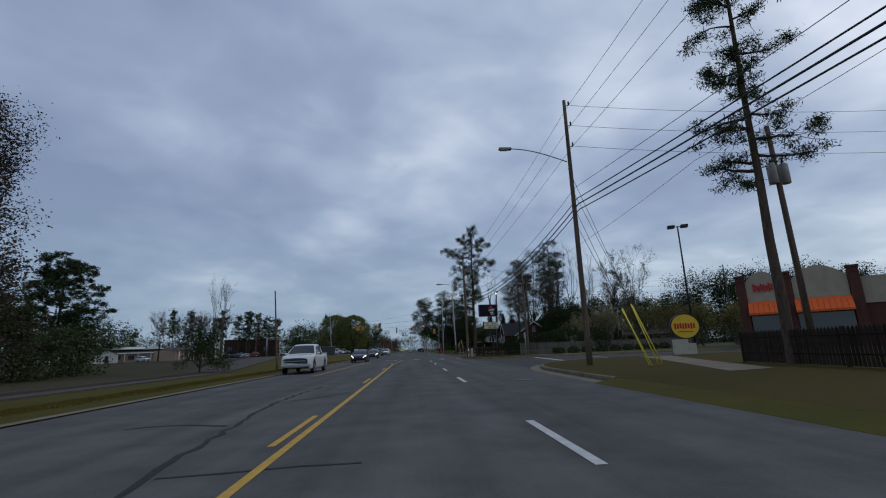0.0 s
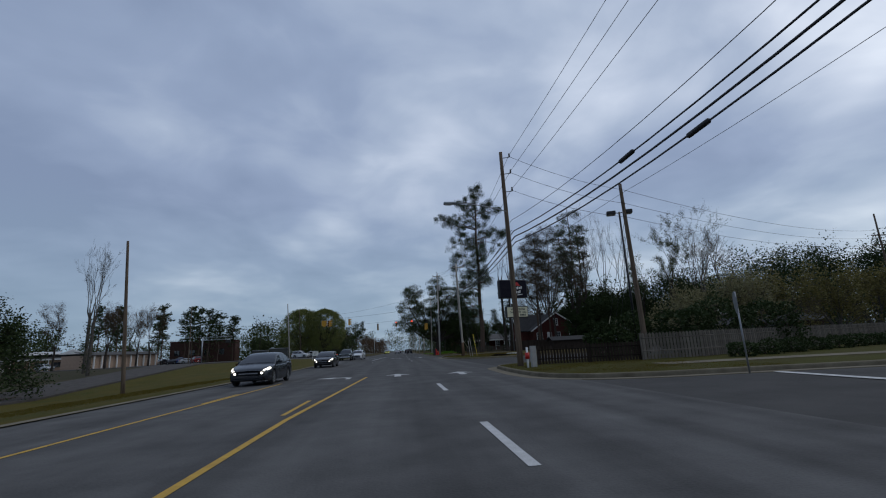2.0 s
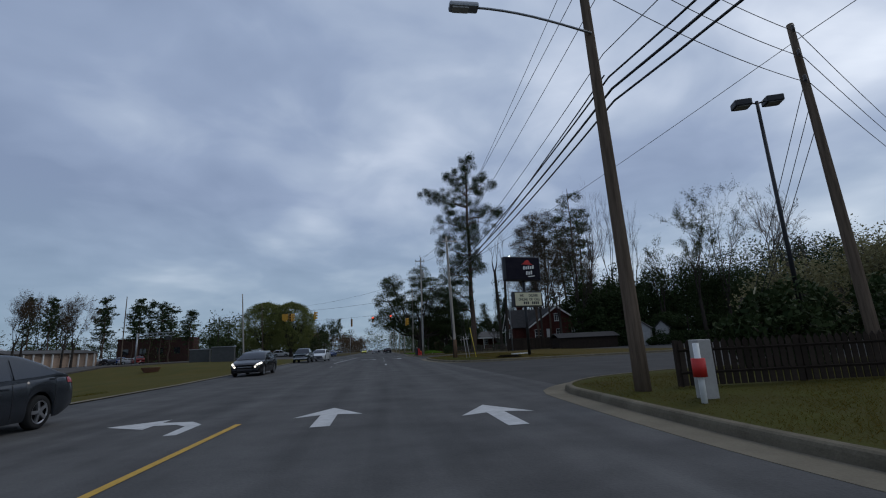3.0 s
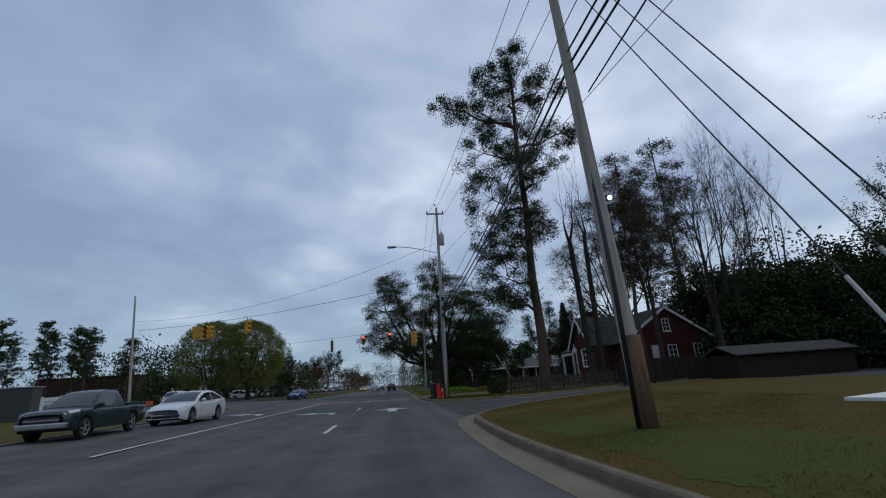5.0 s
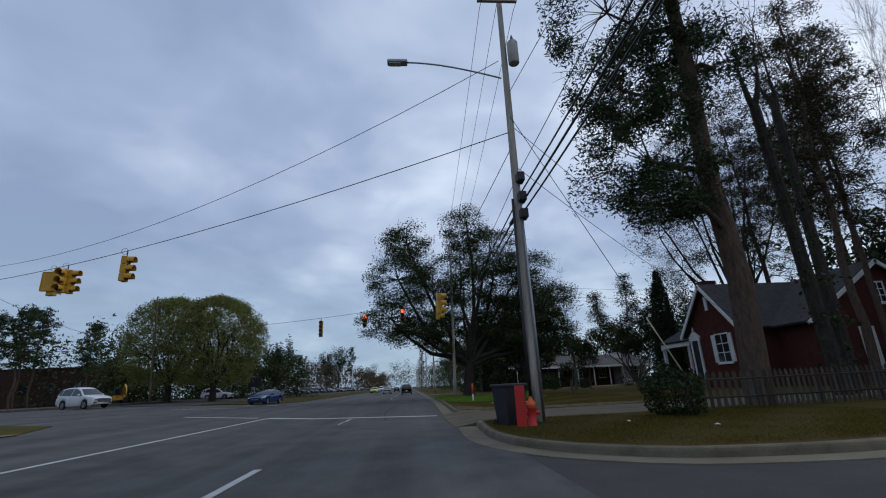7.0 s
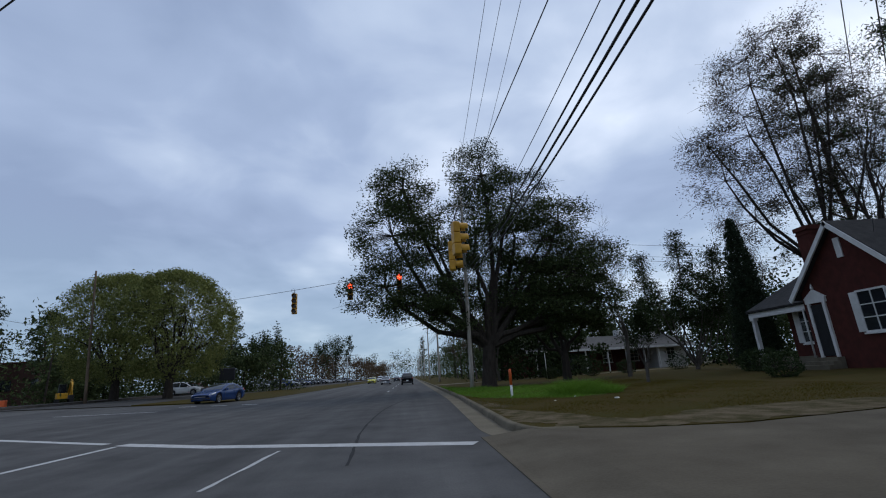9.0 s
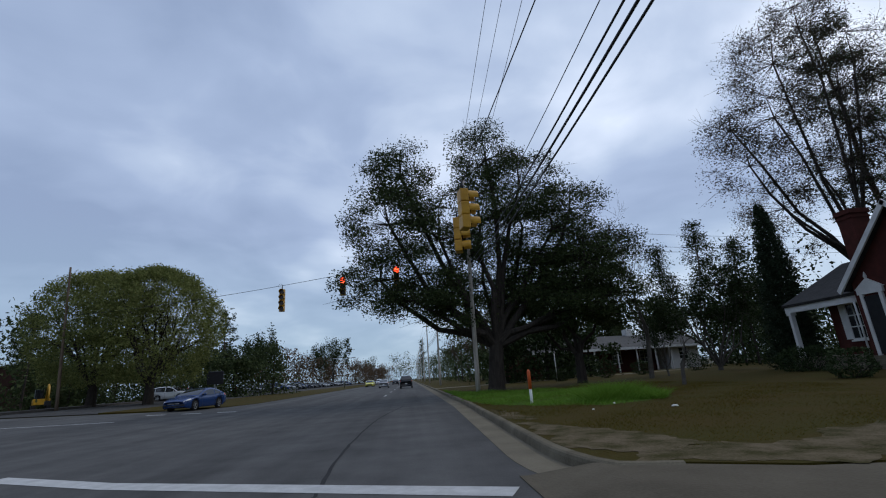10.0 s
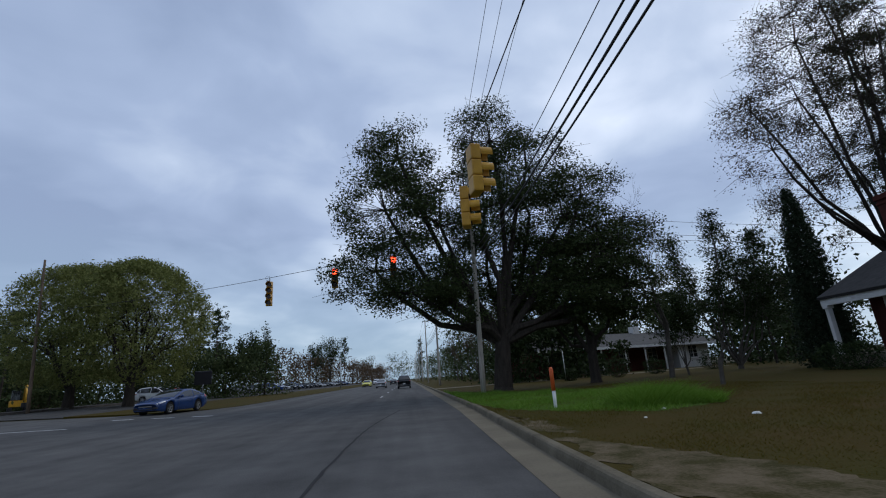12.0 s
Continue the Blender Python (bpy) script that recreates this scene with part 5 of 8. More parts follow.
# small evergreen trees on the lawn and the dark cone by the porch
lobed_tree("dark evergreen tree with three pointed tops on slender stems", 29.8, 164.0,
           ((-3.6, 0, 9.0, 1.1, 1.1, 1.6, 12), (-3.6, 0, 11, 0.5, 0.5, 1.0, 5), (0.3, 0, 10.4, 1.3, 1.2, 1.8, 14), (0.3, 0, 12.8, 0.55, 0.5, 1.2, 6), (4.2, 0.4, 9.4, 1.2, 1.2, 1.7, 13), (4.3, 0.4, 11.4, 0.5, 0.5, 0.9, 5), (-2.6, 0, 6.6, 2.2, 2, 1.5, 22), (1.0, -0.4, 7.6, 2.2, 2, 1.6, 24), (4.0, 0, 6.8, 2.0, 1.8, 1.5, 20), (-0.8, 0, 5.0, 2.6, 2, 1.0, 18), (3.0, 0, 4.9, 2.4, 2, 1.0, 16)),
           71, HOLLY_LEAF, GREY_BARK, r=0.2, fork=0.7, leaf=0.095, leaves=170, pad=(0.95, 0.7), aspect=0.45, stout=0.5)
bare_tree("small bare sapling on the lawn", 15.2, 145.8, 2.6, 77, 0.09, GREY_BARK, (0.2, 0.0), 0.5, 0.7, 2, kids=(3, 4), wide=1.8)
leafy_tree("low dark multi-stemmed tree on the lawn", 22, 158.9, 6.3, 4.2, 74, HOLLY_LEAF, GREY_BARK, r=0.08, trunk=0.12, leaf=0.09, each=10, blur=0.22, depth=2, stems=6, kids=(5, 7), out=0.7)
rng = np.random.default_rng(8)
t = tree_thing("dark conical evergreen beside the porch", 29.0, 154.6, name="cypress_tree")
v, f = [], []
tube_data([(0, 0, -0.2), (0, 0, 10.6)], [0.16, 0.03], 8, v, f)
mesh("trunk", v, f, BARK, t)
n = 26000
zz = 12.0 * rng.beta(1.1, 1.5, n)
aa = rng.uniform(0, 2 * math.pi, n)
rr = (2.1 * (1 - zz / 12.2) ** 0.62 * np.minimum(1, zz / 0.9 + 0.55)) * (0.72 + 0.28 * np.sin(5 * aa + zz * 2.1) * np.cos(zz * 2.2 + 2 * aa)) * rng.uniform(0.6, 1.08, n)
cards("crown", np.stack([rr * np.cos(aa), rr * np.sin(aa), zz + 0.05], 1), 0.1, CYPRESS_LEAF, t, rng, 0.4)

# trees seen early on: over the restaurant lot and along the verge
pine("tall slender pine with sparse dark clumps", 12.8, 19.5, 18.8, 0.40, 2.5, 81, 0.2, (0.6, 0.3), 22, 0.1, 120, outer=3, aspect=0.2, wobble=0.15)
for x, y, h, s in ((43.5, 146.0, 36.5, 82), (47.5, 151.0, 33.0, 83)):
    clumped_pine("tall dark pine behind the pizza lot", x, y, h, 0.42, 4.4, s, NEEDLES, 0.3, (0.3, 0.2), 14, 14, 50, 0.17, "pines behind the lot")
for k, (x, y, h) in enumerate(((28.5, 121.0, 20.5), (35.0, 127.0, 18.5))):
    bare_tree("bare brownish tree with a wide twiggy crown", x, y, h, 480 + k, 0.22, BARK, (0.2, 0.1), 0.25, 0.6, 4, 1, BROWN_LEAF, 0.06, (4, 6), "bare brown trees behind the lot", wide=11)
leafy_tree("large dark tree with small brownish new leaves on the verge", -32.0, 31.0, 22.0, 13.0, 91, leafmat("dusky_new_leaf", (0.045, 0.036, 0.028), (0.085, 0.066, 0.05), 0.7, 0.2), BARK, r=0.45, trunk=0.12, leaf=0.1, each=13, blur=0.45, depth=3, stems=8, kids=(6, 7))
clumped_pine("broad dark pine standing beyond the railway", -81.0, 110.0, 24.6, 0.1, 7.8, 95, NEEDLES, 0.4, (0.3, 0), 24, 24, 80, 0.28)
leafy_tree("dark evergreen tree beside the railway", -56.0, 66.0, 12.5, 10.0, 92, OAK_LEAF, BARK, r=0.35, trunk=0.12, leaf=0.14, each=8, blur=0.42, depth=3, stems=7)
leafy_tree("small dark rounded tree below the railway", -34.5, 76, 8.0, 7.4, 93, HOLLY_LEAF, BARK, r=0.14, trunk=0.14, leaf=0.12, each=9, blur=0.34, depth=2, stems=8, kids=(6, 8))
for x, y, h, s in ((-43.1, 101.2, 18.7, 101), (-39.9, 96.9, 16.7, 102)):
    bare_tree("tall bare tree with clumps of mistletoe", x, y, h, s, 0.2, GREY_BARK, (0, 0), 0.4, 0.45, 4, 0, None, 0.05, (4, 5), "bare trees beyond the railway", ivy=160, wide=6)
for x, y, h, w, s in ((28.6, 73.0, 7.4, 7.0, 111), (25.0, 75.0, 6.0, 6.0, 112)):
    leafy_tree("rounded bush-like tree in pale blossom", x, y, h, w, s, BUD_LEAF, GREY_BARK, r=0.16, trunk=0.15, leaf=0.1, each=6, blur=0.3, depth=2, stems=8, kids=(6, 8), group="pale trees behind the fence")
for x, y, h, w, s in ((36.5, 78.0, 7.6, 8.0, 113), (41.5, 76.0, 7.8, 8.0, 114), (47.0, 77.0, 7.4, 8.0, 115), (52.5, 76.0, 7.0, 8.0, 116), (58.5, 79.0, 7.0, 8.5, 117), (64, 80, 6.8, 8.5, 118)):
    leafy_tree("spreading tree in dull olive new leaf", x, y, h, w, s, OLIVE_LEAF, GREY_BARK, r=0.16, trunk=0.15, leaf=0.12, each=6, blur=0.34, depth=2, stems=8, kids=(6, 8), group="olive trees behind the fence")
bare_tree("bare tree with mistletoe clumps above the thicket", 35.9, 87.0, 14.8, 121, 0.2, GREY_BARK, (0, 0), 0.4, 0.5, 4, 0, None, 0.05, (4, 5), "bare trees above the thicket", ivy=200, wide=6)
for k, (x, y, h, w) in enumerate(((50.5, 116.0, 24.5, 11), (57.0, 118.0, 27.0, 12), (46.0, 119.0, 17.5, 6))):
    bare_tree("bare twiggy tree over the thicket", x, y, h, 420 + k, 0.3, BARK, (-0.8, 0.2), 0.28, 0.5, 4, 1 if k else 3, OAK_LEAF, 0.09, (4, 5), "bare trees above the thicket", wide=w)
bare_tree("bare tree above the thicket", 42.0, 90.0, 14.4, 122, 0.2, GREY_BARK, (0, 0), 0.4, 0.5, 4, 0, None, 0.05, (4, 5), "bare trees above the thicket")
for x, y, w, h, s in ((16.4, 62.2, 3.6, 3.2, 131), (19.3, 63.5, 4.1, 3.8, 132), (13.9, 64.4, 3.2, 2.9, 133), (22.8, 63.4, 3.9, 3.5, 134), (11.5, 62.9, 2.7, 2.3, 135)):
    bush("dark dense shrub behind the fence", x, y, w, h, s, HOLLY_LEAF, 2600, 0.12, "shrubs behind the fence")
for x, y, w, h, s in ((41.6, 114.2, 2.6, 1.7, 138), (39.6, 114.0, 1.5, 1.1, 139), (43.6, 114.4, 2.4, 1.9, 140)):
    bush("dark shrub in front of the sheds", x, y, w, h, s, HOLLY_LEAF, 1500, 0.1, "shrubs before the sheds")
bush("round green bush at the driveway", 10.1, 122.6, 1.6, 1.5, 141, HOLLY_LEAF, 2600, 0.06)
# Added leaf mound that draws a dark patch on the grass; no hedge is known here.
bush("low dark leaf mound standing in for a dark patch on the grass island", 10.1, 87.9, 2.0, 0.32, 142, leafmat("dark_patch_leaf", (0.014, 0.011, 0.006), (0.028, 0.02, 0.01), 0.85, 0.1), 9000, 0.036, name="hedge")
for x, y, w, h, s in ((19.4, 141.5, 1.7, 1.3, 143), (25, 149.2, 2.1, 1.6, 144), (25.2, 150.7, 1.9, 1.5, 145), (20.1, 165.8, 2.1, 1.8, 146), (24.8, 168.3, 1.9, 1.6, 147), (31.1, 169.5, 2.2, 1.8, 148), (16.2, 166.4, 1.4, 1.2, 149)):
    bush("round dark garden bush", x, y, w, h, s, HOLLY_LEAF, 1500, 0.06, "garden bushes")
for k in range(9):
    bush("low dark shrub in front of the fence", 15.5 + 2.1 * k, 56.6 + 0.8 * k, 1.5, 0.9, 150 + k, HOLLY_LEAF, 1000, 0.07, "low shrubs along the fence")

for k, (x, y, h) in enumerate(((-62.5, 138.0, 13.8), (-58.0, 146.0, 13.6), (-69.5, 150.0, 15.4), (-76.0, 143.0, 14.6), (-66.5, 157, 14.2))):
    bare_tree("bare grey tree beyond the railway", x, y, h, 400 + k, 0.2, BARK, (0.3, 0), 0.3, 0.55, 3, 3, BROWN_LEAF, 0.07, (5, 7), "bare trees beyond the railway", wide=7)

for k, (x, y, h, w) in enumerate(((-30.4, 236.1, 14, 9), (-35.4, 240.5, 12.9, 8.9), (-41.2, 236.6, 12.4, 9), (-26.8, 306.4, 17.8, 10.3), (-33.1, 313.4, 16.4, 10.3), (-43.6, 271.2, 14.5, 9.5))):
    leafy_tree("dark rounded tree behind the car park", x, y, h, w, 440 + k, HOLLY_LEAF, BARK, r=0.2, trunk=0.14, leaf=0.27, each=5, blur=0.5, depth=2, stems=7, kids=(5, 6), group="dark trees behind the car park")

for k, (x, y, h) in enumerate(((-67, 201.2, 18.1), (-70.9, 203.1, 18.7), (-75, 201.7, 17.4), (-83.4, 201.2, 16.8), (-60.8, 206.5, 15.9))):
    pine("tall dark pine beyond the cross street", x, y, h, 0.42, 2.9, 460 + k, 0.2, (0.1, 0), 40, 0.17, 22, "pines beyond the cross street")
for k, (x, y, h) in enumerate(((-82.6, 183.6, 18.3), (-88.2, 189.5, 19.5), (-94.7, 193.2, 18.7))):
    bare_tree("bare grey tree beyond the cross street", x, y, h, 470 + k, 0.22, BARK, (0.2, 0), 0.25, 0.6, 3, 0, None, 0.05, (6, 8), "bare trees beyond the cross street", wide=10)

# far woods
rng = np.random.default_rng(77)


def row_of(n, x0, y0, x1, y1, h0, h1, w, jitter):
    out = []
    for k in range(n):
        s = k / max(1, n - 1)
        x, y = x0 + (x1 - x0) * s + rng.normal() * jitter, y0 + (y1 - y0) * s + rng.normal() * jitter
        out.append((x, y, ground_z(x, y) - 0.1, rng.uniform(h0, h1), w * rng.uniform(0.8, 1.2)))
    return out


thicket("woods_hill", "dark pine woods on the rise", row_of(9, 84, 152, 97, 152, 14, 19, 9, 2.5) + row_of(34, 97, 150, 160, 146, 23.5, 27.5, 10, 4) + row_of(12, 92, 140, 170, 128, 12, 17, 10, 4), 1, NEEDLES, 0.3, 2200)
thicket("woods_lot", "dark evergreen thicket behind the pizza lot", row_of(6, 43.5, 121, 50.5, 121.5, 9.0, 11.0, 6, 0.7) + row_of(7, 50.5, 121, 59, 121, 13.5, 16.5, 7, 0.8) + row_of(7, 60, 120, 74, 121, 11, 14, 8, 1.5) + row_of(8, 42, 117.5, 62, 116, 4.2, 6, 5.5, 0.8), 2, HOLLY_LEAF, 0.17, 3200)
thicket("woods_lot", "dense dark undergrowth behind the evergreen thicket", row_of(8, 36.5, 127.5, 46, 126.5, 9.5, 12, 5.4, 0.6) + row_of(9, 39.5, 140, 49, 137, 12, 14.5, 5.4, 0.6) + row_of(8, 37, 124.5, 43, 124, 4.5, 7, 4.4, 0.5) + row_of(6, 49.7, 125.5, 74.1, 144.2, 12, 16, 7.4, 2), 12, HOLLY_LEAF, 0.22, 3400)
thicket("woods_house", "dark trees behind the brick house", row_of(12, 41.6, 125.8, 59.3, 163.1, 12.4, 17.4, 7.6, 2) + row_of(6, 13.5, 173, 22, 176, 6.0, 8.0, 4.7, 0.6) + row_of(9, 43.2, 172.3, 57.7, 192.7, 11.2, 17.5, 8.8, 2), 3, HOLLY_LEAF, 0.22, 1200)
thicket("woods_yard", "dark trees behind the ranch house", row_of(15, 16, 203, 66, 190, 9.5, 12.5, 7.5, 1.2), 14, OAK_LEAF, 0.3, 2000)
thicket("woods_street", "dark row of trees along the far street", row_of(14, 17.7, 184.5, 14.1, 335.2, 9.6, 14.3, 7.2, 2.2) + row_of(8, 30, 204.7, 34.7, 306.6, 12.3, 17, 9.5, 4), 4, OAK_LEAF, 0.24, 1000)
thicket("woods_rail", "dark trees beyond the railway", row_of(20, -121, 80.1, -117.8, 234.4, 14.9, 20.6, 9.2, 5) + row_of(18, -137.9, 47.5, -150, 250, 16.9, 23.5, 10, 6), 5, OAK_LEAF, 0.4, 800)
thicket("woods_track", "dark undergrowth along the far side of the track", row_of(9, -66, 58, -57, 84, 6.5, 10, 7, 1) + row_of(5, -94, 92, -84, 104, 5, 8, 7.5, 1.2) + row_of(13, -128, 238, -58, 231, 8, 12, 9, 2) + row_of(5, -124, 158, -106, 190, 9, 12, 9, 2), 15, OAK_LEAF, 0.26, 1500)
thicket("woods_left", "mixed trees beyond the crossing", row_of(11, -45.8, 192.6, -55.8, 261.2, 11, 16.3, 9.4, 3) + row_of(10, -74.1, 219.3, -59.2, 337.2, 12, 18.1, 9.8, 5), 6, OAK_LEAF, 0.3, 800)
thicket("woods_behind", "dark undergrowth behind the rounded trees", row_of(13, -18.7, 194.3, -52, 193.8, 5.9, 8.3, 6.9, 1.5), 9, OAK_LEAF, 0.2, 2000)
thicket("woods_far", "hazy brown trees along the far car park", row_of(30, -38, 260.1, -16.9, 527.6, 11.2, 15.4, 9.6, 3), 7, BROWN_LEAF, 0.36, 700)
thicket("woods_end", "far dark trees at the end of the road", row_of(24, -99.7, 632.2, 121.6, 647.4, 21.7, 34, 14.3, 14), 8, OAK_LEAF, 0.7, 500)
for k, (x, y, h) in enumerate(((-66.0, 186.0, 17.5), (-76.2, 188.8, 18.6), (-96.0, 190.0, 19.5), (-87.0, 184.0, 18.2), (-58.0, 186.0, 15.2), (-38.3, 230.5, 18.2), (-45.8, 239.3, 19.2), (-25.2, 335.7, 20.2), (10.9, 425.2, 25.7))):
    pine("distant dark pine against the sky", x, y, h, 0.45, 2.6, 200 + k, 0.18, (0.1, 0), 34, 0.26, 9, "distant pines")
for k, (x, y) in enumerate(((12.3, 172.5), (13.8, 183), (13, 194.9), (13.6, 209.8), (13, 224.3))):
    bare_tree("bare street tree in the far row", x, y, 9.5, 300 + k, 0.16, GREY_BARK, (-0.8, 0), 0.25, 0.7, 3, 2, BROWN_LEAF, 0.07, (4, 6), "street trees in the far row")

# ---------- buildings ----------


def window(parent, m, w, h, shutters=True, name="window", mullions=(1, 2)):
    """A framed window on a wall; m carries its lower middle, facing local -y."""
    fr = 0.07
    outer = [(-w / 2 - fr, -fr), (w / 2 + fr, -fr), (w / 2 + fr, h + fr), (-w / 2 - fr, h + fr)]
    inner = [(-w / 2, 0), (w / 2, 0), (w / 2, h), (-w / 2, h)]
    v = [(x, y, z) for y in (-0.05, 0.03) for ring in (outer, inner) for x, z in ring]
    f = []
    for i in range(4):
        j = (i + 1) % 4
        f += [(i, j, 4 + j, 4 + i), (8 + j, 8 + i, 12 + i, 12 + j), (j, i, 8 + i, 8 + j), (4 + i, 4 + j, 12 + j, 12 + i)]
    win = mesh(name, v, f, WHITE_TRIM, parent)
    win.matrix_basis = m
    for k in range(1, mullions[0] + 1):
        x = -w / 2 + w * k / (mullions[0] + 1)
        box("glazing_bar", (x - 0.025, -0.04, 0), (x + 0.025, 0.02, h), WHITE_TRIM, win)
    for k in range(1, mullions[1] + 1):
        z = h * k / (mullions[1] + 1)
        box("glazing_bar", (-w / 2, -0.035, z - 0.02), (w / 2, 0.015, z + 0.02), WHITE_TRIM, win)
    box("pane", (-w / 2, -0.015, 0), (w / 2, -0.005, h), PANE, win)
    box("sill", (-w / 2 - 0.12, -0.10, -0.13), (w / 2 + 0.12, 0.02, -fr), WHITE_TRIM, win)
    if shutters:
        for s in (-1, 1):
            x0 = s * (w / 2 + fr + 0.02)
            x1 = s * (w / 2 + fr + 0.36)
            bm = box_bm(bmesh.new(), (min(x0, x1), -0.04, -0.03), (max(x0, x1), 0.02, h + 0.03), 0.008)
            for k in range(9):
                z = h * (k + 0.5) / 9
                box_bm(bm, (min(x0, x1) + 0.05, -0.055, z - 0.03), (max(x0, x1) - 0.05, -0.03, z + 0.02))
            part("shutter", bm, WHITE_TRIM, win)
    return win


def prism(name, poly, axis, a, b, material, parent, label=""):
    """A polygon of (u, z) stretched along x or y from a to b."""
    bm = bmesh.new()
    ends = []
    for c in (a, b):
        ends.append([bm.verts.new((c, u, z) if axis == "x" else (u, c, z)) for u, z in poly])
    bm.faces.new(ends[0])
    bm.faces.new(ends[1])
    for i in range(len(poly)):
        j = (i + 1) % len(poly)
        bm.faces.new((ends[0][i], ends[0][j], ends[1][j], ends[1][i]))
    return part(name, bm, material, parent, label)


def slope(name, p, q, r, s, thick, material, parent, label=""):
    """A roof slab over the four corners."""
    p, q, r, s = (Vector(v) for v in (p, q, r, s))
    n = (q - p).cross(s - p).normalized()
    if n.z < 0:
        n = -n
    bm = bmesh.new()
    lo = [bm.verts.new(v) for v in (p, q, r, s)]
    hi = [bm.verts.new(v + n * thick) for v in (p, q, r, s)]
    bm.faces.new(lo), bm.faces.new(hi)
    for i in range(4):
        j = (i + 1) % 4
        bm.faces.new((lo[i], lo[j], hi[j], hi[i]))
    return part(name, bm, material, parent, label)


def rake(parent, p, q, name="rake_board", w=0.2):
    p, q = Vector(p), Vector(q)
    d = (q - p).normalized()
    up = Vector((0, 0, 1))
    dn = -(up - d * up.dot(d)).normalized() * w
    side = d.cross(up).normalized() * 0.04
    bm = bmesh.new()
    c = [bm.verts.new(v) for v in (p - side, q - side, q - side + dn, p - side + dn, p + side, q + side, q + side + dn, p + side + dn)]
    for f in ((0, 1, 2, 3), (7, 6, 5, 4), (0, 4, 5, 1), (1, 5, 6, 2), (2, 6, 7, 3), (3, 7, 4, 0)):
        bm.faces.new([c[i] for i in f])
    return part(name, bm, WHITE_TRIM, parent)


# the brick cottage on the corner; the base lies at its ground, local axes are the world's
HX, HY, HZ = 26.5, 137.6, 0.7
house = thing("brick_house", "dark red brick cottage with white trim and grey roof", "house", HX, HY, HZ)
house.scale = (1.35, 1.06, 1.39)
prism("main_wall", [(2.0, -0.7), (10.0, -0.7), (10.0, 2.75), (6.0, 5.3), (2.0, 2.75)], "y", 0.0, 13.2, BRICK_RED, house)
prism("front_gable", [(3.0, -0.7), (9.0, -0.7), (9.0, 2.75), (6.0, 5.2), (3.0, 2.75)], "x", 0.0, 5.6, BRICK_RED, house)
slope("roof", (1.5, -0.35, 2.45), (1.5, 13.5, 2.45), (6.0, 13.5, 5.35), (6.0, -0.35, 5.35), 0.12, SHINGLE, house)
slope("roof", (10.5, -0.35, 2.45), (10.5, 13.5, 2.45), (6.0, 13.5, 5.35), (6.0, -0.35, 5.35), 0.12, SHINGLE, house)
slope("gable_roof", (-0.3, 2.6, 2.5), (5.9, 2.6, 2.5), (5.9, 6.0, 5.27), (-0.3, 6.0, 5.27), 0.12, SHINGLE, house)
slope("gable_roof", (-0.3, 9.4, 2.5), (5.9, 9.4, 2.5), (5.9, 6.0, 5.27), (-0.3, 6.0, 5.27), 0.12, SHINGLE, house)
rake(house, (-0.32, 2.55, 2.55), (-0.32, 6.0, 5.38)), rake(house, (-0.32, 9.45, 2.55), (-0.32, 6.0, 5.38))
rake(house, (1.45, -0.37, 2.5), (6.0, -0.37, 5.45)), rake(house, (10.55, -0.37, 2.5), (6.0, -0.37, 5.45))
# porch on the north side
slope("porch_roof", (0.2, 9.2, 2.35), (0.2, 13.9, 2.35), (4.0, 13.9, 4.2), (4.0, 9.2, 4.2), 0.12, SHINGLE, house)
box("porch_beam", (0.25, 9.3, 2.1), (0.45, 13.85, 2.36), WHITE_TRIM, house)
for y in (13.6,):
    bm = box_bm(bmesh.new(), (0.25, y - 0.1, 0.1), (0.45, y + 0.1, 2.1), 0.01)
    box_bm(bm, (0.2, y - 0.15, 0.0), (0.5, y + 0.15, 0.14))
    box_bm(bm, (0.2, y - 0.15, 1.98), (0.5, y + 0.15, 2.1))
    part("porch_column", bm, WHITE_TRIM, house, "square white porch column")
box("porch_floor", (0.1, 9.2, -0.7), (2.1, 13.9, 0.12), CONCRETE, house)
window(house, pose(0.9, 10.4, 0.75, 0, 0, -90), 0.75, 1.35)
box("porch_wall", (0.93, 9.0, -0.2), (2.05, 11.6, 2.7), BRICK_RED, house)
# door with white surround and pediment, windows
door = box("front_door", (-0.05, 7.75, 0.1), (0.05, 8.55, 2.2), DARK_METAL, house, 0.01, "dark glazed storm door")
box("door_frame", (-0.09, 7.6, 0.05), (0.03, 7.76, 2.3), WHITE_TRIM, door)
box("door_frame", (-0.09, 8.54, 0.05), (0.03, 8.7, 2.3), WHITE_TRIM, door)
box("door_lintel", (-0.1, 7.52, 2.28), (0.03, 8.78, 2.48), WHITE_TRIM, door)
prism("pediment", [(7.45, 2.48), (8.85, 2.48), (8.15, 2.85)], "x", -0.1, 0.02, WHITE_TRIM, house, "white triangular door pediment")
tube("finial", [(-0.06, 8.15, 2.8), (-0.06, 8.15, 2.92), (-0.06, 8.15, 3.1)], [0.03, 0.07, 0.01], WHITE_TRIM, house, 8)
for k in range(3):
    box("step", (-0.35 - 0.3 * k, 7.4 - 0.1 * k, -0.7), (-0.02 - 0.3 * k, 8.9 + 0.1 * k, 0.05 - 0.14 * k), KERB, house, 0.01)
window(house, pose(0.0, 5.1, 0.95, 0, 0, -90), 1.35, 1.45)
box("gable_vent", (-0.05, 5.83, 3.85), (0.02, 6.17, 4.65), WHITE_TRIM, house, 0.01, "narrow white gable vent")
window(house, pose(6.0, 0.0, 3.35, 0, 0, 0), 0.55, 0.95, False)
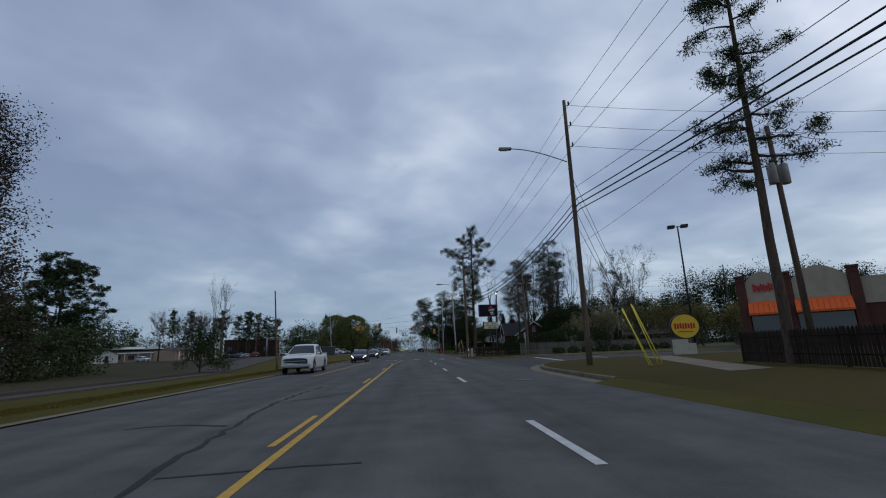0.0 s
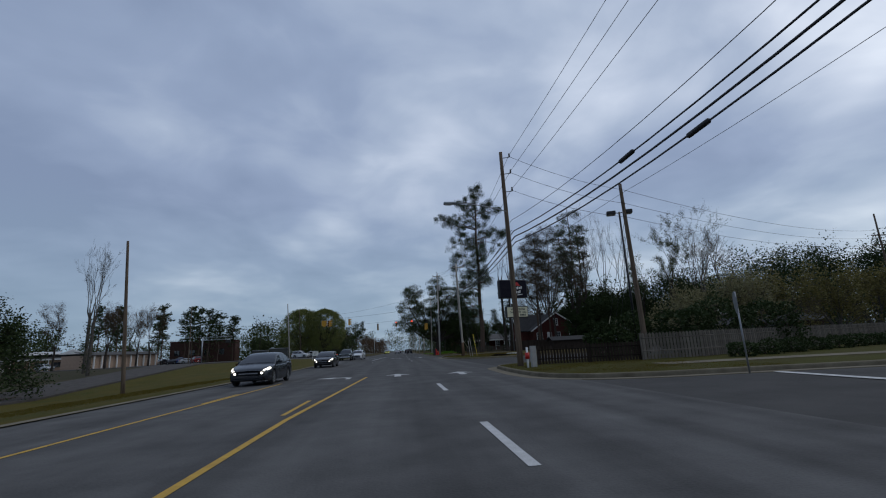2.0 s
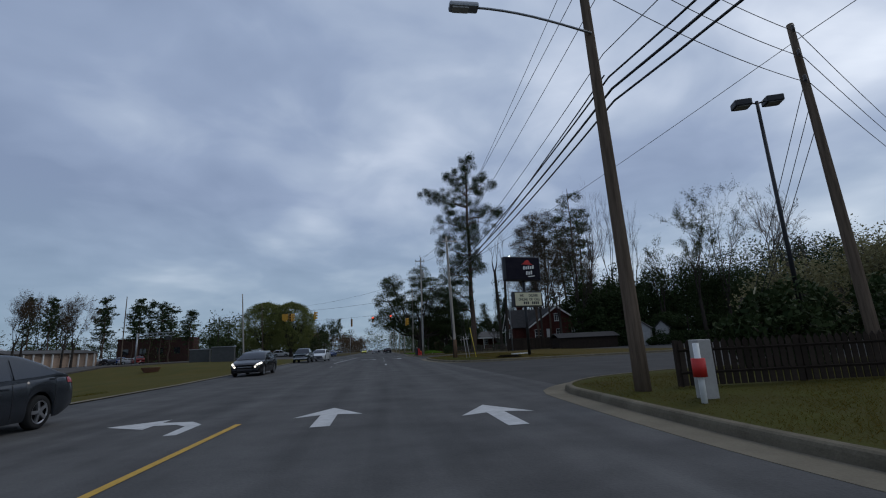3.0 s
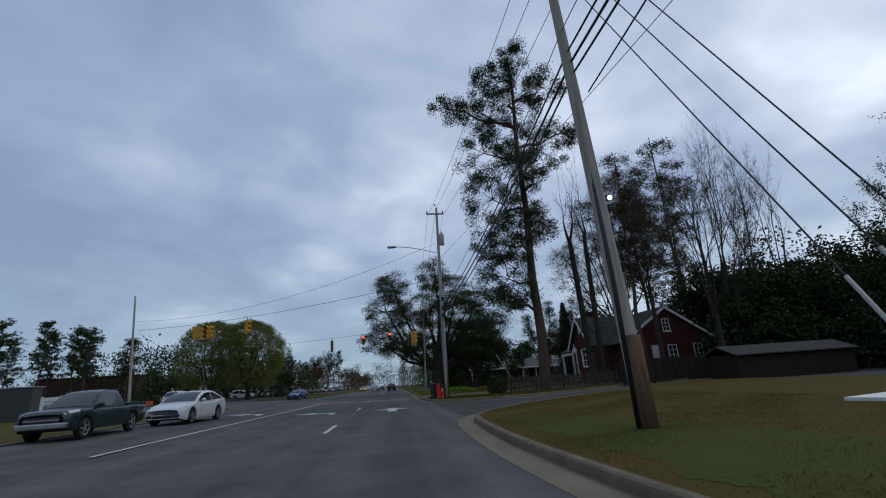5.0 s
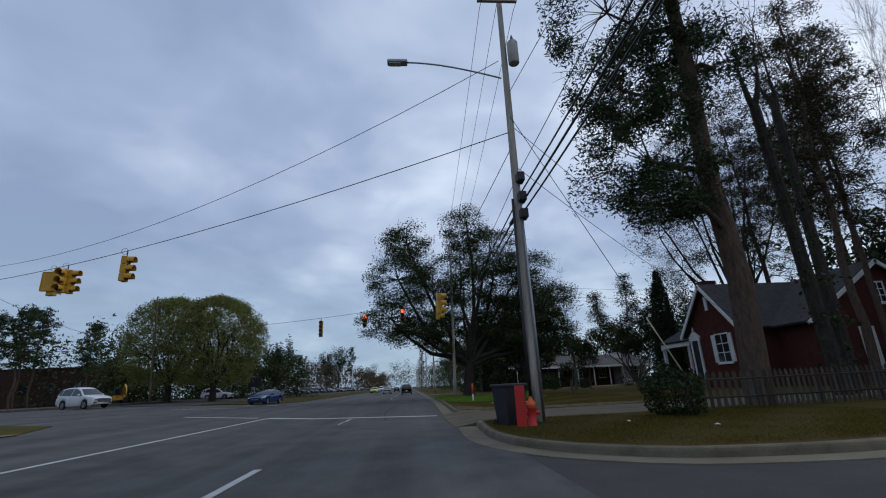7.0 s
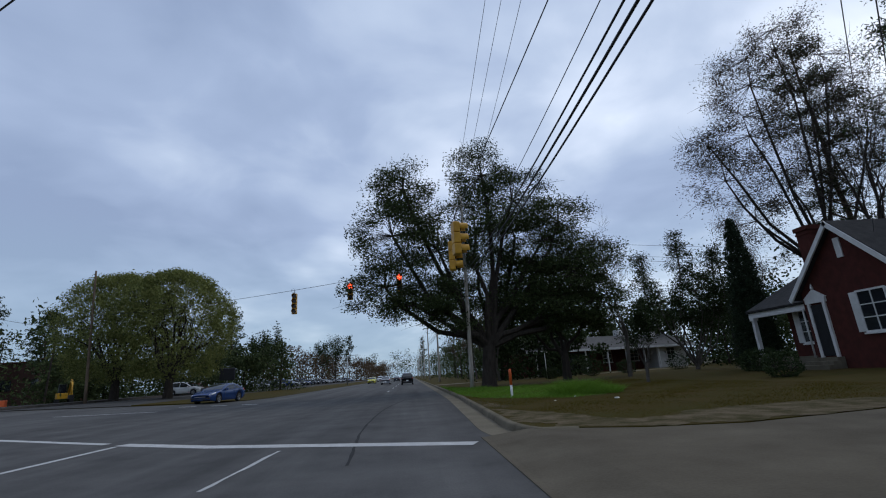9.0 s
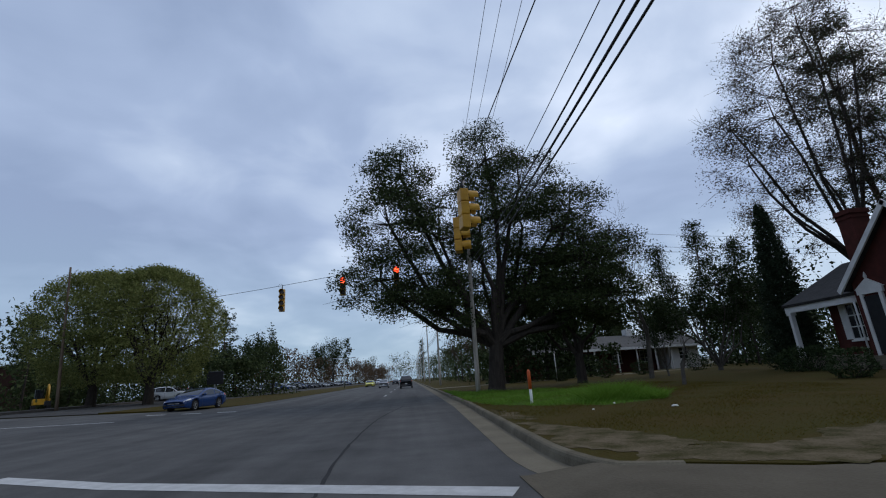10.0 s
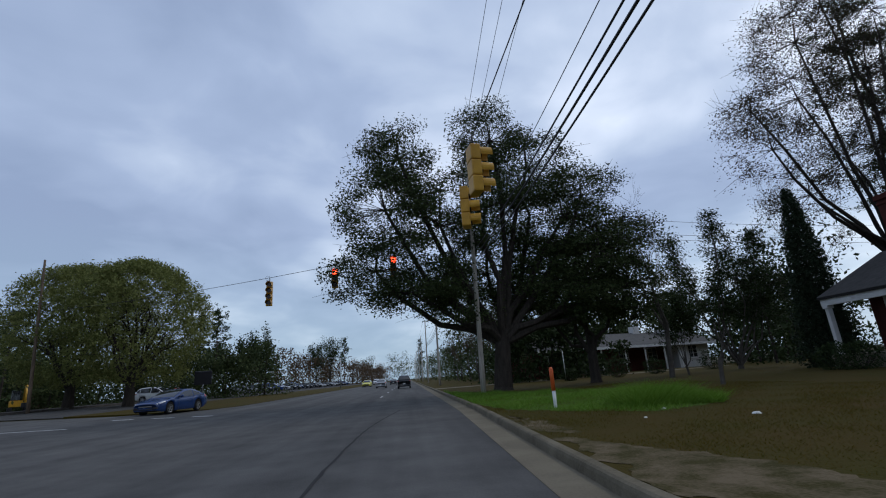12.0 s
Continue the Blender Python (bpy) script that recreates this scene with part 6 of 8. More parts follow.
for x, w in ((3.0, 0.9), (6.2, 0.7), (8.6, 0.7)):
    window(house, pose(x, 0.0, 0.95, 0, 0, 0), w, 1.15, False)
box("side_door", (4.3, -0.05, 0.2), (5.1, 0.02, 2.2), WHITE_TRIM, house, 0.01, "white side door")
window(house, pose(3.6, 3.0, 0.95, 0, 0, 0), 0.6, 1.3, True)
bm = box_bm(bmesh.new(), (2.9, 11.2, 1.5), (3.8, 12.1, 6.35))
box_bm(bm, (2.82, 11.12, 6.2), (3.88, 12.18, 6.42), 0.02)
box_bm(bm, (2.86, 11.16, 6.0), (3.84, 12.14, 6.1))
part("chimney", bm, BRICK_RED, house, "tall brick chimney")
tube("downpipe", [(0.3, 9.1, 2.3), (-0.04, 9.12, 2.1), (-0.04, 9.12, 0.0)], 0.04, WHITE_TRIM, house, 8)

# the low pale ranch house behind
ranch = thing("ranch_house", "long low pale ranch house with a grey roof and carport", "house", 25.5, 184.0, 0.3, 14)
ranch.scale = (1.2, 1.2, 1.25)
box("wall", (11.5, 0.0, -0.2), (16.0, 8.0, 2.5), WHITE_WALL, ranch)
# Dark brick instead of pale siding: the porch's shade is put into the wall colour.
box("porch_wall", (4.0, 1.9, -0.2), (11.5, 8.0, 2.45), BRICK_RED, ranch)
box("wing_wall", (-6.0, 1.5, -0.2), (4.0, 8.0, 2.4), BRICK_RED, ranch)
slope("roof", (-6.8, -0.8, 2.35), (16.8, -0.8, 2.35), (16.8, 4.0, 3.9), (-6.8, 4.0, 3.9), 0.12, GREY_SHINGLE, ranch)
slope("roof", (-6.8, 8.8, 2.35), (16.8, 8.8, 2.35), (16.8, 4.0, 3.9), (-6.8, 4.0, 3.9), 0.12, GREY_SHINGLE, ranch)
box("fascia", (-6.85, -0.88, 2.2), (16.85, -0.78, 2.45), WHITE_TRIM, ranch)
prism("gable", [(0.0, 2.4), (8.0, 2.4), (4.0, 3.75)], "x", 15.95, 16.1, WHITE_WALL, ranch)
box("chimney", (9.0, 3.6, 3.4), (9.9, 4.4, 4.7), WHITE_WALL, ranch, 0.02, "white chimney")
box("dormer", (12.4, 2.2, 3.0), (13.8, 4.0, 4.2), WHITE_WALL, ranch, 0.02, "small pale dormer")
for x in (-5.6, -2.4, 0.8, 3.8, 6.4, 9.0, 11.2):
    box("porch_post", (x - 0.06, -0.7, -0.1), (x + 0.06, -0.58, 2.3), WHITE_TRIM, ranch)
for x, y in ((5.6, 1.9), (9.6, 1.9), (13.6, 0.0)):
    window(ranch, pose(x, y, 0.9, 0, 0, 0), 1.2, 1.2, False)
box("carport_door", (-4.5, 1.44, 0.0), (2.8, 1.5, 2.1), DARK_METAL, ranch)
sheet("driveway_2", [(5.1, 171), (16, 172), (40, 178.5), (40, 181.5), (16, 175), (5.1, 174)], CONCRETE, 0.15, label="pale driveway of the ranch house", category="driveway")

# small white sheds beyond the pizza lot
for x, y, w, h in ((39.2, 115.6, 2.6, 2.55), (42.9, 115.9, 1.9, 2.5)):
    s = thing("shed", "small white gabled shed among dark trees", "shed", x, y, None, -40, "sheds behind the lot")
    prism("wall", [(-w / 2, -0.2), (w / 2, -0.2), (w / 2, h), (0, h + 1.0), (-w / 2, h)], "y", -1.0, 1.0, mat("weathered_white", (0.36, 0.355, 0.34), (0.26, 0.255, 0.245), 0.85, 2, 30, 0.2), s)
    slope("roof", (-w / 2 - 0.2, -1.15, h - 0.06), (-w / 2 - 0.2, 1.15, h - 0.06), (0, 1.15, h + 1.06), (0, -1.15, h + 1.06), 0.08, SHINGLE, s)
    slope("roof", (w / 2 + 0.2, -1.15, h - 0.06), (w / 2 + 0.2, 1.15, h - 0.06), (0, 1.15, h + 1.06), (0, -1.15, h + 1.06), 0.08, SHINGLE, s)
    box("door", (-0.45, -1.04, 0.0), (0.45, -0.98, 2.0), GREY_PLASTIC, s)
annex = thing("long_shed", "long low dark shed with a shingled roof", "shed", 31.7, 119.2, None, 0)
box("wall", (-5, -1.6, -0.2), (4.5, 1.6, 1.75), FENCE_DARK, annex)
slope("roof", (-5.3, -1.9, 1.65), (4.8, -1.9, 1.65), (4.8, 0, 2.35), (-5.3, 0, 2.35), 0.08, SHINGLE, annex)
slope("roof", (-5.3, 1.9, 1.65), (4.8, 1.9, 1.65), (4.8, 0, 2.35), (-5.3, 0, 2.35), 0.08, SHINGLE, annex)

# the restaurant with the orange awning
rest = thing("restaurant", "brick fast-food restaurant with tan parapets and orange awning", "restaurant", 36.9, 47.7, None, -41.5)
rest.scale = (0.715, 0.9, 1.18)
box("wall", (-5.0, 0.0, -0.2), (16.0, 14.0, 4.6), BRICK_TAN, rest)


def arch_parapet(x0, x1, z0, z1, rise):
    n = 12
    poly = [(x0, z0), (x1, z0), (x1, z1)] + [(x1 + (x0 - x1) * k / n, z1 + rise * math.sin(math.pi * k / n)) for k in range(1, n)] + [(x0, z1)]
    prism("parapet", poly, "y", -0.5, 0.0, STUCCO, rest, "tan stucco arched parapet")


arch_parapet(-3.9, 0.6, 3.9, 5.9, 0.95)
arch_parapet(1.9, 8.0, 3.9, 5.9, 1.0)
box("upper_wall", (9.4, -0.15, 3.4), (16.0, 0.0, 5.6), STUCCO, rest)
for x in (-5.0, 0.6, 8.1):
    bm = box_bm(bmesh.new(), (x, -0.75, -0.2), (x + 1.2, 0.1, 6.4), 0.02)
    box_bm(bm, (x - 0.12, -0.87, 6.4), (x + 1.32, 0.2, 6.6), 0.02)
    box_bm(bm, (x - 0.06, -0.81, 6.0), (x + 1.26, 0.15, 6.12))
    part("brick_pillar", bm, BRICK_TAN, rest)
for x0, x1 in ((-3.8, 0.6), (1.8, 8.1)):
    awn = box("awning_frame", (x0, -0.5, 4.0), (x1, -0.38, 4.12), DARK_METAL, rest)
    n = int((x1 - x0) / 0.6)
    for k in range(n):
        p0, p1 = x0 + (x1 - x0) * k / n, x0 + (x1 - x0) * (k + 1) / n - 0.03
        slope("awning_panel", (p0, -1.9, 3.05), (p1, -1.9, 3.05), (p1, -0.4, 4.15), (p0, -0.4, 4.15), 0.03, ORANGE, awn)
        box("awning_valance", (p0, -1.93, 2.9), (p1, -1.89, 3.05), ORANGE, awn)
    box("shopfront", (x0 + 0.1, -0.06, 0.7), (x1 - 0.1, 0.02, 2.9), PANE, rest, 0, "dark shop window")
for k in range(8):
    box("sign_letter", (-2.9 + 0.32 * k, -0.62, 5.0 + 0.12 * (k % 2)), (-2.66 + 0.32 * k, -0.5, 5.75 - 0.1 * (k % 3)), RED_PAINT, rest, 0.02)

# distant buildings over the railway
hall = thing("station_hall", "low pale building with white gables beyond the railway", "building", -98, 182, None, 28)
box("wall", (-15, 0, -0.2), (14, 9, 3.2), mat("tan_brick", (0.33, 0.22, 0.15), (0.24, 0.16, 0.11), 0.9, 2, 30, 0.3), hall)
slope("roof", (-15.5, -0.5, 3.1), (14.5, -0.5, 3.1), (14.5, 4.5, 4.6), (-15.5, 4.5, 4.6), 0.1, GREY_SHINGLE, hall)
slope("roof", (-15.5, 9.5, 3.1), (14.5, 9.5, 3.1), (14.5, 4.5, 4.6), (-15.5, 4.5, 4.6), 0.1, GREY_SHINGLE, hall)
box("fascia", (-15.5, -0.62, 2.95), (14.5, -0.5, 3.3), WHITE_TRIM, hall)
for k in range(7):
    box("column", (-13 + 4 * k - 0.12, -0.55, 0), (-13 + 4 * k + 0.12, -0.3, 3.0), WHITE_TRIM, hall)
for k in range(6):
    box("window", (-12 + 4 * k, -0.05, 0.8), (-10.2 + 4 * k, 0.02, 2.3), PANE, hall)
bm = prism("pediment", [(-3.2, 4.4), (3.2, 4.4), (0, 5.9)], "y", 1.0, 8.0, WHITE_TRIM, hall)
slope("upper_roof", (-13, 0.8, 4.5), (-3, 0.8, 4.5), (-3, 6.5, 5.4), (-13, 6.5, 5.4), 0.1, WHITE_WALL, hall)
for x, y, w, tn in ((-100.9, 156.6, 6.2, 62), (-114.6, 149.6, 5, 20), (-85.5, 135.5, 4.8, 30)):
    s = thing("white_house", "small white gabled house beyond the railway", "house", x, y, None, tn, "small houses beyond the railway")
    prism("wall", [(-w / 2, -0.2), (w / 2, -0.2), (w / 2, 2.3), (0, 3.4), (-w / 2, 2.3)], "y", -2.5, 2.5, WHITE_WALL, s)
    slope("roof", (-w / 2 - 0.2, -2.7, 2.2), (-w / 2 - 0.2, 2.7, 2.2), (0, 2.7, 3.45), (0, -2.7, 3.45), 0.08, SHINGLE, s)
    slope("roof", (w / 2 + 0.2, -2.7, 2.2), (w / 2 + 0.2, 2.7, 2.2), (0, 2.7, 3.45), (0, -2.7, 3.45), 0.08, SHINGLE, s)
    box("door", (-0.4, -2.54, 0.0), (0.4, -2.48, 1.9), DARK_METAL, s)
mill = thing("brick_hall", "long dull red brick building behind the trees", "building", -74.0, 214.2, None, 8)
box("wall", (-11, 0, -0.2), (11, 9, 7.6), mat("mill_brick", (0.078, 0.042, 0.034), (0.05, 0.03, 0.025), 0.9, 2.0, 35, 0.4), mill)
box("cornice", (-11.15, -0.15, 7.6), (11.15, 9.15, 7.85), BRICK_RED, mill)
for k in range(4):
    box("window", (-9.5 + 5 * k, -0.06, 2.6), (-7.7 + 5 * k, 0.02, 4.6), PANE, mill)
shop = thing("market_building", "long pale market building beyond the cross street", "building", -77.8, 173.4, None, 78)
box("wall", (-12, 0, -0.2), (12, 8, 3.4), mat("peach_wall", (0.42, 0.30, 0.22), (0.33, 0.24, 0.18), 0.9, 2, 30, 0.2), shop)
slope("roof", (-12.5, -0.8, 3.3), (12.5, -0.8, 3.3), (12.5, 4, 4.2), (-12.5, 4, 4.2), 0.1, GREY_SHINGLE, shop)
for k in range(10):
    box("column", (-11 + 2.4 * k - 0.15, -0.6, 0), (-11 + 2.4 * k + 0.15, -0.3, 3.2), WHITE_TRIM, shop)

# ---------- signs ----------
pz = thing("pole_sign", "tall black restaurant pole sign with a red roof mark", "sign", 13.35, 92.4, 0.2, 11)
pz.scale = (1.13, 1.2, 1.12)
tube("post", [(0.1, 0, -0.2), (0.1, 0, 6.2)], 0.13, DARK_METAL, pz, 12)
bm = box_bm(bmesh.new(), (-1.75, -0.28, 6.17), (1.75, 0.28, 8.33), 0.16)
cab = part("cabinet", bm, SIGN_BLACK, pz)
bm = box_bm(bmesh.new(), (-1.62, -0.30, 6.3), (1.62, -0.27, 8.2), 0.012)
part("face", bm, mat("sign_face", (0.012, 0.011, 0.018), (0.02, 0.018, 0.024), 0.8, 2, 40, 0.0), cab)
prism("roof_mark", [(-0.15, 7.62), (0.95, 7.58), (0.72, 7.72), (0.6, 7.95), (0.42, 8.02), (0.22, 7.9), (0.08, 7.74)], "y", -0.325, -0.30, RED_PAINT, cab, "red roof-shaped mark")
for x0, z0, n, h in ((0.0, 7.16, 5, 0.30), (0.24, 6.70, 3, 0.32)):
    for k in range(n):
        x, z, t = x0 + 0.22 * k, z0 + 0.02 * k, h - 0.05 * (k % 2)
        prism("logo_bar", [(x, z), (x + 0.13, z), (x + 0.17, z + t), (x + 0.04, z + t)], "y", -0.325, -0.30, SIGN_WHITE, cab)
prism("logo_bar", [(0.40, 6.50), (1.05, 6.58), (1.05, 6.64), (0.44, 6.58)], "y", -0.325, -0.30, SIGN_WHITE, cab)
bm = box_bm(bmesh.new(), (-1.05, -0.24, 3.95), (1.62, 0.24, 5.25), 0.04)
board = part("letter_board", bm, SIGN_BLACK, pz)
box("board_face", (-0.96, -0.262, 4.05), (1.54, -0.24, 5.15), SIGN_CREAM, board, 0, "cream changeable-letter face")


def lettering(text, size, m, material, parent, name="lettering"):
    cu = bpy.data.curves.new(name, "FONT")
    cu.body, cu.size, cu.extrude, cu.offset, cu.align_x = text, size, 0.004, 0.006, "CENTER"
    tmp = new("tmp_text", cu)
    me = bpy.data.meshes.new_from_object(tmp)
    bpy.data.objects.remove(tmp)
    me.materials.clear()
    me.materials.append(material)
    ob = new(name, me)
    ob.parent = parent
    ob.matrix_basis = m
    return ob


for word, x, z in (("WE", -0.34, 4.80), ("DELIVER", 0.78, 4.80), ("ONLINE", -0.22, 4.47), ("OR", 0.53, 4.47), ("CALL", 1.12, 4.47)):
    lettering(word, 0.3, pose(x, -0.268, z, 90, 0, 0) @ Matrix.Diagonal((0.8, 1.0, 1.0, 1.0)), SIGN_BLACK, board)
for k, x in enumerate((-0.12, 0.06, 0.24, 0.66, 0.84, 1.02, 1.20)):
    box("number_bar", (x - 0.06, -0.272, 4.15), (x + 0.06, -0.262, 4.38), SIGN_BLACK, board)
slab = thing("utility_vault", "pale flat utility vault in the grass", "utility vault", 14.1, 97.2, None, 15)
box("lid", (-0.9, -0.45, 0.12), (0.9, 0.45, 0.22), SIGN_WHITE, slab, 0.01)

bj = thing("monument_sign", "round yellow restaurant sign on a cream plinth", "sign", 18.6, 35.8, 0.4, -18)
bj.scale = (0.88, 0.88, 0.88)
bm = bmesh.new()
for lo, hi in (((-1.0, -0.3, -0.5), (0.15, 0.3, 0.95)), ((0.15, -0.3, -0.5), (0.75, 0.3, 0.6))):
    box_bm(bm, lo, hi, 0.03)
part("plinth", bm, mat("cream_stone", (0.5, 0.47, 0.38), (0.38, 0.35, 0.28), 0.8, 3, 30, 0.2), bj)
bm = bmesh.new()
bmesh.ops.create_cone(bm, cap_ends=True, segments=40, radius1=1.18, radius2=1.18, depth=0.34, matrix=Matrix.Translation((0.1, 0, 2.05)) @ Matrix.Rotation(math.pi / 2, 4, "X") @ Matrix.Diagonal((1, 0.92, 1, 1)))
part("rim", bm, SIGN_BLACK, bj)
bm = bmesh.new()
bmesh.ops.create_cone(bm, cap_ends=True, segments=40, radius1=1.08, radius2=1.08, depth=0.38, matrix=Matrix.Translation((0.1, 0, 2.05)) @ Matrix.Rotation(math.pi / 2, 4, "X") @ Matrix.Diagonal((1, 0.92, 1, 1)))
disc = part("disc", bm, SIGN_YELLOW, bj)
for k in range(8):
    box("logo_stroke", (-0.75 + 0.21 * k, -0.21, 1.82 + 0.03 * (k % 3)), (-0.60 + 0.21 * k, -0.19, 2.32 - 0.05 * (k % 2)), RED_PAINT, disc, 0.005)
box("logo_bar", (-0.5, -0.21, 1.55), (0.7, -0.19, 1.63), RED_PAINT, disc)

stop = thing("stop_sign", "stop sign seen from its plain grey back", "road sign", 9.7, 49.2, None, 60)
tube("post", [(0, 0, -0.2), (0, 0, 2.6)], 0.03, GALV, stop, 8)
bm = bmesh.new()
bmesh.ops.create_cone(bm, cap_ends=True, segments=8, radius1=0.38, radius2=0.38, depth=0.015, matrix=Matrix.Translation((0, 0.03, 2.25)) @ Matrix.Rotation(math.pi / 2, 4, "X") @ Matrix.Rotation(math.pi / 8, 4, "Z"))
part("plate", bm, GALV, stop)
info = thing("notice_board", "white notice board on two posts on the verge", "sign", -15.2, 113.0, None, 6)
for x in (-0.42, 0.42):
    box("post", (x - 0.04, -0.04, -0.2), (x + 0.04, 0.04, 1.5), WHITE_TRIM, info)
bd = box("board", (-0.42, -0.05, 0.75), (0.42, 0.0, 1.45), SIGN_WHITE, info, 0.01)
for k in range(3):
    box("text_bar", (-0.28, -0.058, 1.22 - 0.14 * k), (0.28 - 0.1 * k, -0.05, 1.28 - 0.14 * k), GREY_PLASTIC, bd)
for x, y, w, h in ((-23.0, 121.0, 3.0, 2.1), (-26.6, 122.2, 2.6, 1.8)):
    c = thing("utility_cabinet", "grey-green utility cabinet on the verge", "cabinet", x, y, None, 8, "cabinets on the verge")
    box("case", (-w / 2, -0.6, -0.1), (w / 2, 0.6, h), mat("cabinet_grey", (0.055, 0.058, 0.058), (0.038, 0.04, 0.04), 0.7, 2, 30, 0.1), c, 0.04)
    box("lid", (-w / 2 - 0.06, -0.66, h), (w / 2 + 0.06, 0.66, h + 0.08), GALV, c, 0.02)

# small things on the grass
mk = thing("marker_post", "white cable marker post with an orange top", "marker post", 6.8, 141.2)
tube("post", [(0, 0, -0.1), (0, 0, 0.62)], 0.05, SIGN_WHITE, mk, 12)
tube("cap", [(0, 0, 0.62), (0, 0, 1.22), (0, 0, 1.28)], [0.06, 0.06, 0.03], ORANGE_PAINT, mk, 12)
mk2 = thing("marker_post", "white marker post with a red band", "marker post", 4.75, 57.3)
tube("post", [(0, 0, -0.1), (0, 0, 1.1)], 0.05, SIGN_WHITE, mk2, 12)
tube("band", [(0, 0, 0.55), (0, 0, 0.85)], 0.11, RED_PAINT, mk2, 12)
pd = thing("cable_pedestal", "pale grey utility pedestal beside the pole", "pedestal", 5.2, 57.8)
box("case", (-0.13, -0.13, -0.1), (0.13, 0.13, 1.15), GREY_PLASTIC, pd, 0.02)
hy = thing("fire_hydrant", "red fire hydrant beside the pole", "hydrant", 5.75, 121.9)
tube("barrel", [(0, 0, -0.1), (0, 0, 0.1), (0, 0, 0.12), (0, 0, 0.55), (0, 0, 0.6)], [0.17, 0.17, 0.12, 0.12, 0.16], RED_PAINT, hy, 14)
tube("bonnet", [(0, 0, 0.6), (0, 0, 0.7), (0, 0, 0.78), (0, 0, 0.86)], [0.15, 0.13, 0.06, 0.03], ORANGE_PAINT, hy, 14)
for s in (-1, 1):
    tube("outlet", [(0, 0, 0.45), (0.22 * s, 0, 0.45)], 0.055, RED_PAINT, hy, 10)
rp = thing("red_marker_board", "flat red utility marker post", "marker post", 5.45, 121.8)
box("board", (-0.13, -0.025, -0.1), (0.13, 0.025, 1.15), RED_PAINT, rp, 0.01)
wb = thing("wheeled_bin", "black wheeled rubbish bin with a closed lid", "bin", 5.35, 122.7, None, 20)
wb.scale = (1.05, 1.05, 1.12)
bm = bmesh.new()
c = [bm.verts.new(p) for p in ((-0.24, -0.28, 0.06), (0.24, -0.28, 0.06), (0.24, 0.28, 0.06), (-0.24, 0.28, 0.06), (-0.31, -0.38, 1.0), (0.31, -0.38, 1.0), (0.31, 0.36, 1.0), (-0.31, 0.36, 1.0))]
for fc in ((3, 2, 1, 0), (4, 5, 6, 7), (0, 1, 5, 4), (1, 2, 6, 5), (2, 3, 7, 6), (3, 0, 4, 7)):
    bm.faces.new([c[i] for i in fc])
part("bin_body", bm, SIGN_BLACK, wb)
box("lid", (-0.35, -0.42, 1.0), (0.35, 0.40, 1.08), DARK_METAL, wb, 0.03)
for s in (-1, 1):
    bm = bmesh.new()
    bmesh.ops.create_cone(bm, cap_ends=True, segments=16, radius1=0.12, radius2=0.12, depth=0.06, matrix=Matrix.Translation((0.27 * s, 0.3, 0.12)) @ Matrix.Rotation(math.pi / 2, 4, "Y"))
    part("wheel", bm, TYRE, wb)
for x, y, z, h, n, lit, gname in ((22.3, 40.4, None, 11.3, 2, False, "car park lights"), (14.2, 64.3, None, 10.0, 2, False, "car park lights"), (19.85, 119.7, None, 14.9, 1, True, "car park lights")):
    L = thing("car_park_light", "dark car park light with box heads on a tall pole" if not lit else "tall galvanised pole light with one glowing lamp", "lamp", x, y, z, -20, gname)
    tube("pole", [(0, 0, -0.1), (0, 0, h)], [0.09, 0.06], GALV if lit else DARK_METAL, L, 10)
    for s in ((-1, 1) if n == 2 else (1,)):
        tube("arm", [(0, 0, h - 0.1), (0.4 * s, 0, h)], 0.03, DARK_METAL, L, 6)
        hd = box("lamp_head", (0.2 * s - 0.3 + 0.35 * s, -0.25, h - 0.18), (0.2 * s + 0.3 + 0.35 * s, 0.25, h + 0.08), DARK_METAL, L, 0.04)
        if lit:
            bm = bmesh.new()
            bmesh.ops.create_uvsphere(bm, u_segments=14, v_segments=10, radius=0.16, matrix=Matrix.Translation((0.55 * s, -0.3, h - 0.08)))
            part("bulb", bm, LAMP_ON, hd)
        else:
            box("lens", (0.55 * s - 0.22, -0.2, h - 0.2), (0.55 * s + 0.22, 0.2, h - 0.18), GREY_PLASTIC, hd)
gm = thing("lamp_post", "slim white garden post on the lawn", "post", 15.8, 166.3)
tube("post", [(0, 0, -0.1), (0, 0, 2.6)], 0.035, SIGN_WHITE, gm, 8)
tp = thing("utility_pole", "dark wooden pole with two transformers by the restaurant", "utility pole", 15.2, 21.0, group="utility poles along the road")
tube("shaft", [(0, 0, -0.2), (-0.1, 0, 11.0)], [0.15, 0.1], POLE_WOOD, tp, 12)
for s in (-1, 1):
    transformer(tp, 0.3 * s, 0, 8.6)

# ---------- fences ----------
PICKETS = {}


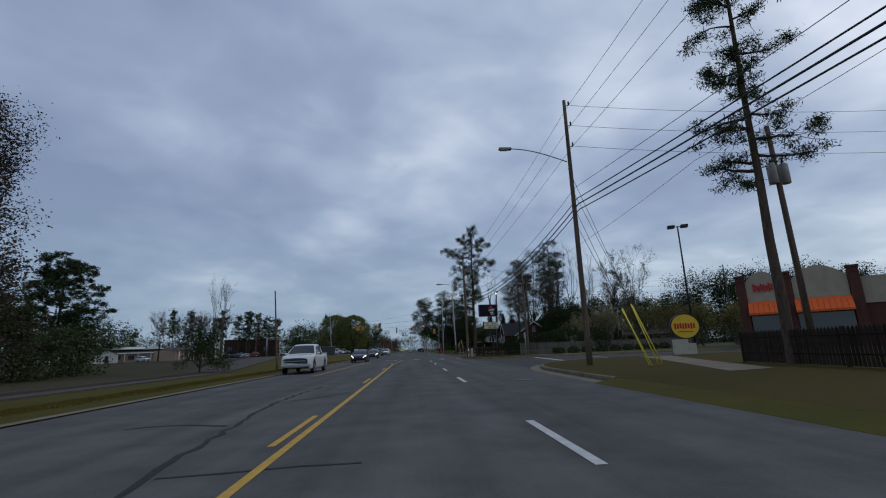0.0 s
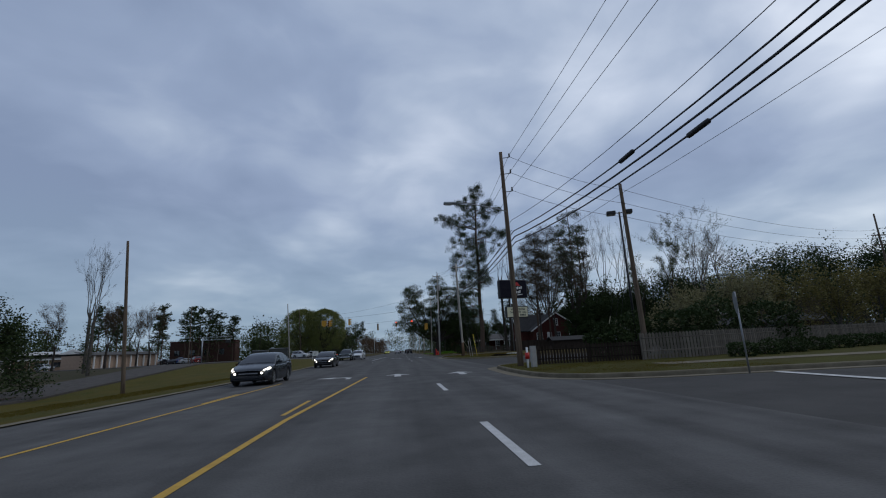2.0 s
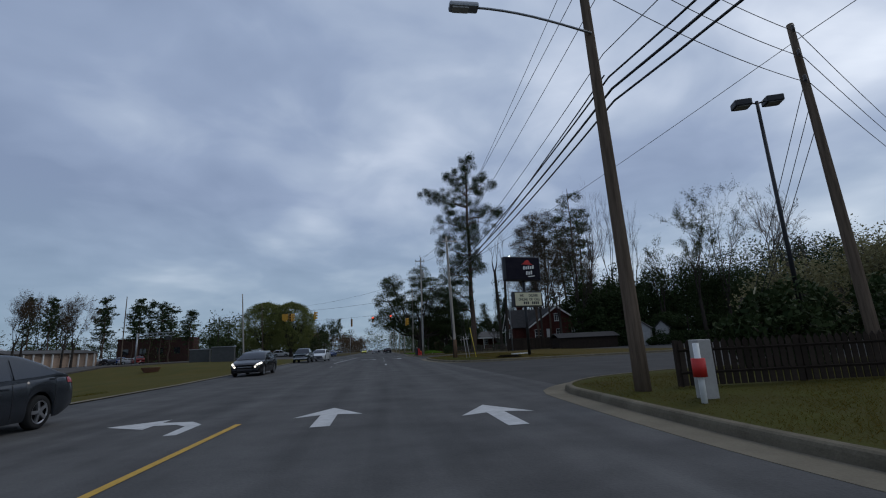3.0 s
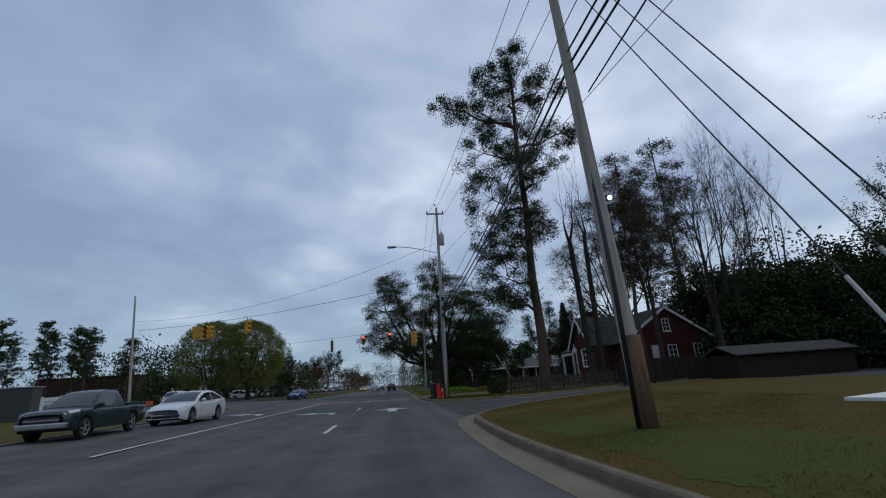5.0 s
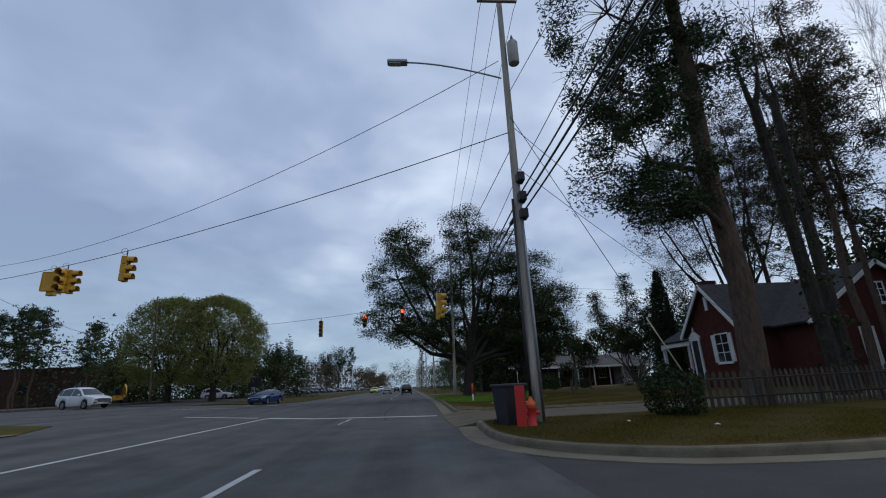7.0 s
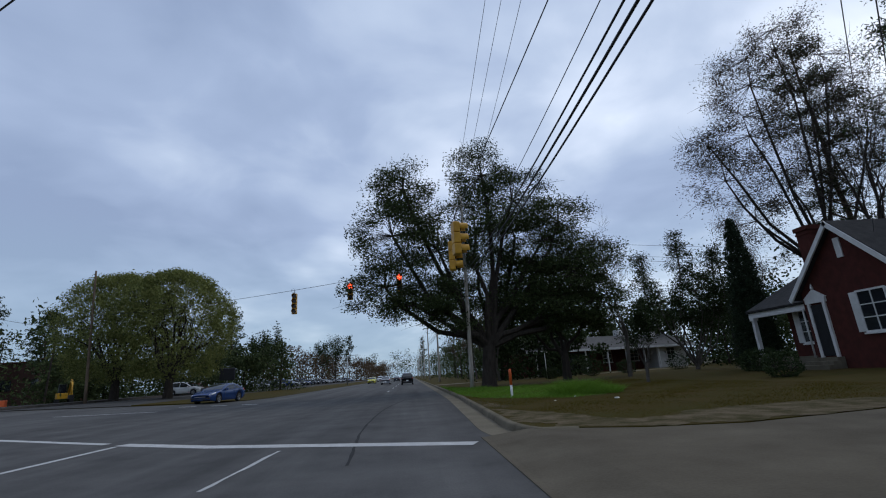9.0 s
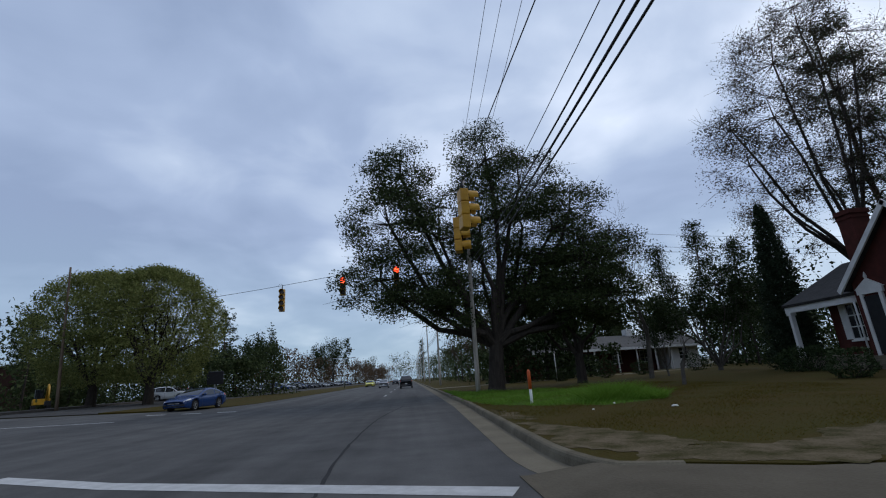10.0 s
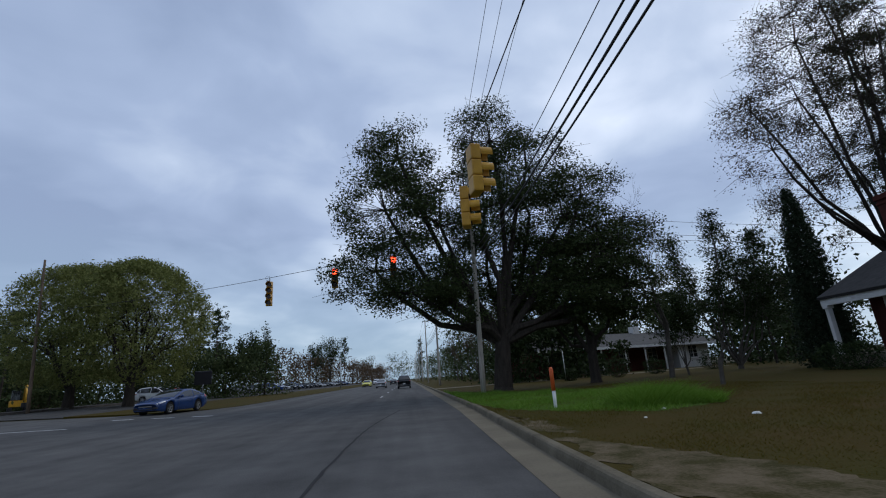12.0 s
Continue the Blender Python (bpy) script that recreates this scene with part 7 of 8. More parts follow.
def fence(points, h, material, label, gap=0.16, w=0.12, pointed=True, rise=0.0):
    """Pickets on two rails between posts; each picket is a piece of its own."""
    key = (h, material.name, w, pointed)
    if key not in PICKETS:
        bm = bmesh.new()
        top = [(-w / 2, h), (0, h + 0.09), (w / 2, h)] if pointed else [(-w / 2, h), (w / 2, h)]
        poly = [(-w / 2, 0.06), *top, (w / 2, 0.06)]
        ends = [[bm.verts.new((u, yy, z)) for u, z in poly] for yy in (-0.012, 0.012)]
        bm.faces.new(ends[0]), bm.faces.new(list(reversed(ends[1])))
        for i in range(len(poly)):
            j = (i + 1) % len(poly)
            bm.faces.new((ends[0][i], ends[0][j], ends[1][j], ends[1][i]))
        bmesh.ops.recalc_face_normals(bm, faces=bm.faces)
        me = bpy.data.meshes.new("picket")
        bm.to_mesh(me)
        bm.free()
        me.materials.append(material)
        PICKETS[key] = me
    x0, y0 = points[0]
    t = thing("fence", label, "fence", x0, y0)
    z0 = ground_z(x0, y0)
    for (ax, ay), (bx, by) in zip(points[:-1], points[1:]):
        d = Vector((bx - ax, by - ay))
        n = max(1, int(d.length / gap))
        turn = math.degrees(math.atan2(d.y, d.x))
        for k in range(n):
            s = (k + 0.5) / n
            x, y = ax + d.x * s, ay + d.y * s
            ob = new("picket", PICKETS[key])
            ob.parent = t
            ob.matrix_basis = pose(x - x0, y - y0, ground_z(x, y) - z0 + 0.1 + rise * s, 0, 0, turn)
        for z in (0.35 * h, 0.85 * h):
            v, f = [], []
            tube_data([(ax - x0, ay - y0, ground_z(ax, ay) - z0 + 0.1 + z), (bx - x0, by - y0, ground_z(bx, by) - z0 + 0.1 + z + rise)], [0.035, 0.035], 4, v, f)
            mesh("rail", v, f, material, t)
        m = max(1, int(d.length / 2.4))
        for k in range(m + 1):
            s = k / m
            x, y = ax + d.x * s, ay + d.y * s
            bm = box_bm(bmesh.new(), (-0.05, 0.02, -0.1), (0.05, 0.12, h + 0.08))
            part("post", bm, material, t).matrix_basis = pose(x - x0, y - y0, ground_z(x, y) - z0 + 0.1 + rise * s, 0, 0, turn)
    return t


fence([(6.0, 59.6), (11.4, 58.9)], 0.95, FENCE_DARK, "low dark stained picket fence with a gap-toothed top")
fence([(11.4, 58.6), (15.0, 58.8), (26, 63.5), (40, 69.0)], 1.35, FENCE_GREY, "long weathered grey picket fence stepping up the slope", 0.19, 0.15)
fence([(13.0, 22.5), (11.6, 6.0)], 1.3, FENCE_DARK, "dark stained picket fence beside the restaurant")
fence([(11.6, 124.4), (13.6, 123.9), (21.0, 124.6)], 1.1, FENCE_BROWN, "low weathered picket fence in front of the house", 0.2, 0.11)
fence([(22.0, 127.0), (34.0, 128.5)], 1.7, FENCE_DARK, "dark board fence behind the picket fence", 0.16, 0.14, False)
fence([(19.5, 120.6), (40.0, 134.0)], 1.9, FENCE_DARK, "dark board fence along the side street", 0.16, 0.145, False)


# ---------- shop behind the fence ----------
pj = thing("pizza_shop", "low dark shop with white lettering on its gable", "shop", 49.0, 96.0, None, -32)
box("wall", (-6, 0, -0.2), (8, 8, 3.2), mat("shop_wall", (0.12, 0.075, 0.06), (0.08, 0.055, 0.045), 0.9, 2, 25, 0.3), pj)
slope("awning", (-6.2, -1.6, 2.5), (8.2, -1.6, 2.5), (8.2, 0.1, 3.6), (-6.2, 0.1, 3.6), 0.08, GREY_SHINGLE, pj)
box("parapet", (-6.1, -0.15, 3.2), (8.1, 8.1, 5.6), mat("shop_parapet", (0.09, 0.07, 0.07), (0.07, 0.055, 0.055), 0.85, 2, 25, 0.2), pj)
for k in range(7):
    box("sign_bar", (-4.2 + 0.75 * k, -0.24, 4.1), (-3.7 + 0.75 * k, -0.15, 4.95 - 0.2 * (k % 2)), SIGN_WHITE, pj, 0.02)
for k in range(4):
    box("window", (-5.2 + 3.2 * k, -0.05, 0.6), (-2.9 + 3.2 * k, 0.02, 2.3), PANE, pj)

# ---------- verge furniture beyond the crossing ----------
hs = thing("board_sign", "dark blank board sign on a thin pale post", "sign", -22, 186.3, None, 12)
tube("post", [(0, 0, -0.2), (0, 0, 2.9)], 0.06, GALV, hs, 8)
box("board", (-0.95, -0.12, 1.7), (0.95, 0.12, 3.3), SIGN_BLACK, hs, 0.1)
tl = thing("street_lamp", "tall twin-arm street lamp beyond the crossing", "street lamp", -11.8, 229.4, None, 0)
tube("mast", [(0, 0, -0.2), (0, 0, 6.3)], [0.1, 0.06], GALV, tl, 8)
for s in (-1, 1):
    tube("arm", [(0, 0, 6.0), (s * 0.9, 0, 6.4), (s * 1.9, 0, 6.5)], [0.05, 0.045, 0.04], GALV, tl, 6)
    box("lamp_head", (s * 2.1 - 0.4, -0.14, 6.4), (s * 2.1 + 0.4, 0.14, 6.56), GALV, tl, 0.05)
pt_ = thing("planter", "low round planter on the grass verge", "planter", -21.1, 95.6)
bm = bmesh.new()
bmesh.ops.create_cone(bm, cap_ends=True, segments=20, radius1=0.5, radius2=0.8, depth=0.5, matrix=Matrix.Translation((0, 0, 0.28)))
part("bowl", bm, mat("clay", (0.2, 0.1, 0.06), (0.13, 0.07, 0.05), 0.9, 3, 30, 0.2), pt_)
bm = bmesh.new()
bmesh.ops.create_cone(bm, cap_ends=True, segments=20, radius1=0.7, radius2=0.66, depth=0.06, matrix=Matrix.Translation((0, 0, 0.54)))
part("soil", bm, BARE_EARTH, pt_)

# ---------- vehicles ----------


def profile(points, s):
    """A smooth curve through (position, value) pairs."""
    xs = [p[0] for p in points]
    if s <= xs[0]:
        return points[0][1]
    if s >= xs[-1]:
        return points[-1][1]
    i = max(k for k in range(len(xs) - 1) if xs[k] <= s)

    def slope_at(k):
        a, b = max(k - 1, 0), min(k + 1, len(xs) - 1)
        return (points[b][1] - points[a][1]) / (xs[b] - xs[a])

    h = xs[i + 1] - xs[i]
    u = (s - xs[i]) / h
    p0, p1, m0, m1 = points[i][1], points[i + 1][1], slope_at(i) * h, slope_at(i + 1) * h
    return (2 * u ** 3 - 3 * u ** 2 + 1) * p0 + (u ** 3 - 2 * u ** 2 + u) * m0 + (3 * u ** 2 - 2 * u ** 3) * p1 + (u ** 3 - u ** 2) * m1


def grid_mesh(name, rows, material, parent, label="", closed=False):
    n = len(rows[0])
    v = [p for row in rows for p in row]
    f = [(i * n + k, i * n + k + 1, (i + 1) * n + k + 1, (i + 1) * n + k) for i in range(len(rows) - 1) for k in range(n - 1)]
    if closed:
        f += [tuple(range(n)), tuple((len(rows) - 1) * n + k for k in reversed(range(n)))]
    ob = mesh(name, v, f, material, parent, smooth=True)
    return tagged(ob, label) if label else ob


def wheel(parent, x, y, r, w):
    s = 1 if x > 0 else -1
    v, f = [], []
    ring = [(-w / 2, r * 0.62), (-w / 2, r * 0.9), (-w / 2 + 0.03, r * 0.985), (0, r), (w / 2 - 0.03, r * 0.985), (w / 2, r * 0.9), (w / 2 - 0.015, r * 0.66)]
    n = 24
    for k in range(n):
        a = 2 * math.pi * k / n
        v += [(x + s * px, y + rr * math.cos(a), r + rr * math.sin(a)) for px, rr in ring]
    m = len(ring)
    for k in range(n):
        for j in range(m - 1):
            a, b = k * m + j, ((k + 1) % n) * m + j
            f.append((a, a + 1, b + 1, b))
    whl = mesh("wheel", v, f, TYRE, parent, smooth=True)
    bm = bmesh.new()
    flat = Matrix.Rotation(math.pi / 2, 4, "Y")
    bmesh.ops.create_cone(bm, cap_ends=True, segments=20, radius1=r * 0.66, radius2=r * 0.66, depth=0.02, matrix=Matrix.Translation((x + s * (w / 2 - 0.09), y, r)) @ flat)
    part("drum", bm, DARK_METAL, whl)
    bm = bmesh.new()
    for k in range(5):
        q = Matrix.Translation((x + s * (w / 2 - 0.025), y, r)) @ Matrix.Rotation(2 * math.pi * k / 5 + 0.3, 4, "X")
        bmesh.ops.create_cube(bm, size=1, matrix=q @ Matrix.Translation((0, 0, r * 0.34)) @ Matrix.Diagonal((0.035, r * 0.2, r * 0.64, 1)))
    bmesh.ops.create_cone(bm, cap_ends=True, segments=12, radius1=r * 0.16, radius2=r * 0.16, depth=0.05, matrix=Matrix.Translation((x + s * (w / 2 - 0.02), y, r)) @ flat)
    part("rim", bm, RIM, whl)
    o = mesh("rim_edge", [(x + s * (w / 2 - q), y + rr * math.cos(2 * math.pi * k / 24), r + rr * math.sin(2 * math.pi * k / 24)) for k in range(24) for q, rr in ((0.008, r * 0.68), (0.02, r * 0.6))],
             [(2 * k, 2 * k + 1, (2 * k + 3) % 48, (2 * k + 2) % 48) for k in range(24)], RIM, whl)
    return o


def paint(name, c):
    return mat(name, c, tuple(x * 0.9 for x in c), 0.22, 1.0, 50, 0.0, 0.1, 0.6)


CAR_SHAPES = {
    # length, width, wheel radius, wheel places from the nose, sill, hood and deck line, cabin line, middle pillar
    "sedan": (4.75, 1.84, 0.335, (0.92, 3.68), 0.2,
              [(0, 0.66), (0.12, 0.74), (0.6, 0.86), (1.3, 0.96), (2.4, 0.97), (3.6, 1.02), (4.3, 1.06), (4.66, 1.0), (4.75, 0.88)],
              [(1.15, 0.93), (1.6, 1.18), (2.15, 1.40), (2.75, 1.475), (3.2, 1.46), (3.75, 1.31), (4.2, 1.12), (4.5, 1.03)], (2.0, 2.9, 4.05), (1.24, 2.2), (3.5, 4.38)),
    "coupe": (4.4, 1.74, 0.32, (0.88, 3.46), 0.17,
              [(0, 0.58), (0.12, 0.66), (0.6, 0.78), (1.3, 0.87), (2.3, 0.88), (3.4, 0.93), (4.0, 0.97), (4.3, 0.93), (4.4, 0.8)],
              [(1.2, 0.85), (1.7, 1.1), (2.2, 1.27), (2.7, 1.33), (3.1, 1.3), (3.6, 1.15), (4.0, 0.98)], (1.95, 2.95, 3.6), (1.3, 2.2), (3.2, 3.92)),
    "suv": (4.66, 1.86, 0.365, (0.92, 3.62), 0.25,
            [(0, 0.78), (0.1, 0.88), (0.55, 1.0), (1.2, 1.07), (2.4, 1.08), (3.6, 1.12), (4.4, 1.16), (4.6, 1.1), (4.66, 0.98)],
            [(1.1, 1.04), (1.55, 1.34), (1.95, 1.6), (2.5, 1.76), (3.2, 1.78), (3.9, 1.73), (4.25, 1.58), (4.56, 1.18)], (1.85, 2.75, 3.95), (1.2, 1.98), (4.08, 4.5)),
    "compact": (4.9, 1.76, 0.35, (0.86, 3.8), 0.3,
                [(0, 0.84), (0.06, 0.92), (0.4, 0.98), (1.2, 1.02), (2.2, 1.02), (3.4, 1.02), (4.0, 1.02), (4.82, 1.02), (4.9, 0.96)],
                [(1.15, 0.99), (1.5, 1.26), (1.85, 1.5), (2.25, 1.6), (2.75, 1.6), (3.0, 1.55), (3.12, 1.3), (3.22, 1.0)], (1.75, 2.75, 2.95), (1.22, 1.86), (3.04, 3.2)),
    "pickup": (5.7, 2.0, 0.41, (1.0, 4.55), 0.32,
               [(0, 0.96), (0.08, 1.06), (0.5, 1.14), (1.5, 1.2), (2.5, 1.18), (3.9, 1.18), (4.6, 1.18), (5.6, 1.18), (5.7, 1.12)],
               [(1.4, 1.16), (1.8, 1.5), (2.2, 1.76), (2.7, 1.86), (3.3, 1.86), (3.62, 1.8), (3.8, 1.5), (3.92, 1.17)], (2.0, 2.85, 3.6), (1.5, 2.2), (3.7, 3.9)),
}


def car(kind, colour, label, x, y, turn, group="", lights=False, category="car"):
    """kind: sedan, coupe, suv or pickup. It faces local -y."""
    truck = kind in ("pickup", "compact")
    t = thing("pickup_truck" if truck else "car", label, category, x, y, None, turn, group)
    L, W, r, axles, sill, deck, roof, pillars, screen, rear = CAR_SHAPES[kind]
    hw, h2 = W / 2, L / 2

    def half_width(s):
        front, back = max(0.0, 0.7 - s), max(0.0, s - (L - 0.5))
        return hw * (1 - 0.30 * front ** 2 - 0.36 * back ** 2 - 0.10 * max(0, 0.1 - s) / 0.1)

    def low(s):
        z = sill + 0.10 * max(0, 0.3 - s) / 0.3 + 0.16 * max(0, s - (L - 0.5)) / 0.5
        for a in axles:
            d = abs(s - a)
            if d < r + 0.06:
                z = max(z, r + math.sqrt((r + 0.06) ** 2 - d * d))
        return z

    FRAC = (0, 0.06, 0.3, 0.55, 0.78, 0.93, 1.0, 1.0, 1.0)
    WIDE = (0.95, 0.985, 1.0, 0.998, 0.985, 0.95, 0.86, 0.5, 0.0)

    def ring_point(s, k, out=0.0):
        i = min(int(k), 7)
        u = k - i
        fr, wd = FRAC[i] + (FRAC[i + 1] - FRAC[i]) * u, WIDE[i] + (WIDE[i + 1] - WIDE[i]) * u
        zt, zl, w = profile(deck, s), low(s), half_width(s)
        camber = 0.035 * (1 - (wd / 0.86) ** 2) if k > 6 else 0
        return w * wd + out * (1 if k < 5 else 0.4), s - h2, zl + (zt - zl) * fr + camber + (out if k >= 5 else 0)

    st = sorted(set([0.0, 0.03, 0.08, L - 0.03, L] + [L * k / 44 for k in range(45)] + [a + q * (r + 0.06) for a in axles for q in (-1.001, -0.97, -0.85, -0.6, -0.3, 0, 0.3, 0.6, 0.85, 0.97, 1.001)]))
    rows = []
    for s in st:
        half = [ring_point(s, k) for k in range(9)]
        rows.append(half + [(-p[0], p[1], p[2]) for p in reversed(half[:-1])])
    body = grid_mesh("body", rows, colour, t, closed=True)
    box("underbody", (-hw * 0.74, -h2 + 0.12, sill + 0.02), (hw * 0.74, h2 - 0.12, sill + 0.5), TYRE, t, 0.02)

    def cab_width(s, z):
        return half_width(s) * 0.955 - 0.40 * max(0.0, z - profile(deck, s)) - 0.0

    c0, c1 = roof[0][0], roof[-1][0]
    rows = []
    for k in range(33):
        s = c0 + (c1 - c0) * k / 32
        zb, zt = profile(deck, s) - 0.06, profile(roof, s)
        zt = max(zt, zb + 0.01)
        half = []
        for u in (0, 0.25, 0.5, 0.75, 0.9):
            z = zb + (zt - zb) * u
            half.append((cab_width(s, z), s - h2, z))
        wt = cab_width(s, zt - 0.02)
        for u in (0.95, 0.85, 0.55, 0.0):
            half.append((wt * u, s - h2, zt + 0.03 * (1 - (u / 0.95) ** 2)))
        rows.append(half + [(-p[0], p[1], p[2]) for p in reversed(half[:-1])])
    cab = grid_mesh("cabin", rows, colour, t)

    def top_glass(name, a, b, inset):
        g = []
        for k in range(9):
            s = a + (b - a) * k / 8
            zt = profile(roof, s)
            wt = cab_width(s, zt - 0.02)
            g.append([(wt * inset * u, s - h2, zt + 0.03 * (1 - (inset * abs(u) / 0.95) ** 2) + 0.012) for u in (-1, -0.6, -0.2, 0.2, 0.6, 1)])
        grid_mesh(name, g, CAR_GLASS, cab)

    top_glass("windscreen", screen[0], screen[1], 0.9)
    top_glass("rear_window", rear[0], rear[1], 0.84)
    panes = [(c0 + 0.34, pillars[1] - 0.04)]
    if kind != "compact":
        panes.append((pillars[1] + 0.04, pillars[2]))
    if kind in ("suv",):
        panes.append((pillars[2] + 0.05, c1 - 0.2))
    for s in (-1, 1):
        for a, b in panes:
            g = []
            for k in range(11):
                q = a + (b - a) * k / 10
                z0 = profile(deck, q) + 0.02
                z1 = max(z0 + 0.005, profile(roof, q) - 0.09)
                g.append([(s * (cab_width(q, z0 + (z1 - z0) * u) + 0.009), q - h2, z0 + (z1 - z0) * u) for u in (0, 0.5, 1)])
            grid_mesh("side_window", g, CAR_GLASS, cab)
        bm = bmesh.new()
        bmesh.ops.create_uvsphere(bm, u_segments=10, v_segments=7, radius=0.5, matrix=Matrix.Translation((s * (hw + 0.05), pillars[0] - h2 - 0.22, profile(deck, pillars[0]) + 0.07)) @ Matrix.Diagonal((0.22, 0.13, 0.16, 1)))
        part("mirror", bm, colour, t)
        for a in axles:
            wheel(t, s * (hw - 0.105), a - h2, r, 0.2)
        # lamps wrap round the corners of the body
        for name, a, b, k0, k1, m in (("headlight", 0.03, 0.5, 4.6, 6.1, HEADLIGHT_ON if lights else HEADLIGHT), ("tail_light", L - 0.32, L - 0.01, 4.0, 5.6, TAIL_LIGHT)):
            g = [[(s * p[0], p[1], p[2]) for p in (ring_point(a + (b - a) * i / 5, k0 + (k1 - k0) * j / 4 * (1 - 0.35 * i / 5 if name == "headlight" else 1), 0.008) for j in range(5))] for i in range(6)]
            grid_mesh(name, g, m, t)
        for q in (pillars[0] - 0.35, pillars[1], pillars[2] + 0.02):
            g = [[(s * p[0], p[1], p[2]) for p in (ring_point(qq, k, 0.004) for k in (0.8, 1.5, 2, 3, 4, 4.8, 5.2))] for qq in (q - 0.007, q + 0.007)]
            grid_mesh("door_seam", g, DARK_METAL, t)
        for q in (pillars[1] - 0.2, pillars[2] - 0.1):
            p = ring_point(q, 4.3)
            box("door_handle", (s * p[0] - 0.018, p[1] - 0.09, p[2] - 0.014), (s * p[0] + 0.018, p[1] + 0.09, p[2] + 0.014), colour, t)
        p = ring_point(0.06, 1.6)
        box("fog_recess", (s * hw * 0.66 - 0.13, -h2 - 0.012, sill + 0.16), (s * hw * 0.66 + 0.13, -h2 + 0.08, sill + 0.27), SIGN_BLACK, t, 0.02)
        if lights:
            bm = bmesh.new()
            bmesh.ops.create_uvsphere(bm, u_segments=10, v_segments=7, radius=0.06, matrix=Matrix.Translation((s * hw * 0.64, -h2 + 0.02, profile(deck, 0.0) - 0.09)))
            part("lamp", bm, HEADLIGHT_ON, t)
    zt = deck[0][1]
    tall = truck or kind == "suv"
    gw = 0.62 if truck else 0.46
    box("grille", (-hw * gw, -h2 - 0.014, zt - (0.26 if tall else 0.15)), (hw * gw, -h2 + 0.1, zt - 0.05), SIGN_BLACK, t, 0.025)
    box("grille_bar", (-hw * gw, -h2 - 0.024, zt - (0.17 if tall else 0.11)), (hw * gw, -h2 + 0.02, zt - (0.13 if tall else 0.085)), CHROME, t, 0.008)
    box("lower_grille", (-hw * 0.5, -h2 - 0.014, sill + 0.14), (hw * 0.5, -h2 + 0.1, zt - (0.36 if tall else 0.21)), SIGN_BLACK, t, 0.025)
    if truck:
        box("bumper", (-hw * 0.88, -h2 - 0.06, sill + 0.12), (hw * 0.88, -h2 + 0.12, sill + 0.3), CHROME, t, 0.04)
    box("number_plate", (-0.16, h2 - 0.02, sill + 0.36), (0.16, h2 + 0.012, sill + 0.48), SIGN_WHITE, t)
    if truck:
        zb, zc = deck[-2][1], c1 + 0.06
        box("bed_liner", (-hw * 0.8, -h2 + zc, zb - 0.03), (hw * 0.8, h2 - 0.12, zb + 0.045), SIGN_BLACK, t)
        for s in (-1, 1):
            box("bed_rail", (s * hw * 0.87 - 0.06, -h2 + zc - 0.08, zb - 0.05), (s * hw * 0.87 + 0.06, h2 - 0.05, zb + 0.09), colour, t, 0.02)
        box("tailgate", (-hw * 0.82, h2 - 0.1, zb - 0.45), (hw * 0.82, h2 + 0.005, zb + 0.09), colour, t, 0.02)
    return t


WHITE_CAR, DARK_CAR = paint("white_car_paint", (0.62, 0.63, 0.63)), paint("charcoal_car_paint", (0.022, 0.026, 0.032))
GREEN_CAR, BLUE_CAR = paint("dark_green_car_paint", (0.014, 0.028, 0.03)), paint("blue_car_paint", (0.012, 0.04, 0.14))
BLACK_CAR, SILVER_CAR, YELLOW_CAR, RED_CAR = paint("black_car_paint", (0.012, 0.012, 0.013)), paint("silver_car_paint", (0.30, 0.31, 0.32)), paint("yellow_car_paint", (0.55, 0.5, 0.03)), paint("red_car_paint", (0.22, 0.02, 0.018))
ON = "oncoming cars on the road"
car("pickup", WHITE_CAR, "white crew-cab pickup truck in the oncoming lane", -9.3, 34.9, 0, ON, category="pickup truck")
car("sedan", DARK_CAR, "dark blue-black sedan in the oncoming lane", -8.3, 59.6, 0, ON, True)
car("sedan", BLACK_CAR, "black compact car with lit headlights in the oncoming lane", -8.6, 82.0, 0, ON, True)
car("compact", GREEN_CAR, "dark green compact pickup truck in the oncoming lane", -9.4, 106.3, 0, ON, category="pickup truck")
car("sedan", WHITE_CAR, "white sedan in the oncoming lane", -8.2, 112.2, -4, ON)
car("suv", WHITE_CAR, "white crossover waiting on the cross street", -25.7, 153, 66, "cars on the cross street")
car("coupe", BLUE_CAR, "blue coupe in the oncoming lane beyond the crossing", -11.6, 157.5, -10, ON)
car("suv", BLACK_CAR, "black vehicle far ahead in the lane", 2.0, 196, 180, "cars far ahead")
for k, (x, y, m, lab, kd) in enumerate(((-2.3, 214, SILVER_CAR, "silver", "sedan"), (1.6, 232, BLACK_CAR, "black", "suv"), (-6.8, 236, YELLOW_CAR, "yellow", "sedan"), (-1.6, 262, DARK_CAR, "dark", "sedan"), (-7.4, 246, DARK_CAR, "dark", "sedan"), (2.0, 300, WHITE_CAR, "white", "sedan"), (-7.6, 280, WHITE_CAR, "white", "suv"))):
    car(kd, m, lab + " car far along the road", x, y, 180 if x > -3 else 0, "cars far ahead")
rnd = random.Random(5)
lot = [(WHITE_CAR, "white"), (SILVER_CAR, "silver"), (DARK_CAR, "dark"), (BLACK_CAR, "black"), (RED_CAR, "red"), (BLUE_CAR, "blue")]
protos = []
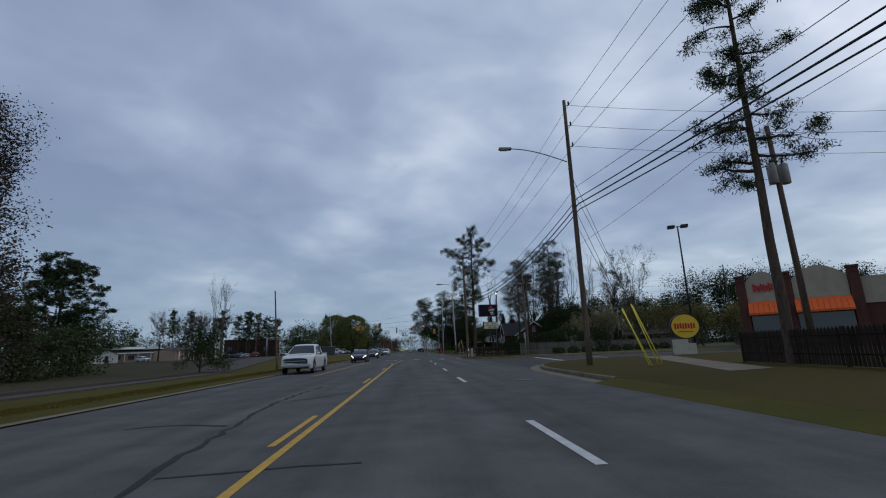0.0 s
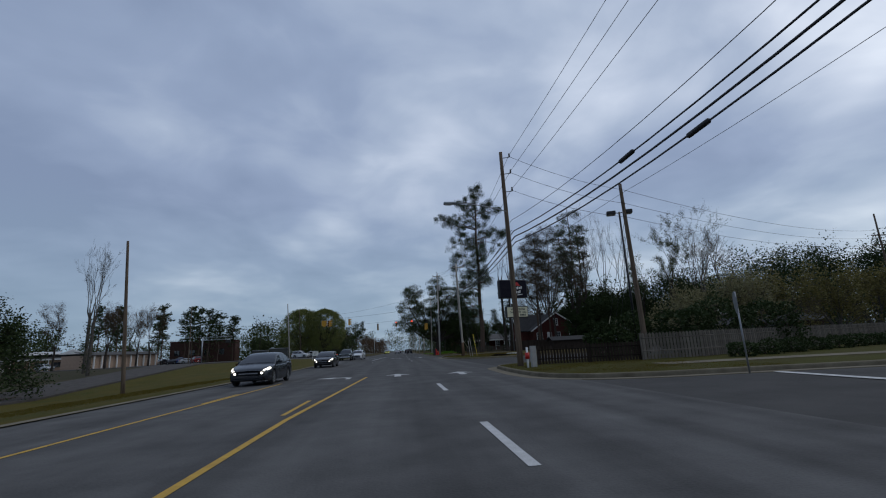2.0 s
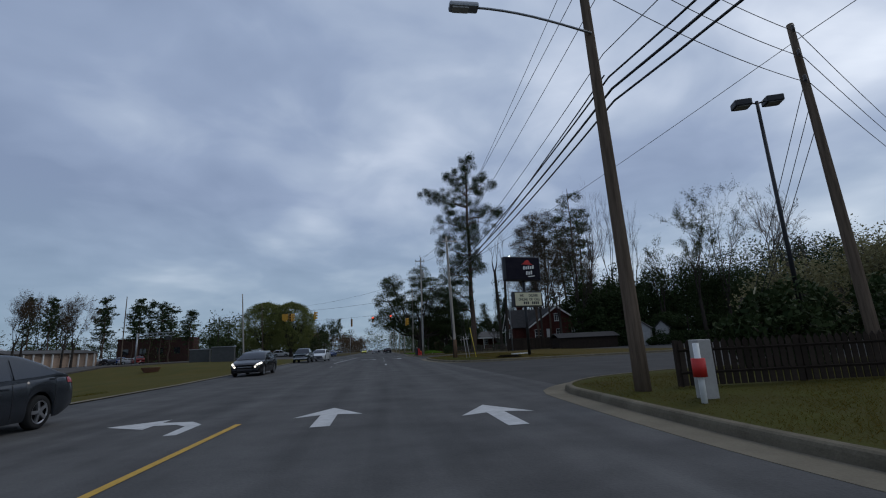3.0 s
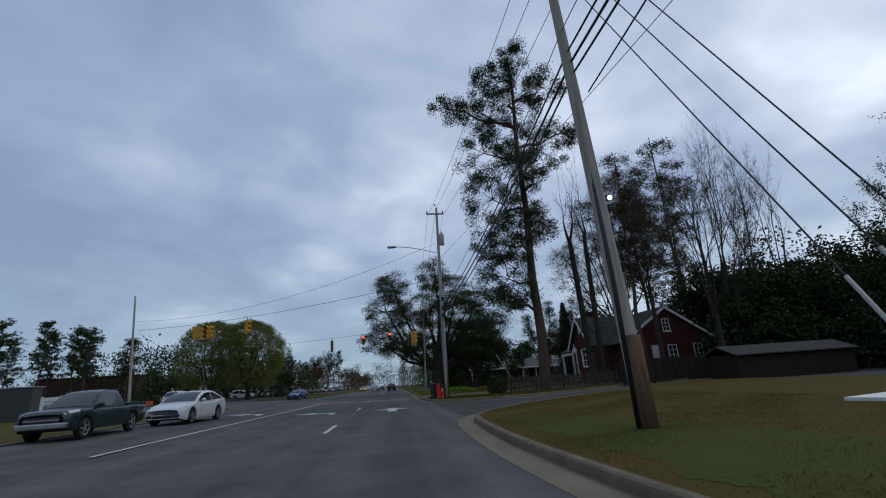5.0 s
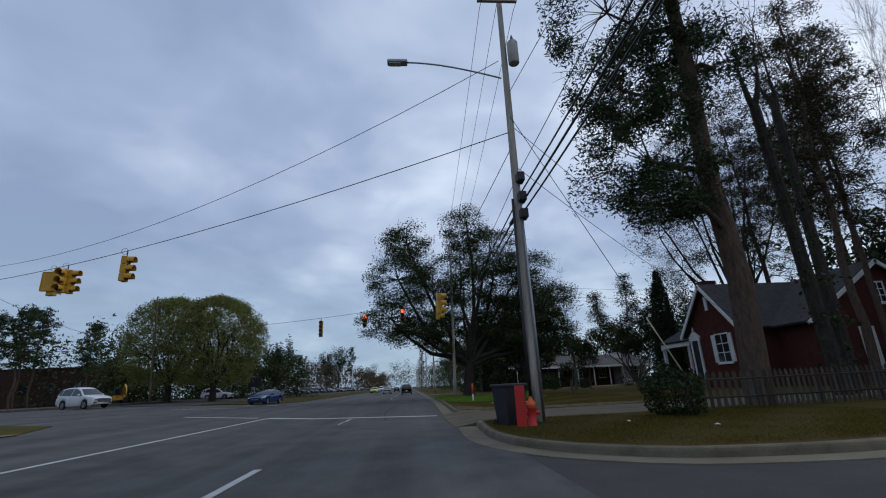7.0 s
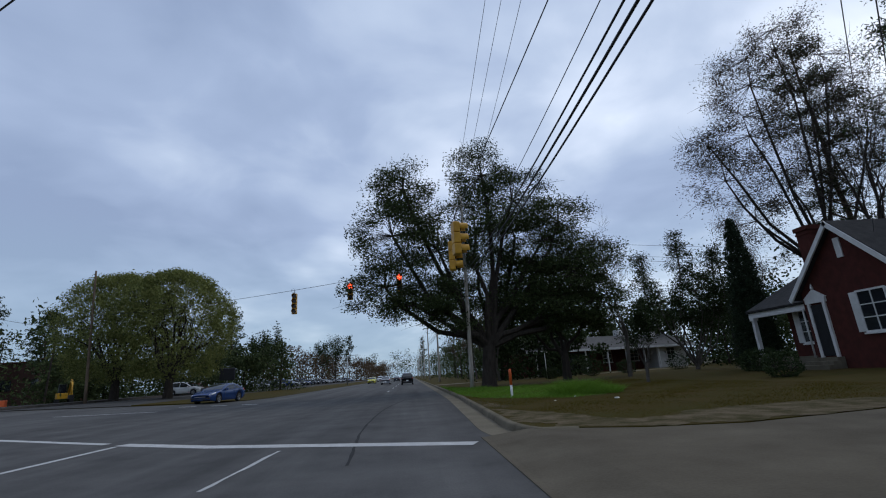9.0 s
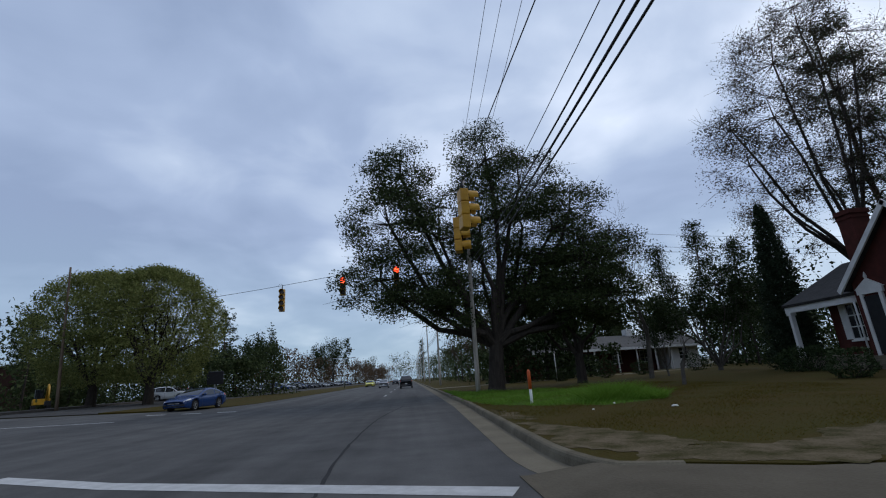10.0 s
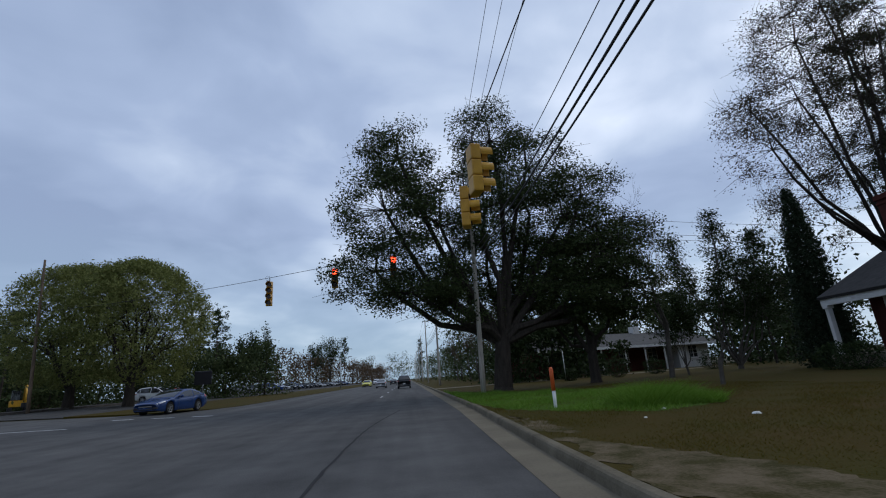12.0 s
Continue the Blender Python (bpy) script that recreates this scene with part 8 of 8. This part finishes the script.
for m, lab in lot:
    protos.append(car(rnd.choice(["sedan", "suv"]), m, lab + " car parked beyond the verge", -29.0 - 1.6 * len(protos), 190 + 4.7 * len(protos), 90 + rnd.uniform(-4, 4), "cars in the far car park"))
for k in range(26):
    x, y = -25.5 - 0.9 * rnd.random(), 212 + 5.4 * k
    copy_thing(rnd.choice((protos[1], protos[2], protos[3], protos[3], protos[5], protos[2])), pose(x, y, ground_z(x, y), 0, 0, 90 + rnd.uniform(-5, 5)))
for k in range(6):
    x, y = -57 - 3.6 * k, 168 + 3.8 * k
    copy_thing(rnd.choice(protos), pose(x, y, ground_z(x, y), 0, 0, rnd.uniform(0, 360)))
for k, (x, y) in enumerate(((-108.9, 146.4), (-90.3, 161.3), (-86.6, 171.1), (33.5, 43.5), (44, 44))):
    copy_thing(protos[0 if k < 3 else 3], pose(x, y, ground_z(x, y), 0, 0, 70))
# small orange digger in the yard across the street
dg = thing("excavator", "small yellow-orange digger in the yard", "digger", -42.5, 186.4, None, 40)
for s in (-1, 1):
    box("track", (s * 0.7 - 0.2, -1.2, 0.0), (s * 0.7 + 0.2, 1.2, 0.55), TYRE, dg, 0.1)
box("house", (-0.8, -0.8, 0.6), (0.8, 1.2, 1.3), SIGNAL_YELLOW, dg, 0.08)
box("cab", (-0.75, -0.75, 1.3), (0.1, 0.4, 2.4), CAR_GLASS, dg, 0.06)
tube("boom", [(0.4, -0.6, 1.1), (0.4, -1.8, 2.9), (0.4, -3.0, 2.2), (0.4, -3.1, 0.9)], [0.14, 0.13, 0.1, 0.1], SIGNAL_YELLOW, dg, 6)
box("bucket", (0.1, -3.4, 0.5), (0.7, -2.8, 1.0), DARK_METAL, dg, 0.05)
bn = thing("barrier", "low orange barrier at the yard", "barrier", -39.4, 172.2, None, 10)
box("panel", (-1.2, -0.2, 0.0), (1.2, 0.2, 0.8), ORANGE_PAINT, bn, 0.05)
# rail crossing gantry
ga = thing("crossing_gantry", "grey steel cantilever gantry of the railway crossing", "gantry", -44.7, 141.5, None, 0)
tube("mast", [(0, 0, -0.1), (0, 0, 5.6)], 0.14, GALV, ga, 10)
for z in (4.9, 5.5):
    tube("beam", [(0, 0, z), (6.5, -0.4, z + 0.1)], 0.05, GALV, ga, 6)
for k in range(8):
    tube("brace", [(0.8 * k, -0.05 * k, 4.9), (0.8 * k + 0.8, -0.05 * k, 5.5)], 0.025, GALV, ga, 5)
box("lamp_box", (5.2, -0.9, 4.2), (6.2, -0.5, 4.8), SIGNAL_BLACK, ga, 0.04)

# ---------- grass blades and litter ----------


def blades(name, label, n, area, height, width, material, seed):
    """Grass blades scattered where area(x, y) allows, as one uncounted mass. area: (x0, y0, x1, y1, test)."""
    rng = np.random.default_rng(seed)
    x0, y0, x1, y1, test = area
    x, y = rng.uniform(x0, x1, n), rng.uniform(y0, y1, n)
    clump = np.sin(x * 2.3 + seed) * np.cos(y * 1.9) + np.sin(x * 0.9 - y * 1.3)
    keep = np.array([test(a, b) for a, b in zip(x, y)]) & (rng.random(n) < 0.75 + 0.2 * clump)
    x, y, clump = x[keep], y[keep], clump[keep]
    n = len(x)
    z = np.array([ground_z(a, b) for a, b in zip(x, y)]) + 0.135
    a = rng.uniform(0, 2 * math.pi, n)
    h = height * rng.uniform(0.4, 1.2, n) * (1 + 0.35 * clump)
    w = width * rng.uniform(0.6, 1.3, n)
    b = rng.uniform(0, 2 * math.pi, n)
    lean = h * rng.uniform(0.6, 2.2, n)
    v = np.empty((n, 3, 3))
    v[:, 0] = np.stack([x - w * np.cos(a), y - w * np.sin(a), z], 1)
    v[:, 1] = np.stack([x + w * np.cos(a), y + w * np.sin(a), z], 1)
    v[:, 2] = np.stack([x + lean * np.cos(b), y + lean * np.sin(b), z + h], 1)
    o = np.array([x0, y0, 0.0])
    v -= o
    me = bpy.data.meshes.new(name)
    me.vertices.add(3 * n)
    me.vertices.foreach_set("co", v.ravel())
    me.loops.add(3 * n)
    me.loops.foreach_set("vertex_index", np.arange(3 * n))
    me.polygons.add(n)
    me.polygons.foreach_set("loop_start", np.arange(0, 3 * n, 3))
    me.materials.append(material)
    me.update(calc_edges=True)
    ob = new(name, me)
    ob.location = o
    return tagged(ob, label, "grass", kind="stuff")


def inside(poly):
    def test(x, y):
        c = False
        for i in range(len(poly)):
            (xa, ya), (xb, yb) = poly[i - 1], poly[i]
            if (ya > y) != (yb > y) and x < (xb - xa) * (y - ya) / (yb - ya) + xa:
                c = not c
        return c
    return test


green = [(5.1, 146), (5.5, 142.2), (6.6, 140.0), (8.4, 138.2), (10.9, 139.4), (12.6, 144), (12, 149), (8.6, 153), (6, 158), (5.2, 163)]
blades("green_grass", "bright green spring grass blades", 60000, (5.0, 138, 12.7, 163, inside(green)), 0.13, 0.008, GRASS_GREEN, 1)
tuft = [(8.2, 139.4), (10.4, 139.0), (11.4, 140.6), (10.0, 142.0), (8.4, 141.2)]
blades("tall_grass", "tall tuft of bright green grass", 16000, (8.2, 139, 11.4, 142, inside(tuft)), 0.36, 0.009, GRASS_GREEN, 2)
BARE = inside([(4.8, 131.6), (5.6, 130.9), (6.6, 131.2), (6.4, 132.6), (5.8, 134.0), (5.05, 135.6)])
BARE_2 = inside([(7.2, 130.4), (9.0, 129.6), (12.4, 129.9), (13.6, 131.2), (11, 131.6), (8.4, 131.6)])
blades("lawn_grass", "short dry lawn grass blades", 110000, (5.0, 131.0, 17, 154, lambda x, y: not BARE(x, y) and not BARE_2(x, y)), 0.035, 0.006, GRASS_DRY, 3)
blades("island_grass", "short brown grass blades on the island", 90000, (4.5, 84.7, 15, 111, inside([(4.65, 92.3), (4.55, 97), (4.85, 102), (5.5, 103.7), (8.2, 107.2), (12, 110.4), (15, 111), (15, 84.7), (9, 84.8), (7, 85.2), (5.8, 86.2), (5.1, 88.4)])), 0.035, 0.006, GRASS_DRY, 4)
blades("corner_grass", "short olive grass blades on the corner", 50000, (4.6, 116.8, 15, 124.5, inside([(4.85, 124.3), (4.7, 121), (4.95, 119.6), (5.6, 118.3), (7, 117.1), (10, 116.9), (15, 118.7), (15, 124.5), (9, 124.4)])), 0.05, 0.007, GRASS_DRY, 5)
blades("stop_grass", "short grass blades on the side street corner", 40000, (4.0, 50, 12, 64, inside([(4.15, 59.5), (4.0, 55), (4.25, 52.6), (5.1, 51.2), (7.1, 50.3), (12, 50), (12, 64), (6, 63.2), (4.5, 61.6)])), 0.035, 0.006, GRASS_DRY, 6)
blades("verge_grass", "short dry verge grass blades", 60000, (-16, 4, -10.8, 70, lambda x, y: True), 0.06, 0.01, GRASS_DRY, 7)
for k, (x, y, s) in enumerate(((9.2, 136.4, 0.09), (8.6, 138.6, 0.06), (7.4, 137.2, 0.05), (8.2, 121.6, 0.07), (9.4, 119.8, 0.06))):
    l = thing("litter", "crumpled white scrap lying in the grass", "litter", x, y, ground_z(x, y) + 0.14, 30 * k, "litter on the grass")
    bm = bmesh.new()
    bmesh.ops.create_icosphere(bm, subdivisions=2, radius=s)
    for vv in bm.verts:
        vv.co = Vector((vv.co.x, vv.co.y * 0.7, abs(vv.co.z) * 0.5)) * (1 + 0.35 * noise.noise(vv.co * 23 + Vector((k, 0, 0))))
    part("scrap", bm, SIGN_WHITE, l)
